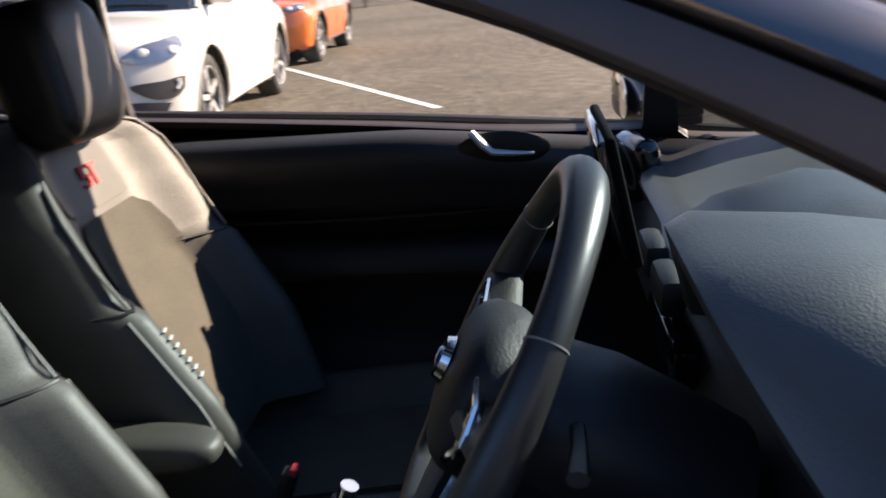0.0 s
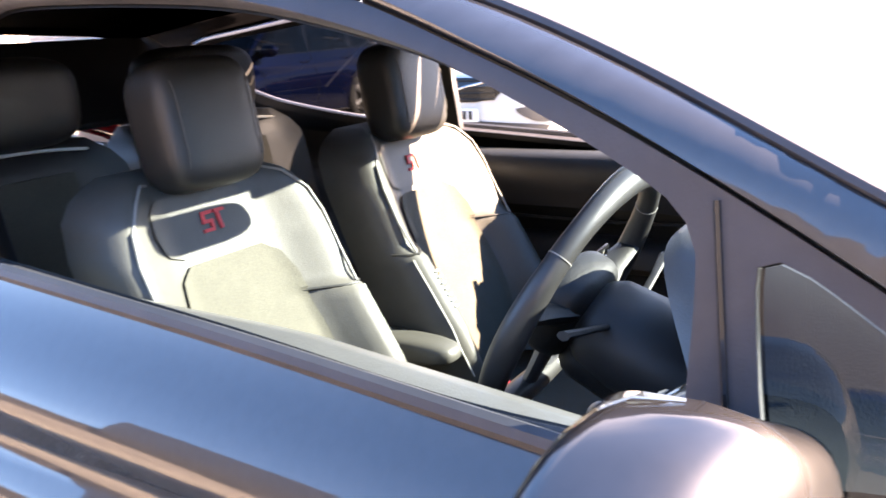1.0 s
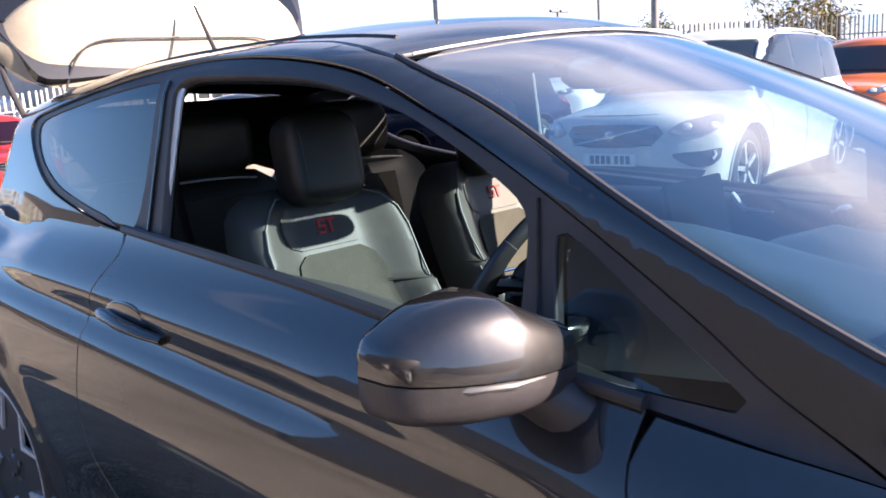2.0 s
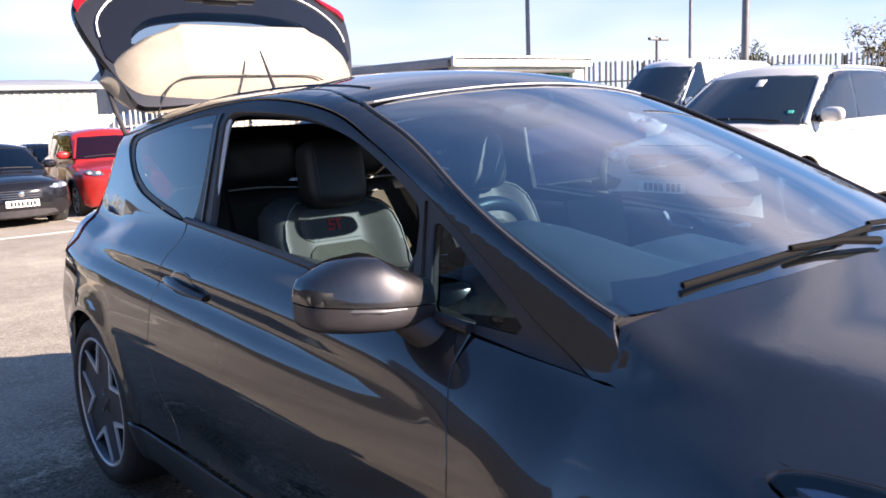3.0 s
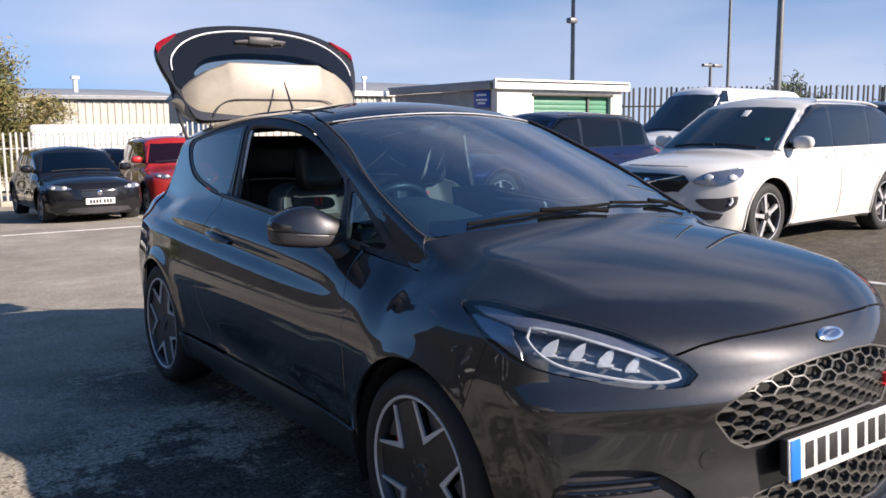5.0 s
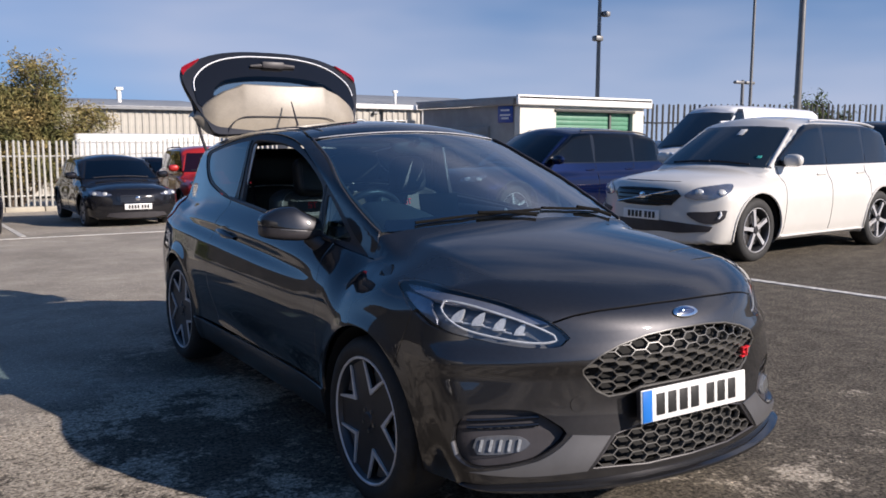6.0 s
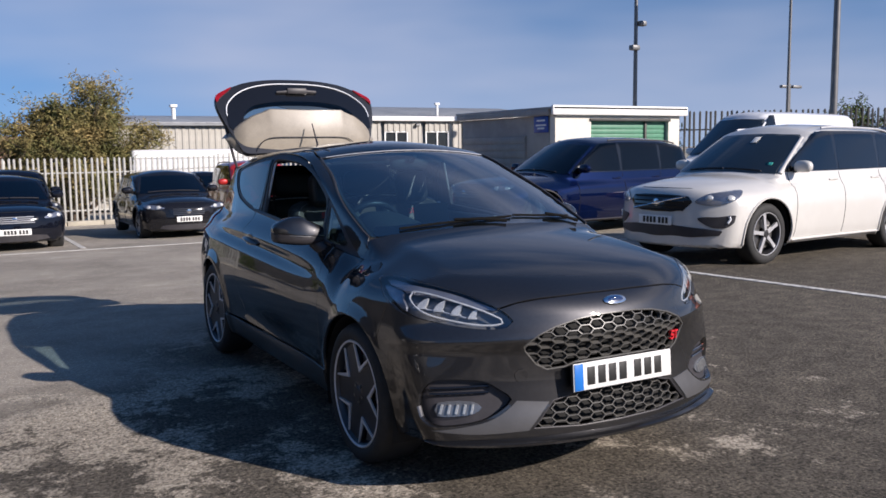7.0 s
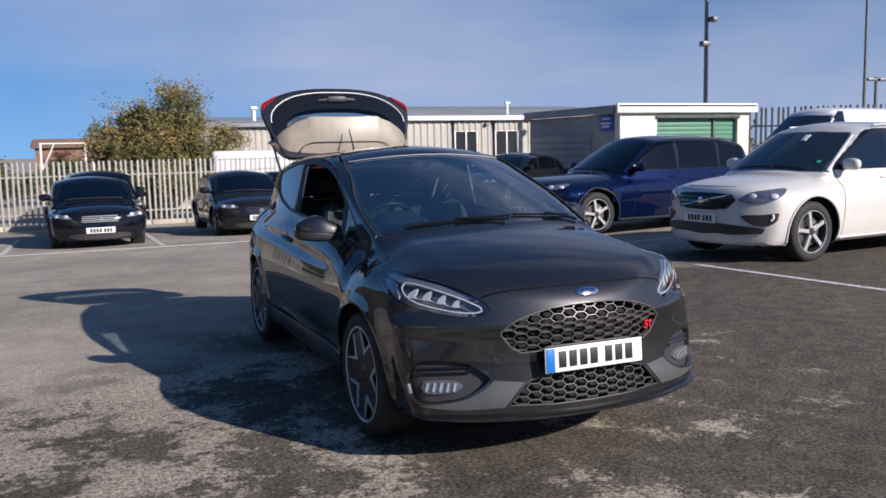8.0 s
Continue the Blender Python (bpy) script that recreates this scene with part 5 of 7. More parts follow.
# ---- the cabin ----
def front_seat(x0, name_label):
    def width(v):
        return float(np.interp(v, [0, 0.25, 0.55, 0.8, 0.9, 0.96, 1.0], [0.205, 0.235, 0.238, 0.236, 0.222, 0.19, 0.13]))

    def centre(z):
        return 0.15 + (z - 0.6) * 0.42

    def front(u, v, lift=0.0):
        z = 0.55 + 0.545 * v
        a = abs(u)
        up = min(max((v - 0.555) / 0.02, 0), 1)
        t = min(max((a - 0.48 + 0.14 * up) / (0.34 + 0.22 * up), 0), 1)
        deep = float(np.interp(v, [0, 0.3, 0.55, 0.58, 0.75, 0.9, 1.0], [0.105, 0.115, 0.088, 0.052, 0.050, 0.042, 0.030]))
        step = 0.012 * up * t
        y = centre(z) - (deep + step) * t * t * (3 - 2 * t) + 0.06 * max(0, (a - 0.86) / 0.14) ** 2
        belly = -0.02 * math.exp(-((v - 0.3) / 0.2) ** 2) * (1 - t)
        crown = 0.05 * max(0, (v - 0.93) / 0.07) ** 2
        return (x0 + u * width(v), y + belly + crown - lift, z + 0.3 * lift)

    rings = []
    for v in np.linspace(0, 1, 41):
        ring = [front(u, v) for u in np.linspace(-1, 1, 33)]
        z = 0.55 + 0.545 * v
        w = width(v)
        ring += [(x0 + u * w, centre(z) + 0.075 + 0.02 * math.cos(u * 1.5) * (1 - v), z) for u in np.linspace(0.97, -0.97, 13)]
        rings.append(ring)
    seat = part("front_seat", loft(rings), LEATHER, hatch, name_label, 60)

    def patch(name, u_of, v0, v1, material, lift, n=33, m=41, label=""):
        verts, faces = [], []
        vs = np.linspace(v0, v1, m)
        for v in vs:
            h = u_of((v - v0) / (v1 - v0))
            for u in np.linspace(-h, h, n):
                verts.append(front(u, v, lift))
        for j in range(m - 1):
            for i in range(n - 1):
                a = j * n + i
                faces.append((a, a + 1, a + n + 1, a + n))
        return part(name, (verts, faces), material, seat, label)

    patch("insert", lambda t: float(np.interp(t, [0, 0.25, 0.6, 0.85, 0.95, 1], [0.48, 0.56, 0.56, 0.53, 0.47, 0.34])), 0.03, 0.735, FABRIC, 0.006, label="grey suede centre panel")
    patch("upper_panel", lambda t: float(np.interp(t, [0, 0.12, 0.5, 0.9, 1], [0.36, 0.50, 0.60, 0.58, 0.50])), 0.755, 0.93, LEATHER, 0.004, label="leather panel below the headrest")
    for k in range(9):
        v = 0.10 + 0.055 * k
        part("quilt_line", tube([front(u, v + 0.01 * math.cos(u * 3), 0.004) for u in np.linspace(-0.42, 0.42, 9)], 0.0025, 5), FABRIC, seat)
    for s in (-1, 1):
        part("piping", tube([front(s * u, v, 0.002) for u, v in ((0.86, 0.57), (0.88, 0.68), (0.88, 0.80), (0.87, 0.88), (0.82, 0.945), (0.70, 0.978), (0.56, 0.972))], 0.0026, 6), PIPING, seat, "pale piping round the shoulder")
        part("bolster_seam", tube([front(s * u, 0.565, 0.001) for u in np.linspace(0.52, 0.98, 8)], 0.003, 5), LEATHER_DARK, seat)
        part("stitching", tube([front(s * 0.93, v, 0.0005) for v in np.linspace(0.12, 0.55, 12)], 0.0016, 4), THREAD, seat)
    lx = front(0.0, 0.838, 0.006)
    part("seat_logo", st_mark(Matrix.Translation(lx) @ pose(0, 0, 0, -22), 0.037, 0.004), LOGO_RED, seat, "small red stitched emblem")
    # the maker's word on the bolster, as plain bars
    for i in range(7):
        a, b = Vector(front(-0.835, 0.500 - 0.021 * i, 0.004)), Vector(front(-0.765, 0.500 - 0.021 * i, 0.004))
        part("tag_bar", tube([tuple(a), tuple(a.lerp(b, 0.5)), tuple(b)], 0.0036, 6, flat=0.4), THREAD, seat, "pale woven letter drawn as a bar")
    # headrest
    at = Matrix.Translation((x0 + 0.012, 0.340, 1.165)) @ pose(0, 0, 0, -10)
    head = part("headrest", ellipsoid((0.212, 0.115, 0.215), n=36, power=4.2, m=Matrix()), LEATHER_DARK, seat, "black leather headrest", 60)
    head.data.transform(at)
    for s in (-1, 1):
        part("headrest_seam", tube([tuple(at @ Vector((s * 0.080, -0.055 * (1 - abs(t) ** 6), 0.10 * t))) for t in np.linspace(-0.92, 0.92, 15)], 0.0012, 4), STITCH, head)
        part("headrest_post", tube([(x0 + 0.012 + s * 0.05, 0.352, 1.02), (x0 + 0.012 + s * 0.05, 0.345, 1.09)], 0.007, 8), CHROME, head)
    # cushion
    rings = []
    for t in np.linspace(0, 1, 17):
        y = 0.20 - 0.50 * t
        ring = []
        for u in np.linspace(-1, 1, 25):
            q = min(max((abs(u) - 0.55) / 0.35, 0), 1)
            z = 0.485 + 0.05 * t + 0.055 * q * q * (3 - 2 * q) - 0.03 * max(0, (abs(u) - 0.9) / 0.1) - 0.09 * max(0, (t - 0.85) / 0.15) ** 2
            ring.append((x0 + u * 0.245, y, z))
        ring += [(x0 + 0.22, y, 0.34), (x0, y, 0.33), (x0 - 0.22, y, 0.34)]
        rings.append(ring[::-1])
    cushion = part("seat_cushion", loft(rings), LEATHER, seat, "", 60)
    part("cushion_panel", loft([[(x0 + u * 0.125, 0.18 - 0.40 * t, 0.490 + 0.05 * t) for u in (-1, -0.5, 0, 0.5, 1)] + [(x0 + 0.12, 0.18 - 0.40 * t, 0.47), (x0 - 0.12, 0.18 - 0.40 * t, 0.47)] for t in np.linspace(0, 0.9, 8)]), FABRIC, cushion)
    part("seat_rail", block((0.36, 0.44, 0.10), (x0, 0.0, 0.31), 0.02), CABIN_PLASTIC, seat)
    # side shield on the outer face
    s = -1 if x0 < 0 else 1
    part("seat_side_shield", block((0.03, 0.30, 0.07), (x0 + s * 0.235, 0.02, 0.42), 0.014), CABIN_PLASTIC, seat)
    return seat


SEAT_X = 0.305
front_seat(-SEAT_X, "front sports seat, black leather, suede centre, pale piping")
front_seat(SEAT_X, "front sports seat, black leather, suede centre, pale piping")

# rear bench
for x0 in (-0.30, 0.30):
    rings = []
    for v in np.linspace(0, 1, 21):
        z = 0.48 + 0.62 * v
        y = 0.78 + 0.14 * v
        w = 0.285 * (1 - 0.25 * max(0, (v - 0.85) / 0.15) ** 2)
        ring = [(x0 + u * w, y - 0.035 * abs(u) ** 4 + 0.03 * max(0, (v - 0.9) / 0.1) ** 2, z) for u in np.linspace(-1, 1, 17)]
        ring += [(x0 + w, y + 0.10, z), (x0 - w, y + 0.10, z)]
        rings.append(ring)
    rear = part("rear_seat", loft(rings), LEATHER_DARK, hatch, "black rear seat", 60)
    part("rear_insert", loft([[(x0 + u * 0.16, 0.772 + 0.14 * v - 0.002 * (1 - u * u), 0.50 + 0.62 * v) for u in (-1, -0.5, 0, 0.5, 1)] + [(x0 + 0.15, 0.80 + 0.14 * v, 0.50 + 0.62 * v), (x0 - 0.15, 0.80 + 0.14 * v, 0.50 + 0.62 * v)] for v in np.linspace(0, 0.86, 10)]), FABRIC, rear)
    part("rear_headrest", ellipsoid((0.36, 0.13, 0.19), (x0 * 0.9, 0.935, 1.185), 28, 3.6), LEATHER_DARK, rear, "", 60)
    part("rear_piping", tube([(x0 + u * 0.25, 0.895 + 0.02 * u * u, 1.09 - 0.02 * u * u) for u in np.linspace(-1, 1, 13)], 0.0035, 5), THREAD, rear)
    part("rear_cushion", block((0.58, 0.48, 0.18), (x0, 0.62, 0.45), 0.06, 4), LEATHER_DARK, rear)

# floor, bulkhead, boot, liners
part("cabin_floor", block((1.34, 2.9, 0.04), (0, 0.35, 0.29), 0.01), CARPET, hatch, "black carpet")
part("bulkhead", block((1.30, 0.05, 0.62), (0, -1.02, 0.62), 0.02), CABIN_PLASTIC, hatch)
part("boot_floor", block((1.0, 0.72, 0.05), (0, 1.45, 0.62), 0.01), CARPET, hatch)
part("parcel_shelf", block((1.05, 0.42, 0.02), (0, 1.20, 1.205), 0.008, m=pose(0, 0, 0, 27)), CARPET, hatch, "black parcel shelf lifted with the tailgate")
lv, lf, ln = sheet(both([(a * 0.985, b) for a, b in roof_half]), H.from_top, H, step=0.07, rim=0.0, offset=-0.032)
geo_object("headliner", (lv, lf), HEADLINER, hatch, "charcoal headliner", normals=-np.array(ln))
for sign in (-1, 1):
    # door card: upper roll, recessed middle, armrest, pocket
    card = shrunk(DOOR, 0.02)
    card = np.array([p for p in card])
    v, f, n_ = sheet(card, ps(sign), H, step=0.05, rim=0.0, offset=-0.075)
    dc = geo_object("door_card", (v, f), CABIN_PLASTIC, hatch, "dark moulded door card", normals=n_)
    top = []
    for y in np.linspace(0.50, -0.74, 24):
        zb = float(np.interp(y, [-0.786, -0.673, -0.40, -0.079, 0.412, 0.545], [0.936, 0.948, 0.972, 0.999, 1.030, 1.038]))
        xo = abs(H.from_side(np.array([(y, zb - 0.012)]), sign)[0][0])
        prof = [(-0.030, 0.006), (-0.070, 0.010), (-0.108, -0.004), (-0.122, -0.04), (-0.092, -0.09), (-0.075, -0.13), (-0.034, -0.10)]
        sink = 0.032 * min(max((y + 0.15) / 0.5, 0.0), 1.0)
        ring = [(sign * (xo + dx), y, zb - 0.012 - sink + dz) for dx, dz in prof]
        top.append(ring if sign < 0 else ring[::-1])
    # Same trim both sides: the far one's shade is put into its colour.
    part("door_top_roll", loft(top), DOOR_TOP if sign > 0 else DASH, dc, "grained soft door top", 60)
    arm = []
    for y in np.linspace(0.30, -0.50, 17):
        e = min(1, (0.30 - y) / 0.08 + 0.3, (y + 0.50) / 0.10 + 0.3)
        arm.append([(sign * (0.74 - 0.075 * a * 1.0), y, 0.735 + b * e) for a, b in ((0, 0.03), (0.7, 0.035), (1.15, 0.015), (1.2, -0.03), (0.7, -0.055), (0, -0.06))][:: (1 if sign < 0 else -1)])
    part("door_armrest", loft(arm), CABIN_PLASTIC, dc, "", 60)
    part("door_crease", tube([(sign * 0.676, y, 0.84 - 0.03 * math.sin((y + 0.6) * 2.2)) for y in np.linspace(-0.6, 0.30, 20)], 0.006, 6), CABIN_PLASTIC, dc)
    if sign > 0:
        part("door_lever", tube([(sign * 0.592, -0.262, 0.992), (sign * 0.588, -0.282, 0.970), (sign * 0.586, -0.300, 0.955), (sign * 0.586, -0.335, 0.952), (sign * 0.588, -0.375, 0.950)], [0.009, 0.0105, 0.009, 0.007, 0.004], 8, flat=0.8), SILVER, dc, "bright door release lever")
        part("lever_dish", ellipsoid((0.016, 0.17, 0.065), (sign * 0.604, -0.32, 0.958), 20), CABIN_PLASTIC, dc)
    # inner trims: rear quarter, front pillar and belt
    q_out = line([(0.56, 1.00), (1.02, 1.06), (1.20, 1.14), (1.30, 0.95), (1.40, 0.62), (0.62, 0.62), (0.62, 0.80)], 0.06)
    v, f, n_ = sheet(q_out, ps(sign), H, step=0.07, rim=0.0, offset=-0.07)
    geo_object("quarter_trim", (v, f), CABIN_PLASTIC, hatch, "dark rear side trim", normals=n_)
    v, f, n_ = sheet(DLO, ps(sign), H, holes=[DOOR_WINDOW, QUARTER_GLASS, LITTLE_GLASS], step=0.06, rim=0.0, offset=-0.034)
    geo_object("window_inner_trim", (v, f), CABIN_PLASTIC, hatch, "dark inner window trim", normals=n_)
    pil = H.from_side(line(SCREEN_SIDE, 0.06, False), sign)
    part("front_pillar_trim", tube(pil - H.normal(pil) * 0.034 , 0.026, 8), HEADLINER, hatch)
    belt = [(sign * 0.600, 0.50, 1.30), (sign * 0.585, 0.48, 1.10), (sign * 0.56, 0.44, 0.80), (sign * 0.545, 0.40, 0.50)]
    part("seat_belt", tube(belt, 0.022, 8, flat=0.15), CABIN_PLASTIC, hatch, "black seat belt")

# dashboard: lofted across the car
def dash_ring(x):
    hood = math.exp(-((x + 0.325) / 0.185) ** 4)
    mid = math.exp(-((x - 0.0) / 0.16) ** 4)
    top = 0.935 + 0.145 * hood
    rise = math.exp(-((x - 0.04) / 0.17) ** 4) * (1 - hood)
    edge = min(max((abs(x) - 0.42) / 0.20, 0.0), 1.0)
    lip = -0.545 + 0.070 * hood + 0.02 * mid - 0.025 * edge * edge * (3 - 2 * edge)
    return [(x, -1.10, 0.975), (x, -0.95, 0.972 + 0.035 * hood), (x, -0.82, 0.958 + 0.075 * hood + 0.045 * rise), (x, -0.70, 0.946 + 0.112 * hood + 0.075 * rise), (x, min(-0.60, lip - 0.045), top - 0.006 + 0.06 * rise), (x, lip - 0.02, top), (x, lip, top - 0.012),
            (x, lip - 0.01, top - 0.030 - 0.01 * hood), (x, lip - 0.055 - 0.07 * hood, top - 0.045 - 0.07 * hood), (x, -0.56, 0.87), (x, -0.53, 0.80), (x, -0.56, 0.72), (x, -0.66, 0.62), (x, -0.95, 0.60)]


def dash_top(x):
    return dash_ring(x)[:8] + [(x, -0.66, 0.90), (x, -1.08, 0.93)]


def dash_low(x):
    r = dash_ring(x)[8:]
    return [(x, r[0][1] - 0.004, r[0][2])] + r[1:] + [(x, -0.95, 0.88), (x, -0.68, 0.91)]


dash = part("dashboard", loft([dash_top(x)[::-1] for x in np.linspace(-0.64, 0.64, 61)]), DASH, hatch, "grained dark dashboard with instrument hood", 50)
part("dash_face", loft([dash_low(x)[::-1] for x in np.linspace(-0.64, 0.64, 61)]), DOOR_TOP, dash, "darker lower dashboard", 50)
for s in (-1, 1):
    vent = part("side_vent", block((0.13, 0.05, 0.15), (s * 0.575, -0.565, 0.905), 0.022, 3, m=pose(0, 0, 0, -14, 0, s * 14)), GLOSS_BLACK, dash, "gloss black side vent surround")
    part("vent_ring", moved(lathe([(0.0, 0.040), (0.012, 0.046), (0.014, 0.040), (0.004, 0.034)], 24, "y"), Matrix.Translation((s * 0.575, -0.545, 0.925)) @ pose(0, 0, 0, -14, 0, s * 14)), SATIN_GREY, vent)
part("dash_trim", tube([(x, -0.562, 0.905) for x in np.linspace(-0.10, 0.60, 16)], 0.010, 8), SATIN_GREY, dash, "satin dash strip")
part("instrument_face", block((0.30, 0.01, 0.11), (-0.31, -0.555, 0.985), 0.02, m=pose(0, 0, 0, -20)), GLOSS_BLACK, dash, "dark instrument panel")
screen_box = part("touch_screen", block((0.215, 0.016, 0.135), (0.03, -0.455, 1.035), 0.007, 3, m=pose(0, 0, 0, -12, 0, 0)), GLOSS_BLACK, dash, "tablet-like touch screen")
part("screen_edge", block((0.224, 0.012, 0.144), (0.03, -0.463, 1.035), 0.005, 3, m=pose(0, 0, 0, -12, 0, 0)), MATT_BLACK, screen_box, "dark back shell")
part("centre_vents", join(*[block((0.085, 0.03, 0.045), (x, -0.515, 0.925), 0.01) for x in (-0.035, 0.085)]), CABIN_PLASTIC, dash)
part("heater_panel", block((0.21, 0.03, 0.06), (0.025, -0.53, 0.835), 0.01), GLOSS_BLACK, dash)
for x in (-0.05, 0.03, 0.10):
    part("heater_knob", moved(lathe([(0, 0.0), (0, 0.018), (0.02, 0.02)], 18, "y"), Matrix.Translation((x, -0.535, 0.835))), CABIN_PLASTIC, dash)

# steering wheel
wheel_at = Matrix.Translation((-0.305, -0.325, 0.955)) @ pose(0, 0, 0, 27)
R = 0.182


def rim_point(a, dy=0.0, r=R):
    x, z = r * math.cos(a), r * math.sin(a)
    z = max(z, -r * 0.86)
    return tuple(wheel_at @ Vector((x, dy, z)))


rim_pts = [rim_point(a) for a in np.linspace(0, 2 * math.pi, 72, endpoint=False)]
sw = part("steering_wheel", tube(rim_pts, [0.0165 + 0.002 * math.cos(4 * a) for a in np.linspace(0, 2 * math.pi, 72, endpoint=False)], 16, closed=True), WHEEL_LEATHER, hatch, "leather-rimmed steering wheel with flat bottom", 60)
for a in (0.62, 2.52, 3.75, 5.67):
    ring = [rim_point(a + da, 0) for da in (-0.004, 0.004)]
    part("rim_stitch", tube(ring, 0.0172 + 0.002 * math.cos(4 * a), 16), PIPING, sw)
boss = part("wheel_boss", moved(ellipsoid((0.17, 0.075, 0.13), (0, -0.002, -0.008), 30, 2.8), wheel_at), CABIN_PLASTIC, sw, "dark airbag boss", 60)
for s in (-1, 1):
    sp = [tuple(wheel_at @ Vector((s * x, y, z))) for x, y, z in ((0.06, -0.005, 0.0), (0.11, 0.0, 0.012), (0.172, 0.0, 0.03))]
    part("spoke", tube(sp, [0.032, 0.024, 0.018], 10, flat=0.5), CABIN_PLASTIC, sw)
    part("switch_pad", moved(block((0.05, 0.014, 0.035), (s * 0.105, 0.012, 0.004), 0.006), wheel_at), GLOSS_BLACK, sw)
    part("switch_trim", tube([tuple(wheel_at @ Vector((s * x, 0.018, z))) for x, z in ((0.075, 0.03), (0.125, 0.034), (0.14, 0.012), (0.10, -0.028))], 0.003, 6), CHROME, sw)
low = [tuple(wheel_at @ Vector((0, 0.0, z))) for z in (-0.05, -0.10, -0.152)]
part("spoke", tube(low, [0.03, 0.022, 0.018], 10, flat=0.5), SATIN_GREY, sw)
part("boss_ring", moved(lathe([(0.040, 0.0), (0.043, 0.018), (0.036, 0.021)], 24, "y"), wheel_at @ pose(0, 0, 0, 0)), CHROME, sw, "round badge ring")
part("boss_badge", moved(ellipsoid((0.032, 0.008, 0.014), (0, 0.043, 0), 18), wheel_at), BADGE_BLUE, sw)
part("steering_column", moved(block((0.13, 0.22, 0.12), (0, -0.13, -0.02), 0.035, 3, taper=(0.8, 1)), wheel_at), CABIN_PLASTIC, hatch, "steering column shroud")
part("column_cover", moved(loft([[(0.08 * k * math.cos(a), y, -0.005 + 0.062 * k * math.sin(a)) for a in np.linspace(0, 2 * math.pi, 20, endpoint=False)] for y, k in ((-0.03, 0.75), (-0.05, 0.95), (-0.10, 1.05), (-0.16, 1.0), (-0.22, 0.9))]), wheel_at), DOOR_TOP, hatch, "rounded cover behind the wheel", 60)
for s in (-1, 1):
    part("stalk", tube([tuple(wheel_at @ Vector((s * x, y, z))) for x, y, z in ((0.05, -0.07, 0.02), (0.12, -0.06, 0.035), (0.18, -0.05, 0.045))], [0.006, 0.006, 0.008], 8, flat=0.7), CABIN_PLASTIC, hatch, "column stalk")
part("gear_lever", join(tube([(0.0, -0.22, 0.46), (0.0, -0.24, 0.60)], [0.03, 0.012], 10), ellipsoid((0.05, 0.05, 0.065), (0, -0.243, 0.63), 18)), SILVER, hatch, "metal-topped gear lever with gaiter")
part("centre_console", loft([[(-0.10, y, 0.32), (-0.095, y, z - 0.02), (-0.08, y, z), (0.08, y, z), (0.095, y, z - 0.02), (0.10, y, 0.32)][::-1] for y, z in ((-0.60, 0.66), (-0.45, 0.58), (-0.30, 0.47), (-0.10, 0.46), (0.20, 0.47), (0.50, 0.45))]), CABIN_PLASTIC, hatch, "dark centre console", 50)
part("handbrake", join(tube([(-0.055, 0.02, 0.47), (-0.055, -0.06, 0.56), (-0.055, -0.125, 0.66)], [0.016, 0.016, 0.019], 10)), LEATHER_DARK, hatch, "handbrake lever")
part("handbrake_button", tube([(-0.055, -0.122, 0.655), (-0.055, -0.134, 0.685)], 0.012, 10), CHROME, hatch)
arm_r = part("centre_armrest", ellipsoid((0.085, 0.32, 0.050), (0.028, 0.215, 0.690), 28, 3.4), LEATHER, hatch, "padded armrest between the seats", 60)
part("armrest_post", block((0.08, 0.10, 0.22), (0.03, 0.30, 0.56), 0.02), CABIN_PLASTIC, arm_r)
part("belt_buckle", block((0.03, 0.024, 0.09), (0.085, 0.0, 0.575), 0.006, m=pose(0, 0, 0, 20)), CABIN_PLASTIC, hatch)
part("buckle_button", block((0.022, 0.012, 0.03), (0.085, -0.018, 0.61), 0.004, m=pose(0, 0, 0, 20)), PLASTIC_RED, hatch, "red belt buckle button")
part("belt_buckle", block((0.03, 0.024, 0.09), (-0.085, 0.03, 0.545), 0.006, m=pose(0, 0, 0, 20)), CABIN_PLASTIC, hatch)
part("buckle_button", block((0.022, 0.012, 0.03), (-0.085, 0.012, 0.58), 0.004, m=pose(0, 0, 0, 20)), PLASTIC_RED, hatch, "red belt buckle button")
mir = part("interior_mirror", ellipsoid((0.25, 0.035, 0.07), (-0.005, -0.26, 1.328), 28, 3.2), CABIN_PLASTIC, hatch, "rear-view mirror")
part("mirror_stem", tube([(0.0, -0.275, 1.34), (0, -0.33, 1.375)], 0.012, 8), CABIN_PLASTIC, mir)
part("mirror_face", ellipsoid((0.23, 0.006, 0.056), (-0.005, -0.242, 1.328), 24, 3.2), CHROME, mir)
for s in (-1, 1):
    part("sun_visor", block((0.36, 0.13, 0.018), (s * 0.30, -0.17, 1.375 - 0.02), 0.008, m=pose(0, 0, 0, 14)), HEADLINER, hatch)
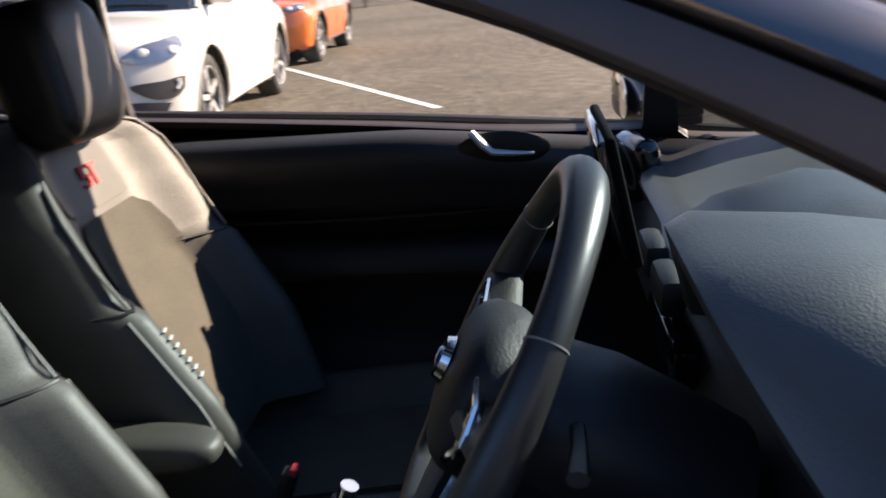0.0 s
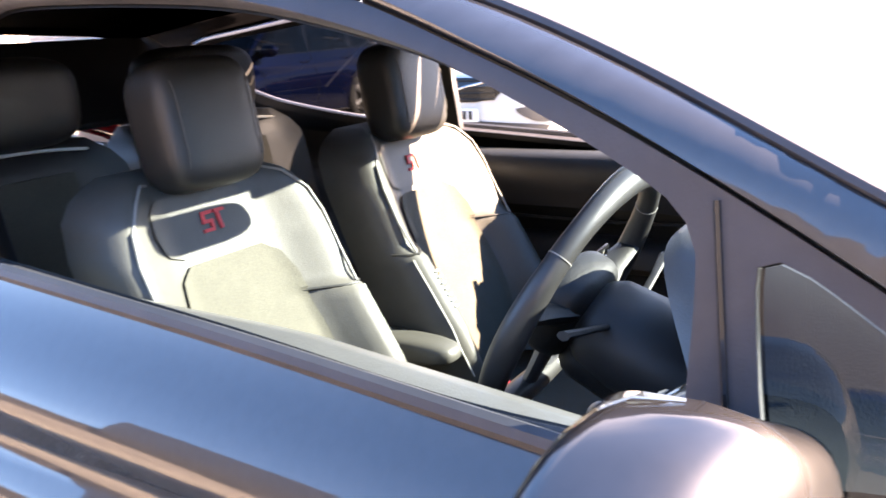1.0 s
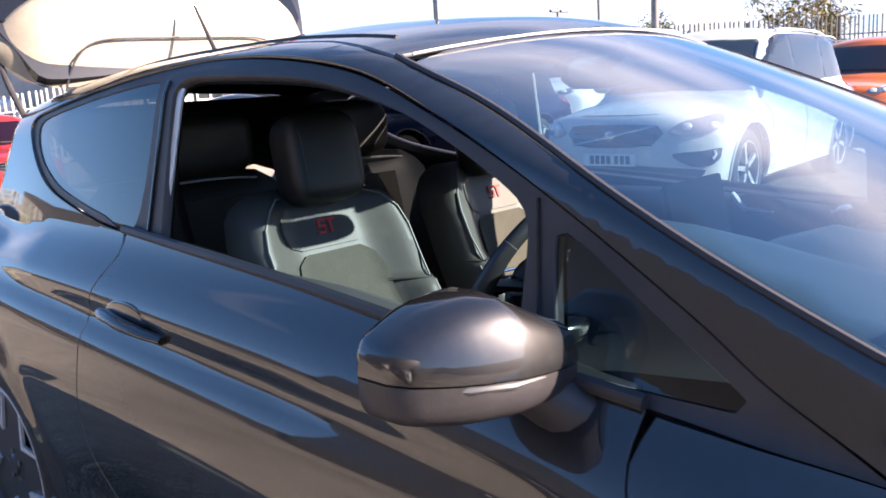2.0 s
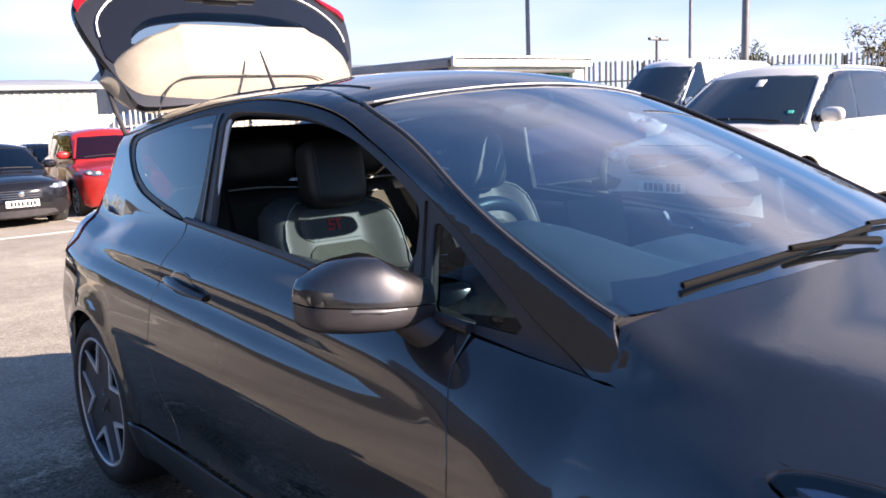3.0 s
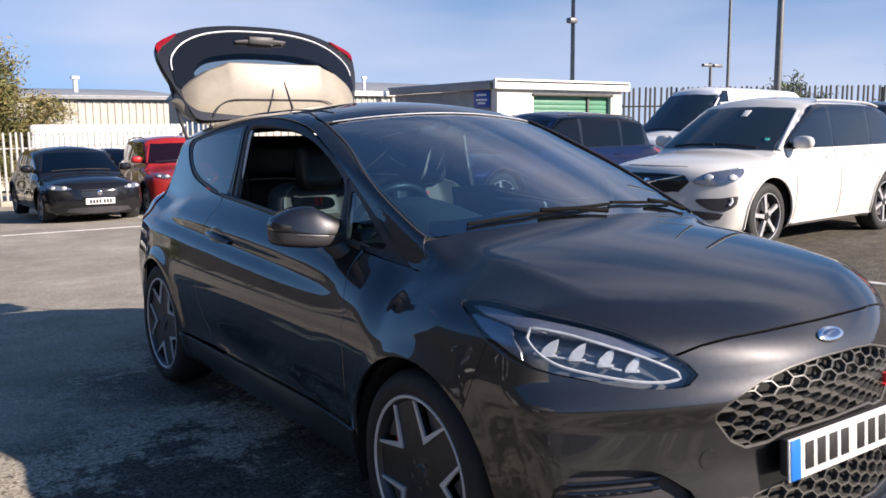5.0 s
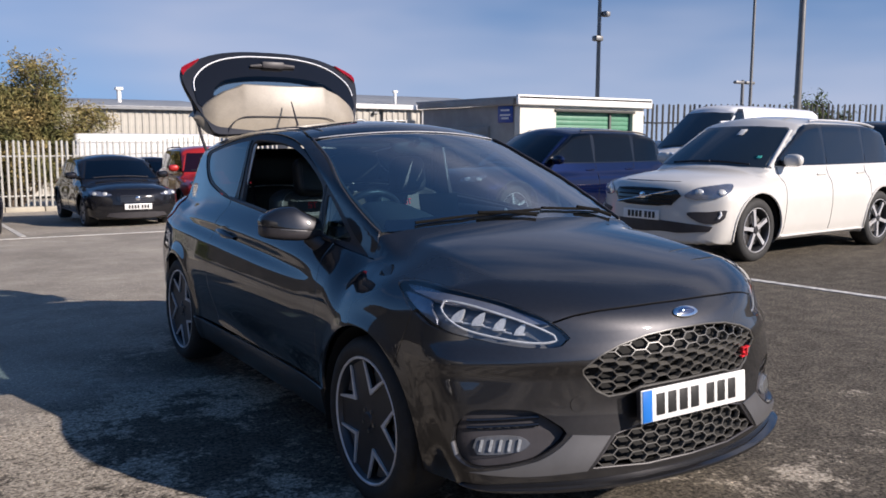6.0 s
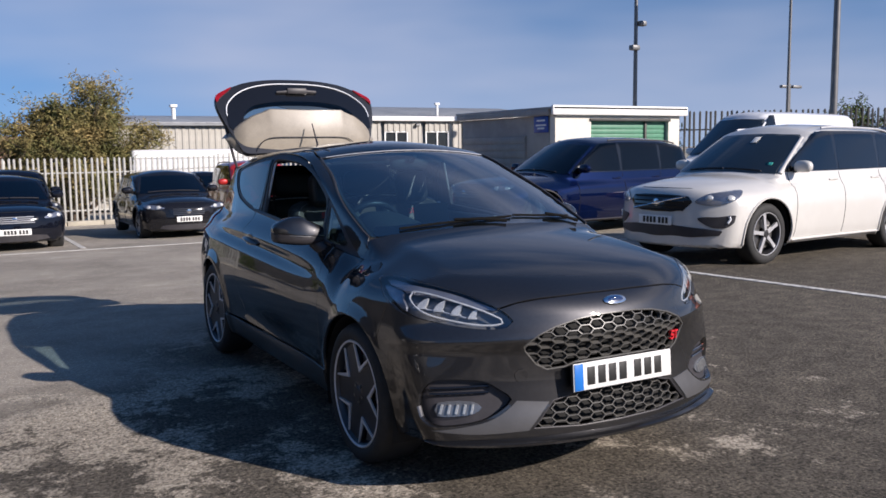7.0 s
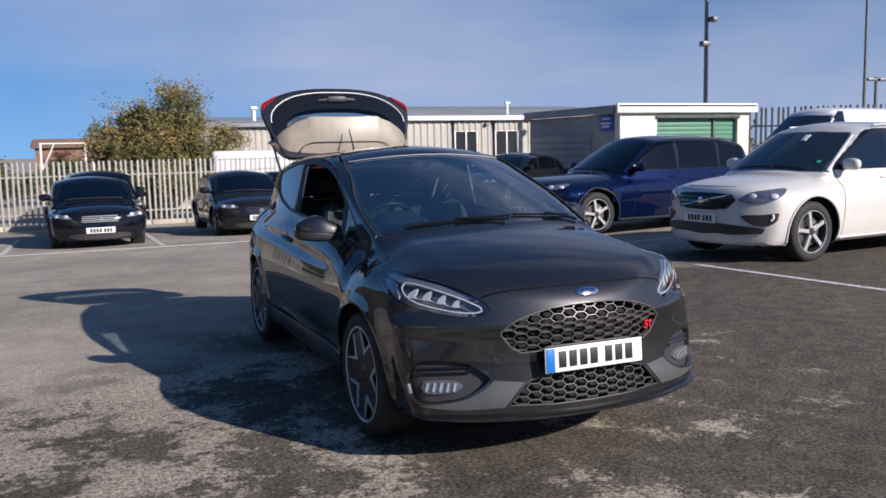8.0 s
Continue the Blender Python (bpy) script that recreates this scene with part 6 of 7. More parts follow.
# ---- the other vehicles ----
def shell_mesh(body, L, rows=60, cols=56, zc=0.62):
    """The whole outer skin, by rays from a spine with round ends, less the wheel arches."""
    y0, y1 = -L / 2 + 0.75, L / 2 - 0.75
    line_, n_end = [], rows // 4
    for i in range(n_end):
        line_.append((y0, -90 + 90 * i / n_end))
    for i in range(rows - 2 * n_end + 1):
        line_.append((y0 + (y1 - y0) * i / (rows - 2 * n_end), 0))
    for i in range(1, n_end + 1):
        line_.append((y1, 90 * i / n_end))
    o, d = [], []
    for y, a in line_:
        a = radians(max(-88.5, min(88.5, a)))
        for j in range(cols):
            p = 2 * math.pi * (j + 0.5) / cols
            o.append((0, y, zc))
            d.append((math.cos(a) * math.cos(p), math.sin(a), math.cos(a) * math.sin(p)))
    p = body.shoot(np.array(o), np.array(d), 3.0)
    n = body.normal(p)
    for a in body.axles:
        r = np.hypot(p[:, 1] - a, p[:, 2] - body.hub)
        near = (np.abs(p[:, 0]) > 0.5) & (r < body.arch) & (r > body.arch - 0.075)
        k = (body.arch / np.maximum(r, 1e-6))[near]
        p[near, 1] = a + (p[near, 1] - a) * k
        p[near, 2] = body.hub + (p[near, 2] - body.hub) * k
    faces = []
    for i in range(len(line_) - 1):
        for j in range(cols):
            q = (i * cols + j, i * cols + (j + 1) % cols, (i + 1) * cols + (j + 1) % cols, (i + 1) * cols + j)
            c = p[list(q)].mean(0)
            if abs(c[0]) > 0.5 and any(math.hypot(c[1] - a, c[2] - body.hub) < body.arch - 0.012 for a in body.axles):
                continue
            faces.append(q)
    faces.append(tuple(range(cols - 1, -1, -1)))
    faces.append(tuple((len(line_) - 1) * cols + j for j in range(cols)))
    q0 = faces[len(faces) // 2]
    if np.dot(np.cross(p[q0[1]] - p[q0[0]], p[q0[2]] - p[q0[0]]), n[q0[0]]) < 0:
        faces = [tuple(reversed(q)) for q in faces]
    return p, faces, n


def make_car(name, label, paint, at, turn, L, W, H, hz, belt, ws, ws_top, roof_end, wb, over, wr=0.33, rim=SILVER, spokes=5, tail_steep=2.2, group="parked cars", glass_mat=None,
             lamp=None, grille=None, intake=None, plate_z=0.45, pillars=None, rails=False, rows=60, plate=True, glazed=None, roof_drop=0.10, cols=56, lamp_mat=None, bar_mat=None, trim=None):
    """A parked vehicle. Lengths in metres; W is half its width; ws, ws_top and roof_end are places along it."""
    glass_mat = glass_mat or CAR_GLASS
    ya, yb = -L / 2 + over, -L / 2 + over + wb
    b = belt
    body = Body(
        width=[(-L / 2 - 0.1, 0.87 * W), (-L / 2 + 0.35, 0.95 * W), (ya, W), (0, 0.985 * W), (yb, W), (L / 2 - 0.3, 0.95 * W), (L / 2 + 0.1, 0.86 * W)],
        tuck=[(0.1, -0.11), (0.25, -0.05), (0.42, -0.012), (0.62 * b, 0.0), (0.80 * b, -0.018), (0.92 * b, -0.05), (b, -0.10), (b + 0.12, -0.22), (b + 0.4, -0.5)],
        bonnet=[(-L / 2 - 0.2, hz - 0.45), (-L / 2 + 0.02, hz - 0.25), (-L / 2 + 0.16, hz - 0.14), (-L / 2 + 0.5, hz - 0.06), (ws, hz), (ws + 0.5, b + 0.03), (L / 2, b + 0.05)],
        crown=(0.10, 0.18), nose=[(0.0, -L / 2 + 0.10), (0.22, -L / 2 + 0.02), (0.45, -L / 2), (hz - 0.30, -L / 2 + 0.02), (hz - 0.12, -L / 2 + 0.08), (hz + 0.2, -L / 2 + 0.3)], nose_bow=(0.46, 2.4),
        tail=[(0.1, L / 2 - 0.07), (0.45, L / 2), (0.8, L / 2 - 0.03), (b, L / 2 - 0.10), (b + 0.3, L / 2 - 0.25)], tail_bow=(0.28, 2.6),
        cabin=[(-L / 2, W - 0.20), (ws, W - 0.15), (0, W - 0.10 - 0.0), (roof_end - 0.3, W - 0.12), (L / 2, W - 0.22)], lean=0.24,
        roof=[(ws - 0.2, hz), (ws_top, H - 0.035), (ws_top + 0.5, H), (roof_end - 0.5, H - 0.02), (roof_end, H - roof_drop), (L / 2 + 0.2, H - roof_drop - 0.25)],
        screen=(hz, (H - 0.05 - hz) / (ws_top - ws), ws, 0.24, 0.05), back=(H - roof_drop - 0.02, tail_steep, roof_end + 0.04, -0.10), axles=(ya, yb), hub=wr, arch=wr * 1.19, cabin_floor=hz - 0.15, sole=0.22)
    car = thing(name, label, "car", group, m=Matrix.Translation(at) @ pose(0, 0, 0, 0, 0, turn))
    p, f, n = shell_mesh(body, L, rows, cols)
    shell = geo_object("body", (p, f), paint, car, normals=n)
    slope = (H - 0.05 - hz) / (ws_top - ws)

    def top_z(y):
        a = b + 0.03 + (y - (ws + 0.26)) * slope * 1.02
        r = b + 0.06 - (y - (L / 2 - 0.30)) * tail_steep * 0.85
        return max(min(a, r, H - 0.12 - 0.05 * max(0, (y - ws_top - 0.8)) ** 2 * 0.6), b + 0.02)

    def band(y0, y1, low=0.03, cut=0.0):
        ys = np.linspace(y0, y1, 14)
        lo = [(y, b + low + 0.03 * max(0, y) / L) for y in ys]
        hi = [(y, max(top_z(y) - cut, b + low + 0.006)) for y in ys[::-1]]
        return np.array(lo + hi)

    pillars = pillars or [ws + 0.36, 0.12, 1.08, roof_end + 0.02]
    rear_seam = pillars[2] if len(pillars) > 2 else pillars[1] + 1.0
    for sign in (-1, 1):
        proj = lambda q, s=sign: body.from_side(q, s)
        surround = panel("window_surround", body, band(ws + 0.28, glazed or L / 2 - 0.36, 0.015, -0.015), proj, GLOSS_BLACK, car, offset=0.005, rim=0.006, step=0.05)
        for y0, y1 in zip(pillars, pillars[1:]):
            panel("side_window", body, band(y0 + 0.025, y1 - 0.025), proj, glass_mat, surround, "dark side glass", offset=0.010, rim=0.0, step=0.05)
        for y in (ws + 0.30, pillars[1]):
            seam = body.from_side(np.array([(y + 0.03 * math.sin(t * 3), 0.30 + (b - 0.30) * t) for t in np.linspace(0, 1, 14)]), sign)
            part("door_seam", tube(seam, 0.004, 5), DARK, shell)
        seam = body.from_side(np.array([(rear_seam - 0.02 + (0.10 * (0.5 - t) if t < 0.5 else 0), 0.34 + (b - 0.34) * t) for t in np.linspace(0, 1, 14)]), sign)
        part("door_seam", tube(seam, 0.004, 5), DARK, shell)
        for y in (pillars[1] - 0.14, rear_seam - 0.16):
            hp = body.from_side(np.array([(y - 0.09, b - 0.10), (y, b - 0.098), (y + 0.09, b - 0.095)]), sign)
            part("door_handle", tube(hp + body.normal(hp) * np.array([[0.008], [0.022], [0.008]]), 0.013, 8), paint, shell)
        m0 = body.from_side(np.array([(ws + 0.45, b + 0.04)]), sign)[0]
        mm = part("door_mirror", ellipsoid((0.235, 0.13, 0.15), (m0[0] + sign * 0.14, m0[1] - 0.02, m0[2] + 0.04), 22, 2.6), paint, car, "door mirror", 60)
        part("mirror_foot", tube([tuple(m0), (m0[0] + sign * 0.08, m0[1], m0[2] + 0.0)], [0.04, 0.03], 8), BLACK_TRIM, mm)
        sill = body.from_side(np.array([(y, 0.265) for y in np.linspace(ya + wr * 1.25, yb - wr * 1.25, 12)]), sign)
        part("sill_strip", tube(sill, 0.028, 8, flat=0.5), trim or BLACK_TRIM, shell)
        for a, turn_ in ((ya, 10), (yb, 40)):
            wheel(car, sign * (W - 0.045), a, sign, wr, wr * 0.70, 0.23, spokes, "five", rim, DARK_ALLOY, turn=turn_)
            ring = body.from_side(np.array(arc(a, wr, wr * 1.19, -14, 194, 24)), sign)
            part("arch_lip", tube(ring, 0.014, 6), trim or BLACK_TRIM, shell)
            g = [[(sign * x, a + wr * 1.2 * math.cos(t), wr + wr * 1.2 * math.sin(t)) for x in (0.45, W - 0.05)] for t in np.linspace(-0.2, math.pi + 0.2, 18)]
            v = [q for r in g for q in r]
            fc = [(2 * i, 2 * i + 1, 2 * i + 3, 2 * i + 2) for i in range(17)]
            cap = [(sign * 0.46, a, wr)] + [r[0] for r in g]
            part("wheel_arch_liner", join((v, fc), (cap, [(0, i + 1, i + 2) for i in range(17)])), DARK, shell)
        proj_n = lambda q, s=sign: body.from_nose(q, s)
        lo = line([q for q in (lamp or [(34, hz - 0.235), (44, hz - 0.245), (56, hz - 0.20), (60, hz - 0.155), (50, hz - 0.16), (38, hz - 0.185)])], 2.0)
        unit = panel("headlamp", body, lo, proj_n, lamp_mat or LAMP_BLADE, car, "clear headlamp", offset=0.008, rim=0.0, step=0.03, aspect=NOSE_ASPECT)
        mid = lo.mean(0)
        for k in (-0.45, 0.35):
            c = body.from_nose(np.array([mid + np.array([k * (lo[:, 0].max() - lo[:, 0].min()) * 0.5, 0])]), sign)
            nn = Vector(body.normal(c)[0])
            part("reflector", moved(ellipsoid((0.095, 0.075, 0.03), n=16), Matrix.Translation(tuple(c[0] + np.array(nn) * 0.004)) @ nn.to_track_quat("Z", "Y").to_matrix().to_4x4()), REFLECTOR, unit)
        panel("lamp_cover", body, lo, proj_n, CLEAR_LENS, unit, offset=0.016, rim=0.012, step=0.03, aspect=NOSE_ASPECT)
        tl = line([(L / 2 - 0.42, b - 0.06), (L / 2 - 0.16, b - 0.02), (L / 2 - 0.12, b - 0.20), (L / 2 - 0.30, b - 0.17)], 0.05)
        panel("tail_lamp", body, tl, proj, RED_LENS, car, "red tail lamp", offset=0.006, rim=0.008, step=0.05)
        if rails:
            rr = body.from_top(np.array([(sign * (W - 0.30), y) for y in np.linspace(ws_top + 0.25, roof_end - 0.15, 16)]))
            part("roof_rail", tube(rr + np.array([0, 0, 0.03]), 0.014, 8), rails if not isinstance(rails, bool) else SILVER, car, "roof rail")
    wh, wt = W * 0.80, W * 0.64
    out = both([(0, ws_top - 0.15), (-wt * 0.6, ws_top - 0.125), (-wt * 0.94, ws_top - 0.07), (-wt, ws_top - 0.10), (-wh * 0.95, ws + 0.26), (-wh, ws + 0.17), (-wh * 0.6, ws + 0.07), (0, ws + 0.03)])
    panel("windscreen", body, out, body.from_top, glass_mat, car, "dark windscreen", offset=0.008, rim=0.0, step=0.05)
    for sign in (-1, 1):
        post = body.from_top(np.array([(sign * (wh + (wt - wh) * t) * 1.02, ws + 0.20 + (ws_top - 0.10 - ws - 0.20) * t) for t in np.linspace(0.0, 1.0, 16)]))
        part("screen_pillar", tube(post - body.normal(post) * 0.016, 0.030, 10), paint, shell)
    ng = lambda q: body.from_nose(np.stack([-q[:, 0], q[:, 1]], -1), -1)
    go = both(grille or [(0, hz - 0.20), (-16, hz - 0.21), (-26, hz - 0.235), (-24, hz - 0.31), (-16, hz - 0.36), (0, hz - 0.37)])
    gr = panel("grille", body, go, ng, GLOSS_BLACK, car, "black grille", offset=0.012, rim=0.03, step=0.04, aspect=NOSE_ASPECT)
    g2 = [ng(np.array([(a, z) for a in np.linspace(go[:, 0].min() * 0.8, -go[:, 0].min() * 0.8, 16)])) for z in np.linspace(go[:, 1].min() + 0.025, go[:, 1].max() - 0.025, 4)]
    for bar in g2:
        part("grille_bar", tube(bar + body.normal(bar) * 0.014, 0.005 if bar_mat is None else 0.009, 5), bar_mat or SATIN_GREY, gr)
    io = both(intake or [(0, 0.36), (-20, 0.36), (-34, 0.345), (-38, 0.28), (-20, 0.25), (0, 0.25)])
    panel("lower_intake", body, io, ng, BLACK_TRIM, car, "black lower intake", offset=0.014, rim=0.03, step=0.05, aspect=NOSE_ASPECT)
    c = ng(np.array([(0.0, go[:, 1].mean())]))[0]
    part("nose_badge", ellipsoid((0.10, 0.02, 0.10), (0, c[1] - 0.012, c[2]), 20), CHROME, gr)
    if plate:
        c = ng(np.array([(0.0, plate_z)]))[0]
        plate_bars(car, (0, c[1] - 0.014, plate_z), 0.52, 0.111, blue=False)
    bl = ng(np.array([(a, hz - 0.145) for a in np.linspace(-28, 28, 24)]))
    part("bonnet_seam", tube(bl, 0.004, 5), DARK, shell)
    for x0, x1 in ((-0.55, 0.02), (0.04, 0.55)):
        w_ = body.from_top(np.array([(x, ws + 0.08 + 0.14 * (x / W) ** 2) for x in np.linspace(x0, x1, 8)]))
        part("wiper", tube(w_ + np.array([0, 0, 0.018]), 0.008, 5), BLACK_TRIM, car)
    for sign in (-1, 1):
        part("cabin_seat", block((0.46, 0.16, 0.62), (sign * 0.36, 0.10, b - 0.10), 0.06, 3), CABIN_PLASTIC, car)
    part("underside", block((W * 1.5, L * 0.9, 0.1), (0, 0, 0.26), 0.03), DARK, car)
    return car, body


def on_ground(x, y):
    return (x, y, float(ground_z(x, y)))


suv_lamp = [(32, 0.765), (39, 0.725), (52, 0.745), (61, 0.815), (66, 0.885), (54, 0.880), (40, 0.845)]
suv, sb = make_car("white_suv", "white family SUV with black grille and alloy wheels", WHITE_PAINT, on_ground(7.38, 3.22), -86, 4.64, 0.945, 1.69, 1.06, 1.07, -1.20, -0.26, 1.72, 2.774, 0.92, 0.365,
                   lamp=suv_lamp, grille=[(0, 0.835), (-14, 0.833), (-27, 0.822), (-30, 0.76), (-24, 0.665), (-14, 0.640), (0, 0.637)],
                   intake=[(0, 0.49), (-14, 0.485), (-26, 0.47), (-40, 0.45), (-50, 0.43), (-48, 0.375), (-30, 0.35), (0, 0.345)], plate_z=0.535, rails=SILVER, rows=110, cols=96, lamp_mat=LAMP_BLADE, bar_mat=DARK, trim=WHITE_PAINT)
sn = lambda q: sb.from_nose(np.stack([-q[:, 0], q[:, 1]], -1), -1)
bar = sn(np.array([(a, 0.737 + 0.0032 * a) for a in np.linspace(-25, 25, 12)]))
part("grille_slash", tube(bar + sb.normal(bar) * 0.014, 0.010, 6), CHROME, suv, "slanted chrome bar across the grille")
for s in (-1, 1):
    fo = line([(34, 0.575), (48, 0.595), (58, 0.612), (57, 0.535), (52, 0.468), (42, 0.475)], 2.0)
    fog = panel("fog_surround", sb, fo, lambda q, s=s: sb.from_nose(q, s), BLACK_TRIM, suv, "black fog lamp surround", offset=0.012, rim=0.02, step=0.04, aspect=NOSE_ASPECT)
    fl = sb.from_nose(np.array([(54, 0.60), (54.5, 0.565), (53, 0.525)]), s)
    part("running_light", tube(fl + sb.normal(fl) * 0.010, 0.014, 6), WHITE_GUIDE_GLINT, fog)
tagp = sb.from_top(np.array([(0.08, -0.55)]))
tagn = Vector(sb.normal(tagp)[0])
part("windscreen_card", moved(block((0.085, 0.14, 0.004), bevel=0.001), Matrix.Translation(tuple(tagp[0] + np.array(tagn) * 0.013)) @ tagn.to_track_quat("Z", "Y").to_matrix().to_4x4()), PAPER, suv, "white card at the windscreen")
tagp = sb.from_top(np.array([(0.55, -0.93)]))[0]
part("windscreen_sticker", block((0.12, 0.004, 0.05), (0.55, tagp[1], tagp[2] + 0.006), 0.001, m=pose(0, 0, 0, -55)), TEAL, suv, "teal sticker")

make_car("blue_suv", "dark blue SUV with black roof and bright window line", BLUE_PAINT, on_ground(7.60, 7.72), -87, 5.1, 0.96, 1.67, 1.04, 1.05, -1.15, -0.20, 1.85, 2.98, 0.95, 0.37, rails=BLACK_TRIM,
         glass_mat=glass("lighter car glass", (0.24, 0.27, 0.28)), pillars=[-0.72, 0.22, 1.20, 1.86])
make_car("black_hatchback", "black compact hatchback, chrome grille badge, facing the yard", BLACK_PAINT, on_ground(-1.42, 14.7), 1, 4.42, 0.90, 1.40, 0.92, 0.93, -0.95, -0.15, 1.45, 2.73, 0.87, 0.325, tail_steep=1.4, plate_z=0.42, bar_mat=SILVER,
         lamp=[(33, 0.655), (42, 0.645), (56, 0.69), (62, 0.735), (52, 0.735), (40, 0.705)], grille=[(0, 0.705), (-16, 0.70), (-27, 0.685), (-25, 0.615), (-14, 0.565), (0, 0.56)])
make_car("black_suv", "black SUV parked behind the black hatchback", BLACK_PAINT, on_ground(-1.05, 19.15), 3, 4.2, 0.92, 1.60, 0.98, 1.02, -1.1, -0.3, 1.8, 2.7, 0.9, 0.36, rails=True, rows=44)
make_car("grey_hatchback", "dark grey family hatchback with honeycomb grille, facing the yard", GUNMETAL, on_ground(1.95, 15.7), 0, 4.38, 0.912, 1.45, 0.95, 0.95, -0.98, -0.18, 1.50, 2.70, 0.88, 0.325, tail_steep=1.5, plate_z=0.47,
         lamp=[(31, 0.70), (42, 0.675), (55, 0.70), (62, 0.755), (52, 0.765), (40, 0.745)], grille=[(0, 0.70), (-16, 0.695), (-26, 0.66), (-24, 0.59), (-15, 0.545), (0, 0.54)])
make_car("red_suv", "small bright red SUV with dark roof", RED_PAINT, on_ground(4.15, 16.1), -4, 4.10, 0.885, 1.65, 1.05, 1.08, -1.05, -0.40, 1.55, 2.52, 0.82, 0.335, tail_steep=4.0, plate_z=0.50, rails=BLACK_TRIM)
make_car("dark_hatchback", "dark hatchback in the back row by the fence", BLACK_PAINT, on_ground(4.0, 20.25), 0, 3.8, 0.84, 1.46, 0.92, 0.95, -0.9, -0.15, 1.45, 2.5, 0.82, 0.31, tail_steep=1.8, rows=44)
make_car("orange_suv", "bright orange compact SUV", ORANGE_PAINT, on_ground(13.5, 3.6), -88, 4.2, 0.89, 1.60, 1.02, 1.04, -1.05, -0.35, 1.55, 2.6, 0.82, 0.34, tail_steep=2.5, plate_z=0.5, rails=BLACK_TRIM, rows=52)
make_car("dark_estate", "dark estate car with roof rails", GUNMETAL, on_ground(13.9, 5.6), -88, 4.8, 0.93, 1.78, 1.05, 1.08, -1.15, -0.35, 2.0, 2.8, 0.9, 0.36, tail_steep=4.0, rails=True, rows=44)
make_car("white_van", "white high-roof panel van", VAN_WHITE, on_ground(13.95, 9.0), -86, 5.6, 0.98, 2.20, 1.22, 1.25, -1.85, -0.75, 2.55, 3.4, 0.95, 0.35, tail_steep=9.0, pillars=[-1.45, -0.55], glazed=-0.5, rows=60, roof_drop=0.04)
make_car("dark_pickup", "dark grey car beside the white store", GUNMETAL, on_ground(8.7, 14.6), -60, 4.5, 0.90, 1.40, 0.95, 0.95, -0.98, -0.1, 1.3, 2.7, 0.88, 0.33, tail_steep=1.0, rows=44)
# the row across the yard, seen mirrored in paint and glass
for yc, label, paint in ((-6.2, "dark grey hatchback parked across the yard", GUNMETAL), (-3.5, "white hatchback parked across the yard", WHITE_PAINT), (-0.8, "dark blue hatchback parked across the yard", BLUE_PAINT),
                         (1.9, "white hatchback parked across the yard", WHITE_PAINT), (4.6, "dark grey hatchback parked across the yard", GUNMETAL)):
    make_car("parked_hatchback", label, paint, on_ground(-9.4, yc), 90, 4.2, 0.88, 1.47, 0.94, 0.95, -0.95, -0.18, 1.45, 2.6, 0.85, 0.32, tail_steep=1.7, rows=40, cols=44)
# ---- buildings, fences, posts and planting round the yard ----
CLADDING = mat("cream metal cladding", (0.47, 0.445, 0.39), 0.55, vary=0.14, scale=1.2, fine=0.03, random_tint=0.04)
DARK_CLADDING = mat("dark grey cladding", (0.050, 0.052, 0.055), 0.5, vary=0.15, scale=1.0, fine=0.03)
CLADDING_GREY = mat("grey roller shutter", (0.33, 0.32, 0.30), 0.55, vary=0.15, scale=2.0, random_tint=0.03)
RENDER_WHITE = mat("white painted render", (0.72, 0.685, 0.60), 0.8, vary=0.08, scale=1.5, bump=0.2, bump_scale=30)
# On the store's west side this grey carries the shade of white render.
RENDER_GREY = mat("darker grey render", (0.42, 0.40, 0.37), 0.85, vary=0.2, scale=1.0, bump=0.2, bump_scale=30)
# Added out of view to block low sky and darken the car's flank.
tagged(geo_object("wall_west", block((0.3, 27, 6.4), (-13.2, 1.0, 2.7), 0.02), DARK_CLADDING), "unseen dark grey clad wall added to darken reflections", "wall", kind="structure")
FASCIA = mat("white fascia", (0.82, 0.81, 0.78), 0.5, vary=0.08, scale=2.0)
ROOF_SHEET = mat("grey roof sheet", (0.30, 0.31, 0.32), 0.5, vary=0.15, scale=1.0, random_tint=0.05)
GREEN_DOOR = mat("green roller door", (0.085, 0.25, 0.155), 0.5, vary=0.15, scale=3.0, random_tint=0.05)
GALVANISED = mat("galvanised steel", (0.55, 0.54, 0.50), 0.5, 0.35, vary=0.18, scale=6.0, random_tint=0.10)
DARK_STEEL = mat("dark fence steel", (0.07, 0.07, 0.065), 0.6, 0.2, vary=0.2, scale=6.0, random_tint=0.1)
POST_STEEL = mat("grey post steel", (0.18, 0.18, 0.18), 0.5, 0.5, vary=0.15, scale=4.0)
KERB = mat("concrete kerb", (0.46, 0.42, 0.34), 0.85, vary=0.2, scale=3.0, bump=0.3, bump_scale=40)
WINDOW_DARK = mat("dark window", (0.03, 0.035, 0.04), 0.1, coat=0.5)
SIGN_BLUE = mat("blue sign", (0.02, 0.07, 0.35), 0.45, vary=0.1, scale=8)
BRICK_FAR = mat("far brown brick", (0.24, 0.15, 0.10), 0.85, vary=0.25, scale=3.0)
RENDER_DULL = mat("dull grey brick", (0.075, 0.072, 0.072), 0.9, vary=0.4, scale=0.8, fine=0.1, bump=0.2, bump_scale=20)
BARK = mat("bark", (0.12, 0.09, 0.065), 0.9, vary=0.3, scale=12, bump=0.4, bump_scale=40)


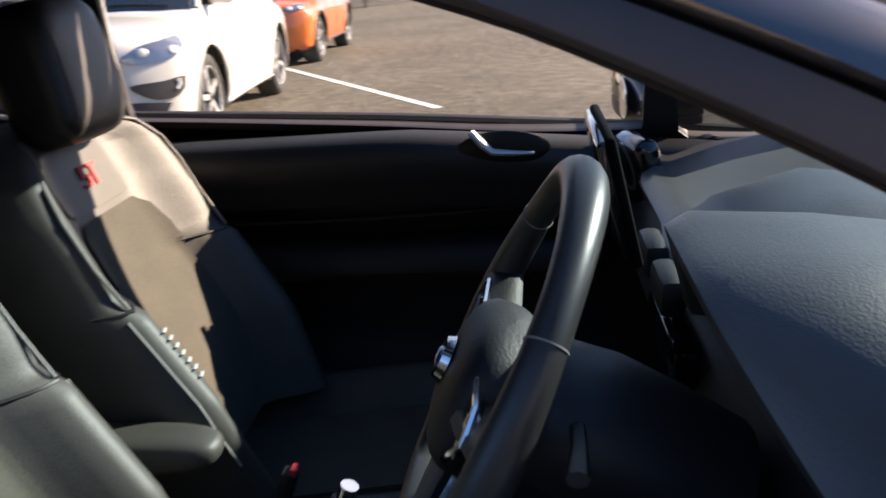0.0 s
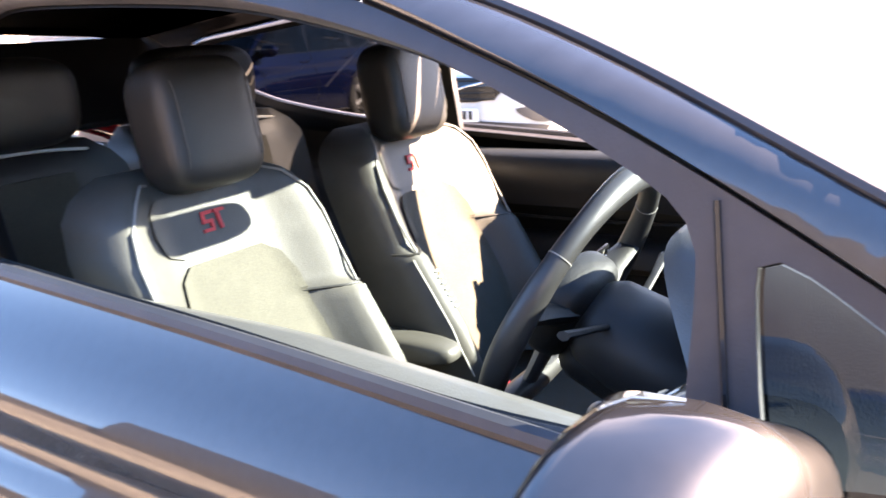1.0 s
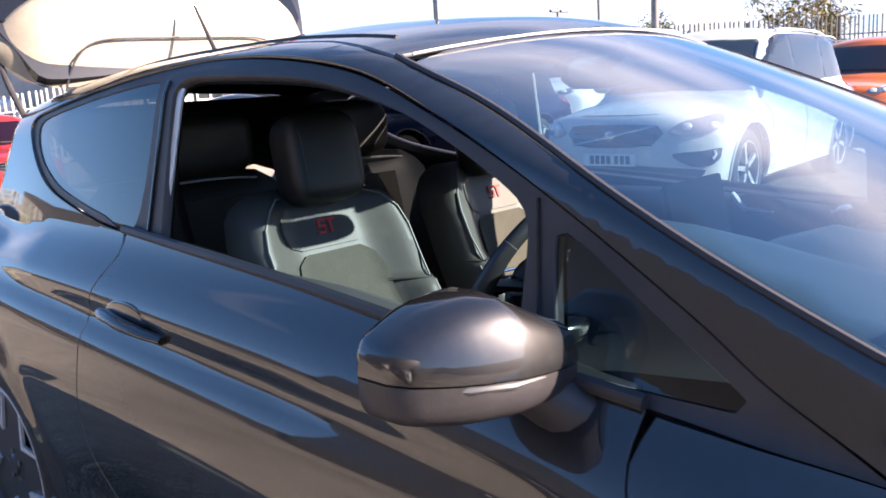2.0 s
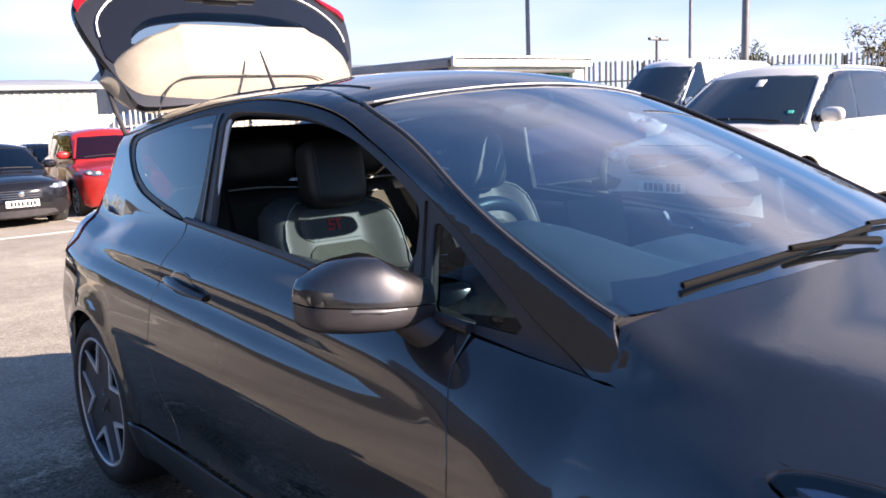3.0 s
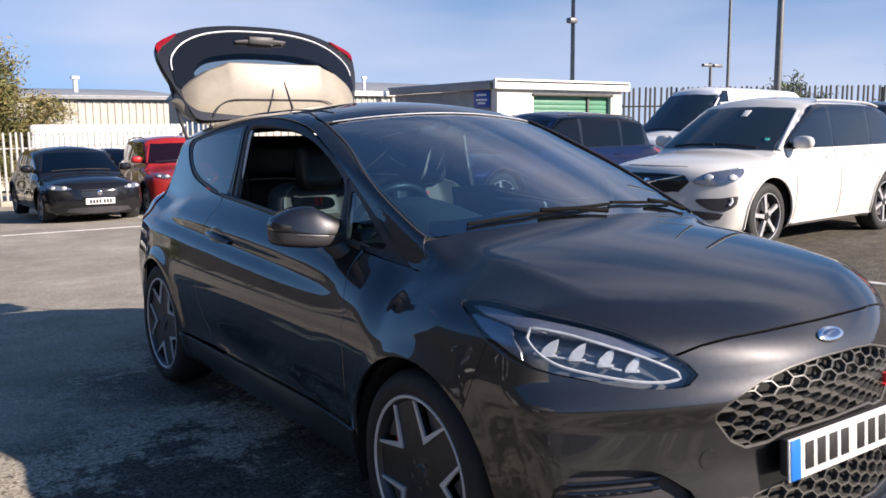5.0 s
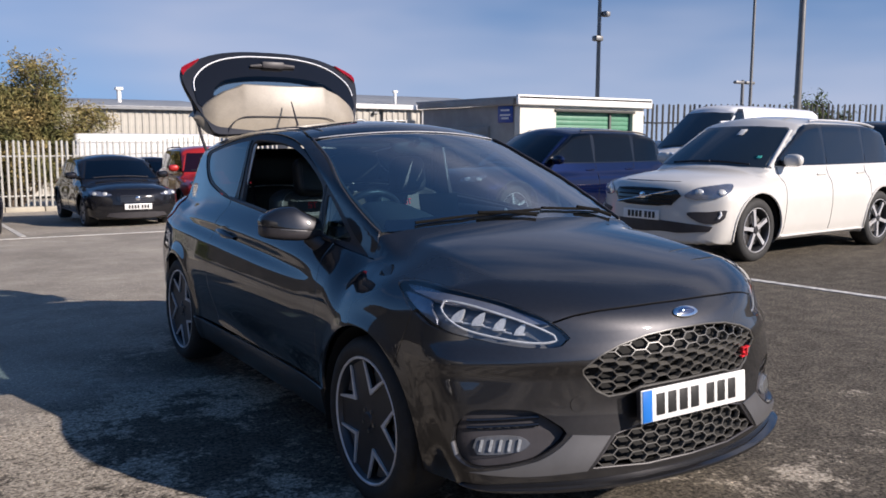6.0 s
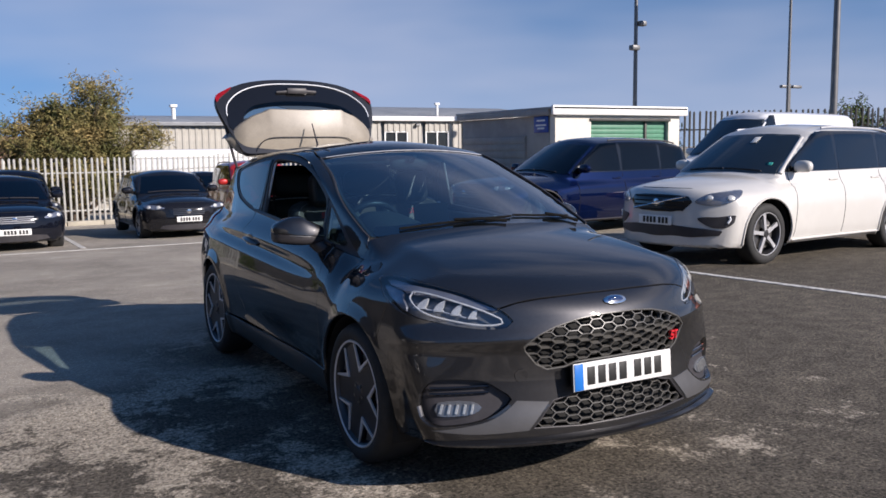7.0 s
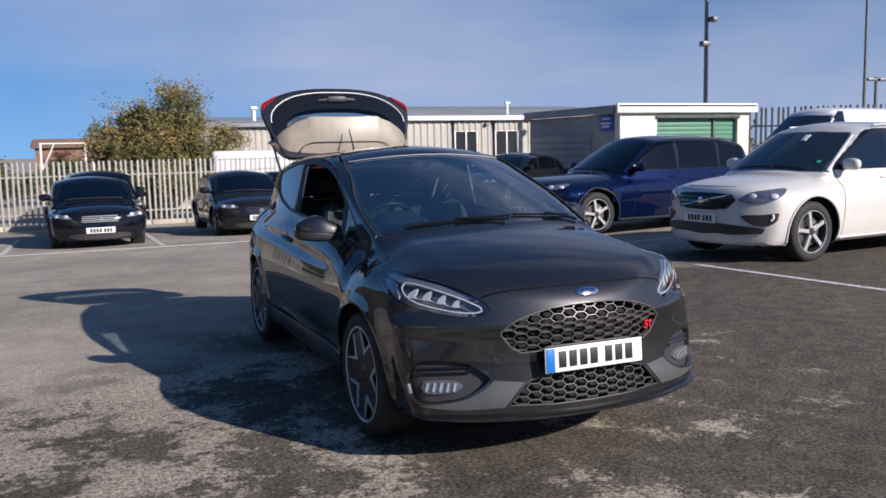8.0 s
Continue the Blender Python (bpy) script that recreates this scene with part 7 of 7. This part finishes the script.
def leaf_material(name, a, b):
    m = mat(name, a, 0.7, second=b, scale=1.2, patch=(0.40, 0.62), spec=0.2)
    n, l = m.node_tree.nodes, m.node_tree.links
    bs = n["Principled BSDF"]
    src = bs.inputs["Base Color"].links[0].from_socket
    g, hsv = n.new("ShaderNodeNewGeometry"), n.new("ShaderNodeHueSaturation")
    r = n.new("ShaderNodeMapRange")
    r.inputs["To Min"].default_value, r.inputs["To Max"].default_value = 0.55, 1.5
    l.new(g.outputs["Random Per Island"], r.inputs["Value"])
    l.new(r.outputs["Result"], hsv.inputs["Value"])
    l.new(src, hsv.inputs["Color"])
    l.new(hsv.outputs["Color"], bs.inputs["Base Color"])
    return m


LEAF_OLIVE = leaf_material("olive autumn leaf", (0.25, 0.185, 0.075), (0.11, 0.115, 0.042))
LEAF_RED = leaf_material("dark red leaf", (0.16, 0.035, 0.025), (0.08, 0.03, 0.02))
LEAF_GREEN = leaf_material("green leaf", (0.09, 0.12, 0.03), (0.05, 0.075, 0.02))


def cladded_wall(parent_thing, x0, x1, y, z0, z1, pitch, material, depth=0.03, along="x"):
    """Box-profile sheets, each a separate upright rib panel."""
    n = int((x1 - x0) / pitch)
    me = None
    for i in range(n):
        if me is None:
            w = pitch
            prof = [(0, 0), (w * 0.45, 0), (w * 0.55, -depth), (w * 0.9, -depth), (w, 0)]
            verts = [(a, b, 0) for a, b in prof] + [(a, b, z1 - z0) for a, b in prof]
            faces = [(j, j + 1, j + 6, j + 5) for j in range(4)]
            me = bpy.data.meshes.new("cladding_panel")
            me.from_pydata(verts, [], faces)
            me.materials.append(material)
        ob = new("cladding_panel", me)
        ob.parent = parent_thing
        if along == "x":
            ob.matrix_local = Matrix.Translation((x0 + i * pitch, y, z0))
        else:
            ob.matrix_local = Matrix.Translation((y, x1 - i * pitch, z0)) @ pose(0, 0, 0, 0, 0, -90)


# white store with the green door
store = thing("store_building", "low white flat-roofed store with a green roller door", "building")
sz = float(ground_z(13, 13.5)) - 0.1
sx0, sx1, sy0, sy1, st = 11.05, 15.3, 13.05, 17.6, 2.22
dx0, dx1, dz1 = 12.2, 14.9, 2.08
wallv = join(block((dx0 - sx0, 0.22, st - sz), ((sx0 + dx0) / 2, sy0 + 0.11, (st + sz) / 2), 0.0), block((sx1 - dx1, 0.22, st - sz), ((sx1 + dx1) / 2, sy0 + 0.11, (st + sz) / 2), 0.0),
             block((dx1 - dx0, 0.22, st - dz1), ((dx0 + dx1) / 2, sy0 + 0.11, (st + dz1) / 2), 0.0))
part("front_wall", wallv, RENDER_WHITE, store, "white painted wall")
part("side_wall", join(block((0.22, sy1 - sy0 - 0.24, st - sz), (sx0 + 0.11, (sy0 + sy1) / 2 + 0.12, (st + sz) / 2), 0.0)), RENDER_GREY, store, "grey side wall, its shade put into the colour")
part("side_wall", block((0.22, sy1 - sy0 - 0.24, st - sz), (sx1 - 0.11, (sy0 + sy1) / 2 + 0.12, (st + sz) / 2), 0.0), RENDER_WHITE, store)
part("roof", block((sx1 - sx0 + 0.3, sy1 - sy0 + 0.3, 0.06), ((sx0 + sx1) / 2, (sy0 + sy1) / 2, 2.40), 0.01), ROOF_SHEET, store)
part("fascia", join(block((sx1 - sx0 + 0.36, 0.10, 0.25), ((sx0 + sx1) / 2, sy0 - 0.10, 2.345), 0.03), block((0.10, sy1 - sy0, 0.25), (sx1 + 0.12, (sy0 + sy1) / 2, 2.345), 0.03)), FASCIA, store, "white roof fascia")
# The west fascia is greyed for shade too.
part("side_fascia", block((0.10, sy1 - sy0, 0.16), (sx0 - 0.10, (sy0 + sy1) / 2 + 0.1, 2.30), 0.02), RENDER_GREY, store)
door_ = part("roller_door", block((dx1 - dx0, 0.06, dz1 - sz), ((dx0 + dx1) / 2, sy0 + 0.16, (dz1 + sz) / 2), 0.0), GREEN_DOOR, store, "green door")
slat_me = None
for i in range(18):
    z = sz + 0.06 + i * 0.12
    if z > dz1 - 0.05:
        break
    s_ = part("slat", block((dx1 - dx0 - 0.02, 0.018, 0.10), bevel=0.006), GREEN_DOOR, door_) if slat_me is None else new("slat", slat_me)
    slat_me = s_.data
    s_.parent = door_
    s_.location = ((dx0 + dx1) / 2, sy0 + 0.122, z)
part("door_post", block((0.07, 0.05, dz1 - sz), (dx0 + (dx1 - dx0) * 0.72, sy0 + 0.09, (dz1 + sz) / 2), 0.01), DARK_STEEL, door_)
part("door_head", block((dx1 - dx0 + 0.1, 0.06, 0.07), ((dx0 + dx1) / 2, sy0 - 0.012, dz1 + 0.03), 0.01), DARK_STEEL, store)
shut = part("side_shutter", block((0.04, 3.2, 1.75), (sx0 - 0.02, 15.9, 0.85), 0.0), CLADDING_GREY, store, "grey shutter in the side wall")
for i in range(9):
    part("slat", block((0.02, 3.18, 0.17), (sx0 - 0.05, 15.9, 0.08 + 0.19 * i), 0.01), CLADDING_GREY, shut)
sign_ = thing("wall_sign", "blue rectangular wall sign with pale bars", "sign")
part("board", block((0.02, 0.62, 0.42), (sx0 - 0.022, 13.62, 2.00), 0.006), SIGN_BLUE, sign_)
for dz_, w_ in ((0.10, 0.36), (-0.02, 0.44), (-0.10, 0.30)):
    part("sign_bar", block((0.006, w_, 0.045), (sx0 - 0.034, 13.62, 2.0 + dz_), 0.001), FASCIA, sign_)

# long low workshop with windows
shop = thing("workshop_building", "long low workshop in cream ribbed metal cladding", "building")
bz = -0.6
by, bx0, bx1, bt = 22.0, 8.7, 17.6, 2.40
wins = [(10.59, 11.50), (12.17, 13.12)]
edges = [bx0] + [v for w in wins for v in w] + [bx1]
for a, b_ in zip(edges[::2], edges[1::2]):
    cladded_wall(shop, a, b_, by, bz, bt, 0.25, CLADDING)
for a, b_ in wins:
    cladded_wall(shop, a, b_, by, bz, 1.10, 0.2275, CLADDING)
    cladded_wall(shop, a, b_, by, 2.02, bt, 0.2275, CLADDING)
    w_ = part("window", block((b_ - a, 0.05, 0.90), ((a + b_) / 2, by + 0.08, 1.56), 0.0), WINDOW_DARK, shop, "dark office window")
    for x in (a + 0.03, (a + b_) / 2, b_ - 0.03):
        part("window_frame", block((0.05, 0.07, 0.90), (x, by + 0.04, 1.56), 0.008), FASCIA, w_)
    for z in (1.13, 2.00):
        part("window_frame", block((b_ - a, 0.07, 0.05), ((a + b_) / 2, by + 0.04, z), 0.008), FASCIA, w_)
part("back_wall", block((bx1 - bx0, 7.9, bt - bz - 0.05), ((bx0 + bx1) / 2, by + 4.06, (bt + bz) / 2), 0.0), RENDER_GREY, shop)
part("eaves_gutter", block((bx1 - bx0 + 0.4, 0.16, 0.16), ((bx0 + bx1) / 2, by - 0.12, bt + 0.04), 0.02), FASCIA, shop, "pale eaves gutter")
rid = []
for i in range(34):
    x = bx0 - 0.2 + i * 0.295
    rid.append(block((0.28, 5.2, 0.03), (x + 0.14, by + 2.4, bt + 0.36), 0.008, m=pose(0, 0, 0, 7)))
for g in rid:
    part("roof_sheet", g, ROOF_SHEET, shop)
part("roof_vent", join(tube([(13.2, by + 1.0, bt + 0.2), (13.2, by + 1.0, bt + 0.65)], 0.05, 8), block((0.18, 0.12, 0.08), (13.2, by + 1.0, bt + 0.62), 0.01)), FASCIA, shop)
part("down_pipe", tube([(13.7, by - 0.06, bz), (13.7, by - 0.06, bt)], 0.05, 8), FASCIA, shop)
part("wall_lamp", block((0.14, 0.12, 0.10), (11.8, by - 0.10, 2.22), 0.02), POST_STEEL, shop)

far = thing("warehouse_building", "large pale warehouse with ribbed walls beyond the fence", "building")
cladded_wall(far, 2.6, 11.0, 33.0, -0.9, 2.55, 0.28, CLADDING)
part("back_wall", block((8.4, 11.8, 3.4), (6.85, 39.0, 0.8), 0.0), CLADDING, far)
part("eaves_gutter", block((8.7, 0.25, 0.16), (6.85, 32.85, 2.58), 0.03), ROOF_SHEET, far)
for i in range(16):
    part("roof_sheet", block((0.53, 9.0, 0.04), (2.75 + i * 0.54, 37.2, 2.93), 0.01, m=pose(0, 0, 0, 4)), ROOF_SHEET, far)
part("roof_vent", join(tube([(6.2, 33.6, 2.8), (6.2, 33.6, 3.35)], 0.09, 10), block((0.30, 0.30, 0.12), (6.2, 33.6, 3.36), 0.03)), FASCIA, far, "small roof vent")

# white trailer behind the fence
trail = thing("box_trailer", "white low box trailer behind the fence", "trailer")
tz = float(ground_z(5, 25)) 
part("box", block((5.4, 2.2, 1.75), (5.45, 25.4, tz + 1.32), 0.14, 3), VAN_WHITE, trail)
part("rim_rail", block((5.3, 0.04, 0.07), (5.45, 24.28, tz + 1.95), 0.01), FASCIA, trail)
for x in (4.4, 5.6):
    part("trailer_wheel", moved(lathe([(-0.1, 0.0), (-0.1, 0.3), (0.1, 0.3), (0.1, 0.0)], 24, "y"), Matrix.Translation((x, 24.3, tz + 0.3))), RUBBER, trail)
part("chassis", block((5.2, 1.8, 0.12), (5.3, 25.2, tz + 0.38), 0.02), DARK, trail)

# distant things at the left
dist = thing("distant_house", "distant brown brick building with a shallow roof", "building")
part("wall", block((9, 5, 3.2), (1.5, 60, 0.4), 0.0), BRICK_FAR, dist)
part("roof", block((9.6, 5.6, 0.6), (1.5, 60, 2.25), 0.1, taper=(0.96, 0.6)), BRICK_FAR, dist)
goal = thing("steel_frame", "pale steel goal-like frame beyond the fence", "frame")
for x in (-2.6, -0.35):
    part("post", tube([(x, 47, -1.2), (x, 47, 2.15)], 0.06, 8), FASCIA, goal)
part("crossbar", tube([(-2.6, 47, 2.1), (-0.35, 47, 2.1)], 0.04, 8), FASCIA, goal)
part("brace", tube([(-2.6, 47, 0.6), (-1.9, 47, 2.1)], 0.035, 8), FASCIA, goal)


def fence(name, label, x0, y0, x1, y1, height, material, pitch=0.155, step_post=2.75):
    """Palisade: upright pales with pointed heads on two rails and posts."""
    f = thing(name, label, "fence")
    d = Vector((x1 - x0, y1 - y0, 0))
    n = int(d.length / pitch)
    rz = math.degrees(math.atan2(d.y, d.x))
    w = 0.033
    prof = [(-w, 0.0), (-w * 0.5, -0.018), (w * 0.5, -0.018), (w, 0.0)]
    verts = [(a, b, 0) for a, b in prof] + [(a, b, height - 0.12) for a, b in prof]
    tips = [(-w * 1.0, -0.0, height - 0.03), (-w * 0.35, -0.016, height), (w * 0.35, -0.016, height), (w * 1.0, 0, height - 0.03)]
    verts += tips
    faces = [(j, j + 1, j + 5, j + 4) for j in range(3)] + [(j + 4, j + 5, j + 9, j + 8) for j in range(3)]
    me = bpy.data.meshes.new("pale")
    me.from_pydata(verts, [], faces)
    me.materials.append(material)
    rot = pose(0, 0, 0, 0, 0, rz)
    for i in range(n):
        p = Vector((x0, y0, 0)) + d * (i / n)
        ob = new("pale", me)
        ob.parent = f
        ob.matrix_local = Matrix.Translation((p.x, p.y, float(ground_z(p.x, p.y)) + 0.06 + 0.012 * math.sin(i * 2.3))) @ rot @ pose(0, 0, 0, 0, 0.6 * math.sin(i * 1.7), 0)
    m = max(1, int(d.length / step_post))
    for i in range(m):
        a, b = Vector((x0, y0, 0)) + d * (i / m), Vector((x0, y0, 0)) + d * ((i + 1) / m)
        za, zb = float(ground_z(a.x, a.y)), float(ground_z(b.x, b.y))
        off = rot.to_3x3() @ Vector((0, 0.035, 0))
        for k in (0.22, 0.80):
            part("rail", tube([(a.x + off.x, a.y + off.y, za + height * k), (b.x + off.x, b.y + off.y, zb + height * k)], 0.024, 6), material, f)
        part("post", moved(block((0.06, 0.10, height), (0, 0.09, height / 2), 0.006), Matrix.Translation((a.x, a.y, za)) @ rot), material, f)
    return f


fence("palisade_fence", "pale galvanised palisade fence with pointed pales", -7.4, 22.69, 8.6, 22.3, 1.90, GALVANISED)
fence("palisade_fence", "dark palisade fence behind the parked cars", 15.9, 15.2, 33.0, 3.5, 2.45, DARK_STEEL)
kerb = geo_object("kerb", join(*[block((0.98, 0.30, 0.22), (-7.0 + i, 22.34 - 0.0245 * i, float(ground_z(-7.0 + i, 22.3)) + 0.03), 0.02) for i in range(16)]), KERB)
tagged(kerb, "pale concrete kerb at the foot of the fence", "kerb", kind="structure")


def tree(name, label, at, height, spread, material, seed, leaves=5200, lean=(0.0, 0.0), size=0.13, stems=9, low=0.12):
    """A shrubby tree: stems and limbs, and many small leaves clustered along the twigs."""
    rnd = random.Random(seed)
    t = thing(name, label, "tree")
    geos, tips = [], []
    for i in range(stems):
        a = 2 * math.pi * i / stems + rnd.uniform(-0.3, 0.3)
        r = spread * rnd.uniform(0.15, 0.9)
        top = Vector((math.cos(a) * r + lean[0] * height, math.sin(a) * r * 0.8 + lean[1] * height, height * rnd.uniform(0.62, 0.98) * (1 - 0.35 * (r / spread) ** 2)))
        base = Vector((math.cos(a) * 0.18, math.sin(a) * 0.18, 0))
        pts, p = [], base
        for k in range(7):
            u = k / 6
            q = base.lerp(top, u) + Vector((math.cos(a), math.sin(a), 0)) * (0.25 * math.sin(u * 3.1) * r * 0.3) + Vector((rnd.uniform(-0.06, 0.06), rnd.uniform(-0.06, 0.06), 0)) * u
            pts.append(tuple(q))
        geos.append(tube(pts, [0.06 * (1 - 0.85 * k / 6) * height / 4 for k in range(7)], 6))
        for k in range(2, 7):
            for _ in range(4):
                o = Vector(pts[k])
                d = Vector((rnd.gauss(0, 1) + lean[0] * 2, rnd.gauss(0, 1), rnd.uniform(0.1, 1.1))).normalized() * spread * rnd.uniform(0.2, 0.48)
                geos.append(tube([tuple(o), tuple(o + d * 0.55 + Vector((0, 0, 0.04))), tuple(o + d)], [0.014, 0.009, 0.004], 4))
                tips.append((o, d))
    part("trunk", join(*geos), BARK, t)
    verts, faces = [], []
    for i in range(leaves):
        o, d = tips[rnd.randrange(len(tips))]
        c = o + d * rnd.uniform(0.25, 1.12) + Vector((rnd.gauss(0, 1), rnd.gauss(0, 1), rnd.gauss(0, 1))) * spread * 0.075
        if c.z < height * low:
            continue
        u = Vector((rnd.gauss(0, 1) + lean[0] * 3, rnd.gauss(0, 1), rnd.gauss(0.2, 0.8))).normalized()
        v = u.cross(Vector((rnd.gauss(0, 1), rnd.gauss(0, 1), rnd.gauss(0, 1)))).normalized()
        l, w = size * rnd.uniform(0.6, 1.5), size * rnd.uniform(0.18, 0.36)
        k = len(verts)
        verts += [tuple(c - u * l * 0.5), tuple(c + v * w * 0.5), tuple(c + u * l * 0.5), tuple(c - v * w * 0.5)]
        faces.append((k, k + 1, k + 2, k + 3))
    crown = part("crown", (verts, faces), material, t, "dense small leaves with gaps")
    t.location = at
    return t


tree("bush_tree", "large wind-swept olive-brown autumn shrub behind the fence", (1.0, 25.1, -0.8), 4.35, 2.0, LEAF_OLIVE, 4, 44000, (0.15, 0.0), 0.14, 18)
tree("bush_tree", "wind-swept autumn shrub behind the fence", (-0.15, 24.9, -0.8), 3.7, 1.5, LEAF_OLIVE, 9, 24000, (0.12, 0.0), 0.14, 12)
tree("bush_tree", "small yellow-green tree behind the dark fence", (27.5, 10.2, -0.1), 4.6, 2.0, LEAF_OLIVE, 12, 5200, (0, 0), 0.17, 9)
tree("bush_tree", "small green tree behind the dark fence", (22.5, 12.8, -0.2), 3.0, 1.5, LEAF_GREEN, 15, 3600, (0, 0), 0.15, 8)
tree("bush_tree", "dark red autumn shrub beyond the fence", (-1.4, 50, -1.2), 2.9, 1.5, LEAF_RED, 17, 2600, (0, 0), 0.22, 8, 0.02)
rnd_h = random.Random(21)
for i in range(9):
    tree("hedge_bush", "low green hedge bush in the distance", (-19 + i * 2.5, 42 + rnd_h.uniform(-2, 2), -0.9), rnd_h.uniform(1.8, 2.6), 1.7, LEAF_GREEN, 30 + i, 1500, (0, 0), 0.26, 7, 0.02)
for i in range(6):
    tree("hedge_bush", "leafy hedge behind the dark fence", (17.5 + i * 2.6, 16.2 - i * 1.75, -0.2), rnd_h.uniform(2.0, 2.7), 1.2, LEAF_OLIVE if i % 2 else LEAF_GREEN, 50 + i, 1500, (0, 0), 0.17, 7, 0.02)


def lamp_post(x, y, height, r, head, label):
    z = float(ground_z(x, y))
    p = thing("lamp_post", label, "post")
    part("pole", tube([(x, y, z - 0.05), (x, y, z + height * 0.4), (x, y, z + height)], [r, r * 0.9, r * 0.7], 12), POST_STEEL, p)
    part("base_plate", block((r * 4, r * 4, 0.04), (x, y, z + 0.02), 0.01), POST_STEEL, p)
    for k, dx, sx in head:
        cam_ = part("camera_box", block((0.30 * sx, 0.22, 0.16), (x + dx, y - 0.1, z + k), 0.04), POST_STEEL, p)
        part("bracket", tube([(x, y, z + k - 0.05), (x + dx, y - 0.05, z + k)], 0.025, 6), POST_STEEL, cam_)
    return p


lamp_post(16.6, 16.3, 7.5, 0.075, [(4.55, -0.14, 1.0), (5.3, 0.16, 0.8)], "tall grey steel camera post")
lamp_post(18.9, 12.4, 8.0, 0.05, [], "tall thin steel lamp post")
lamp_post(17.7, 10.0, 8.0, 0.10, [], "thick grey steel lamp post")
lamp_post(38.5, 28.2, 4.9, 0.12, [(4.75, -0.45, 2.4), (4.75, 0.45, 2.4)], "distant twin floodlight post")

# plain walls out of view close the yard, added to darken paint reflections
closing = geo_object("wall_west", join(block((0.25, 170, 2.7), (-14.0, 30, 1.2), 0.0), block((0.32, 170, 0.12), (-14.0, 30, 2.6), 0.02)), RENDER_DULL)
tagged(closing, "unseen plain dark grey brick wall added along the yard", "wall", kind="structure")
closing = geo_object("wall_south", join(block((60, 0.25, 2.6), (10.0, -22.0, 1.15), 0.0), block((60, 0.32, 0.12), (10.0, -22.0, 2.51), 0.02)), RENDER_DULL)
tagged(closing, "unseen plain dark grey brick wall added behind the yard", "wall", kind="structure")
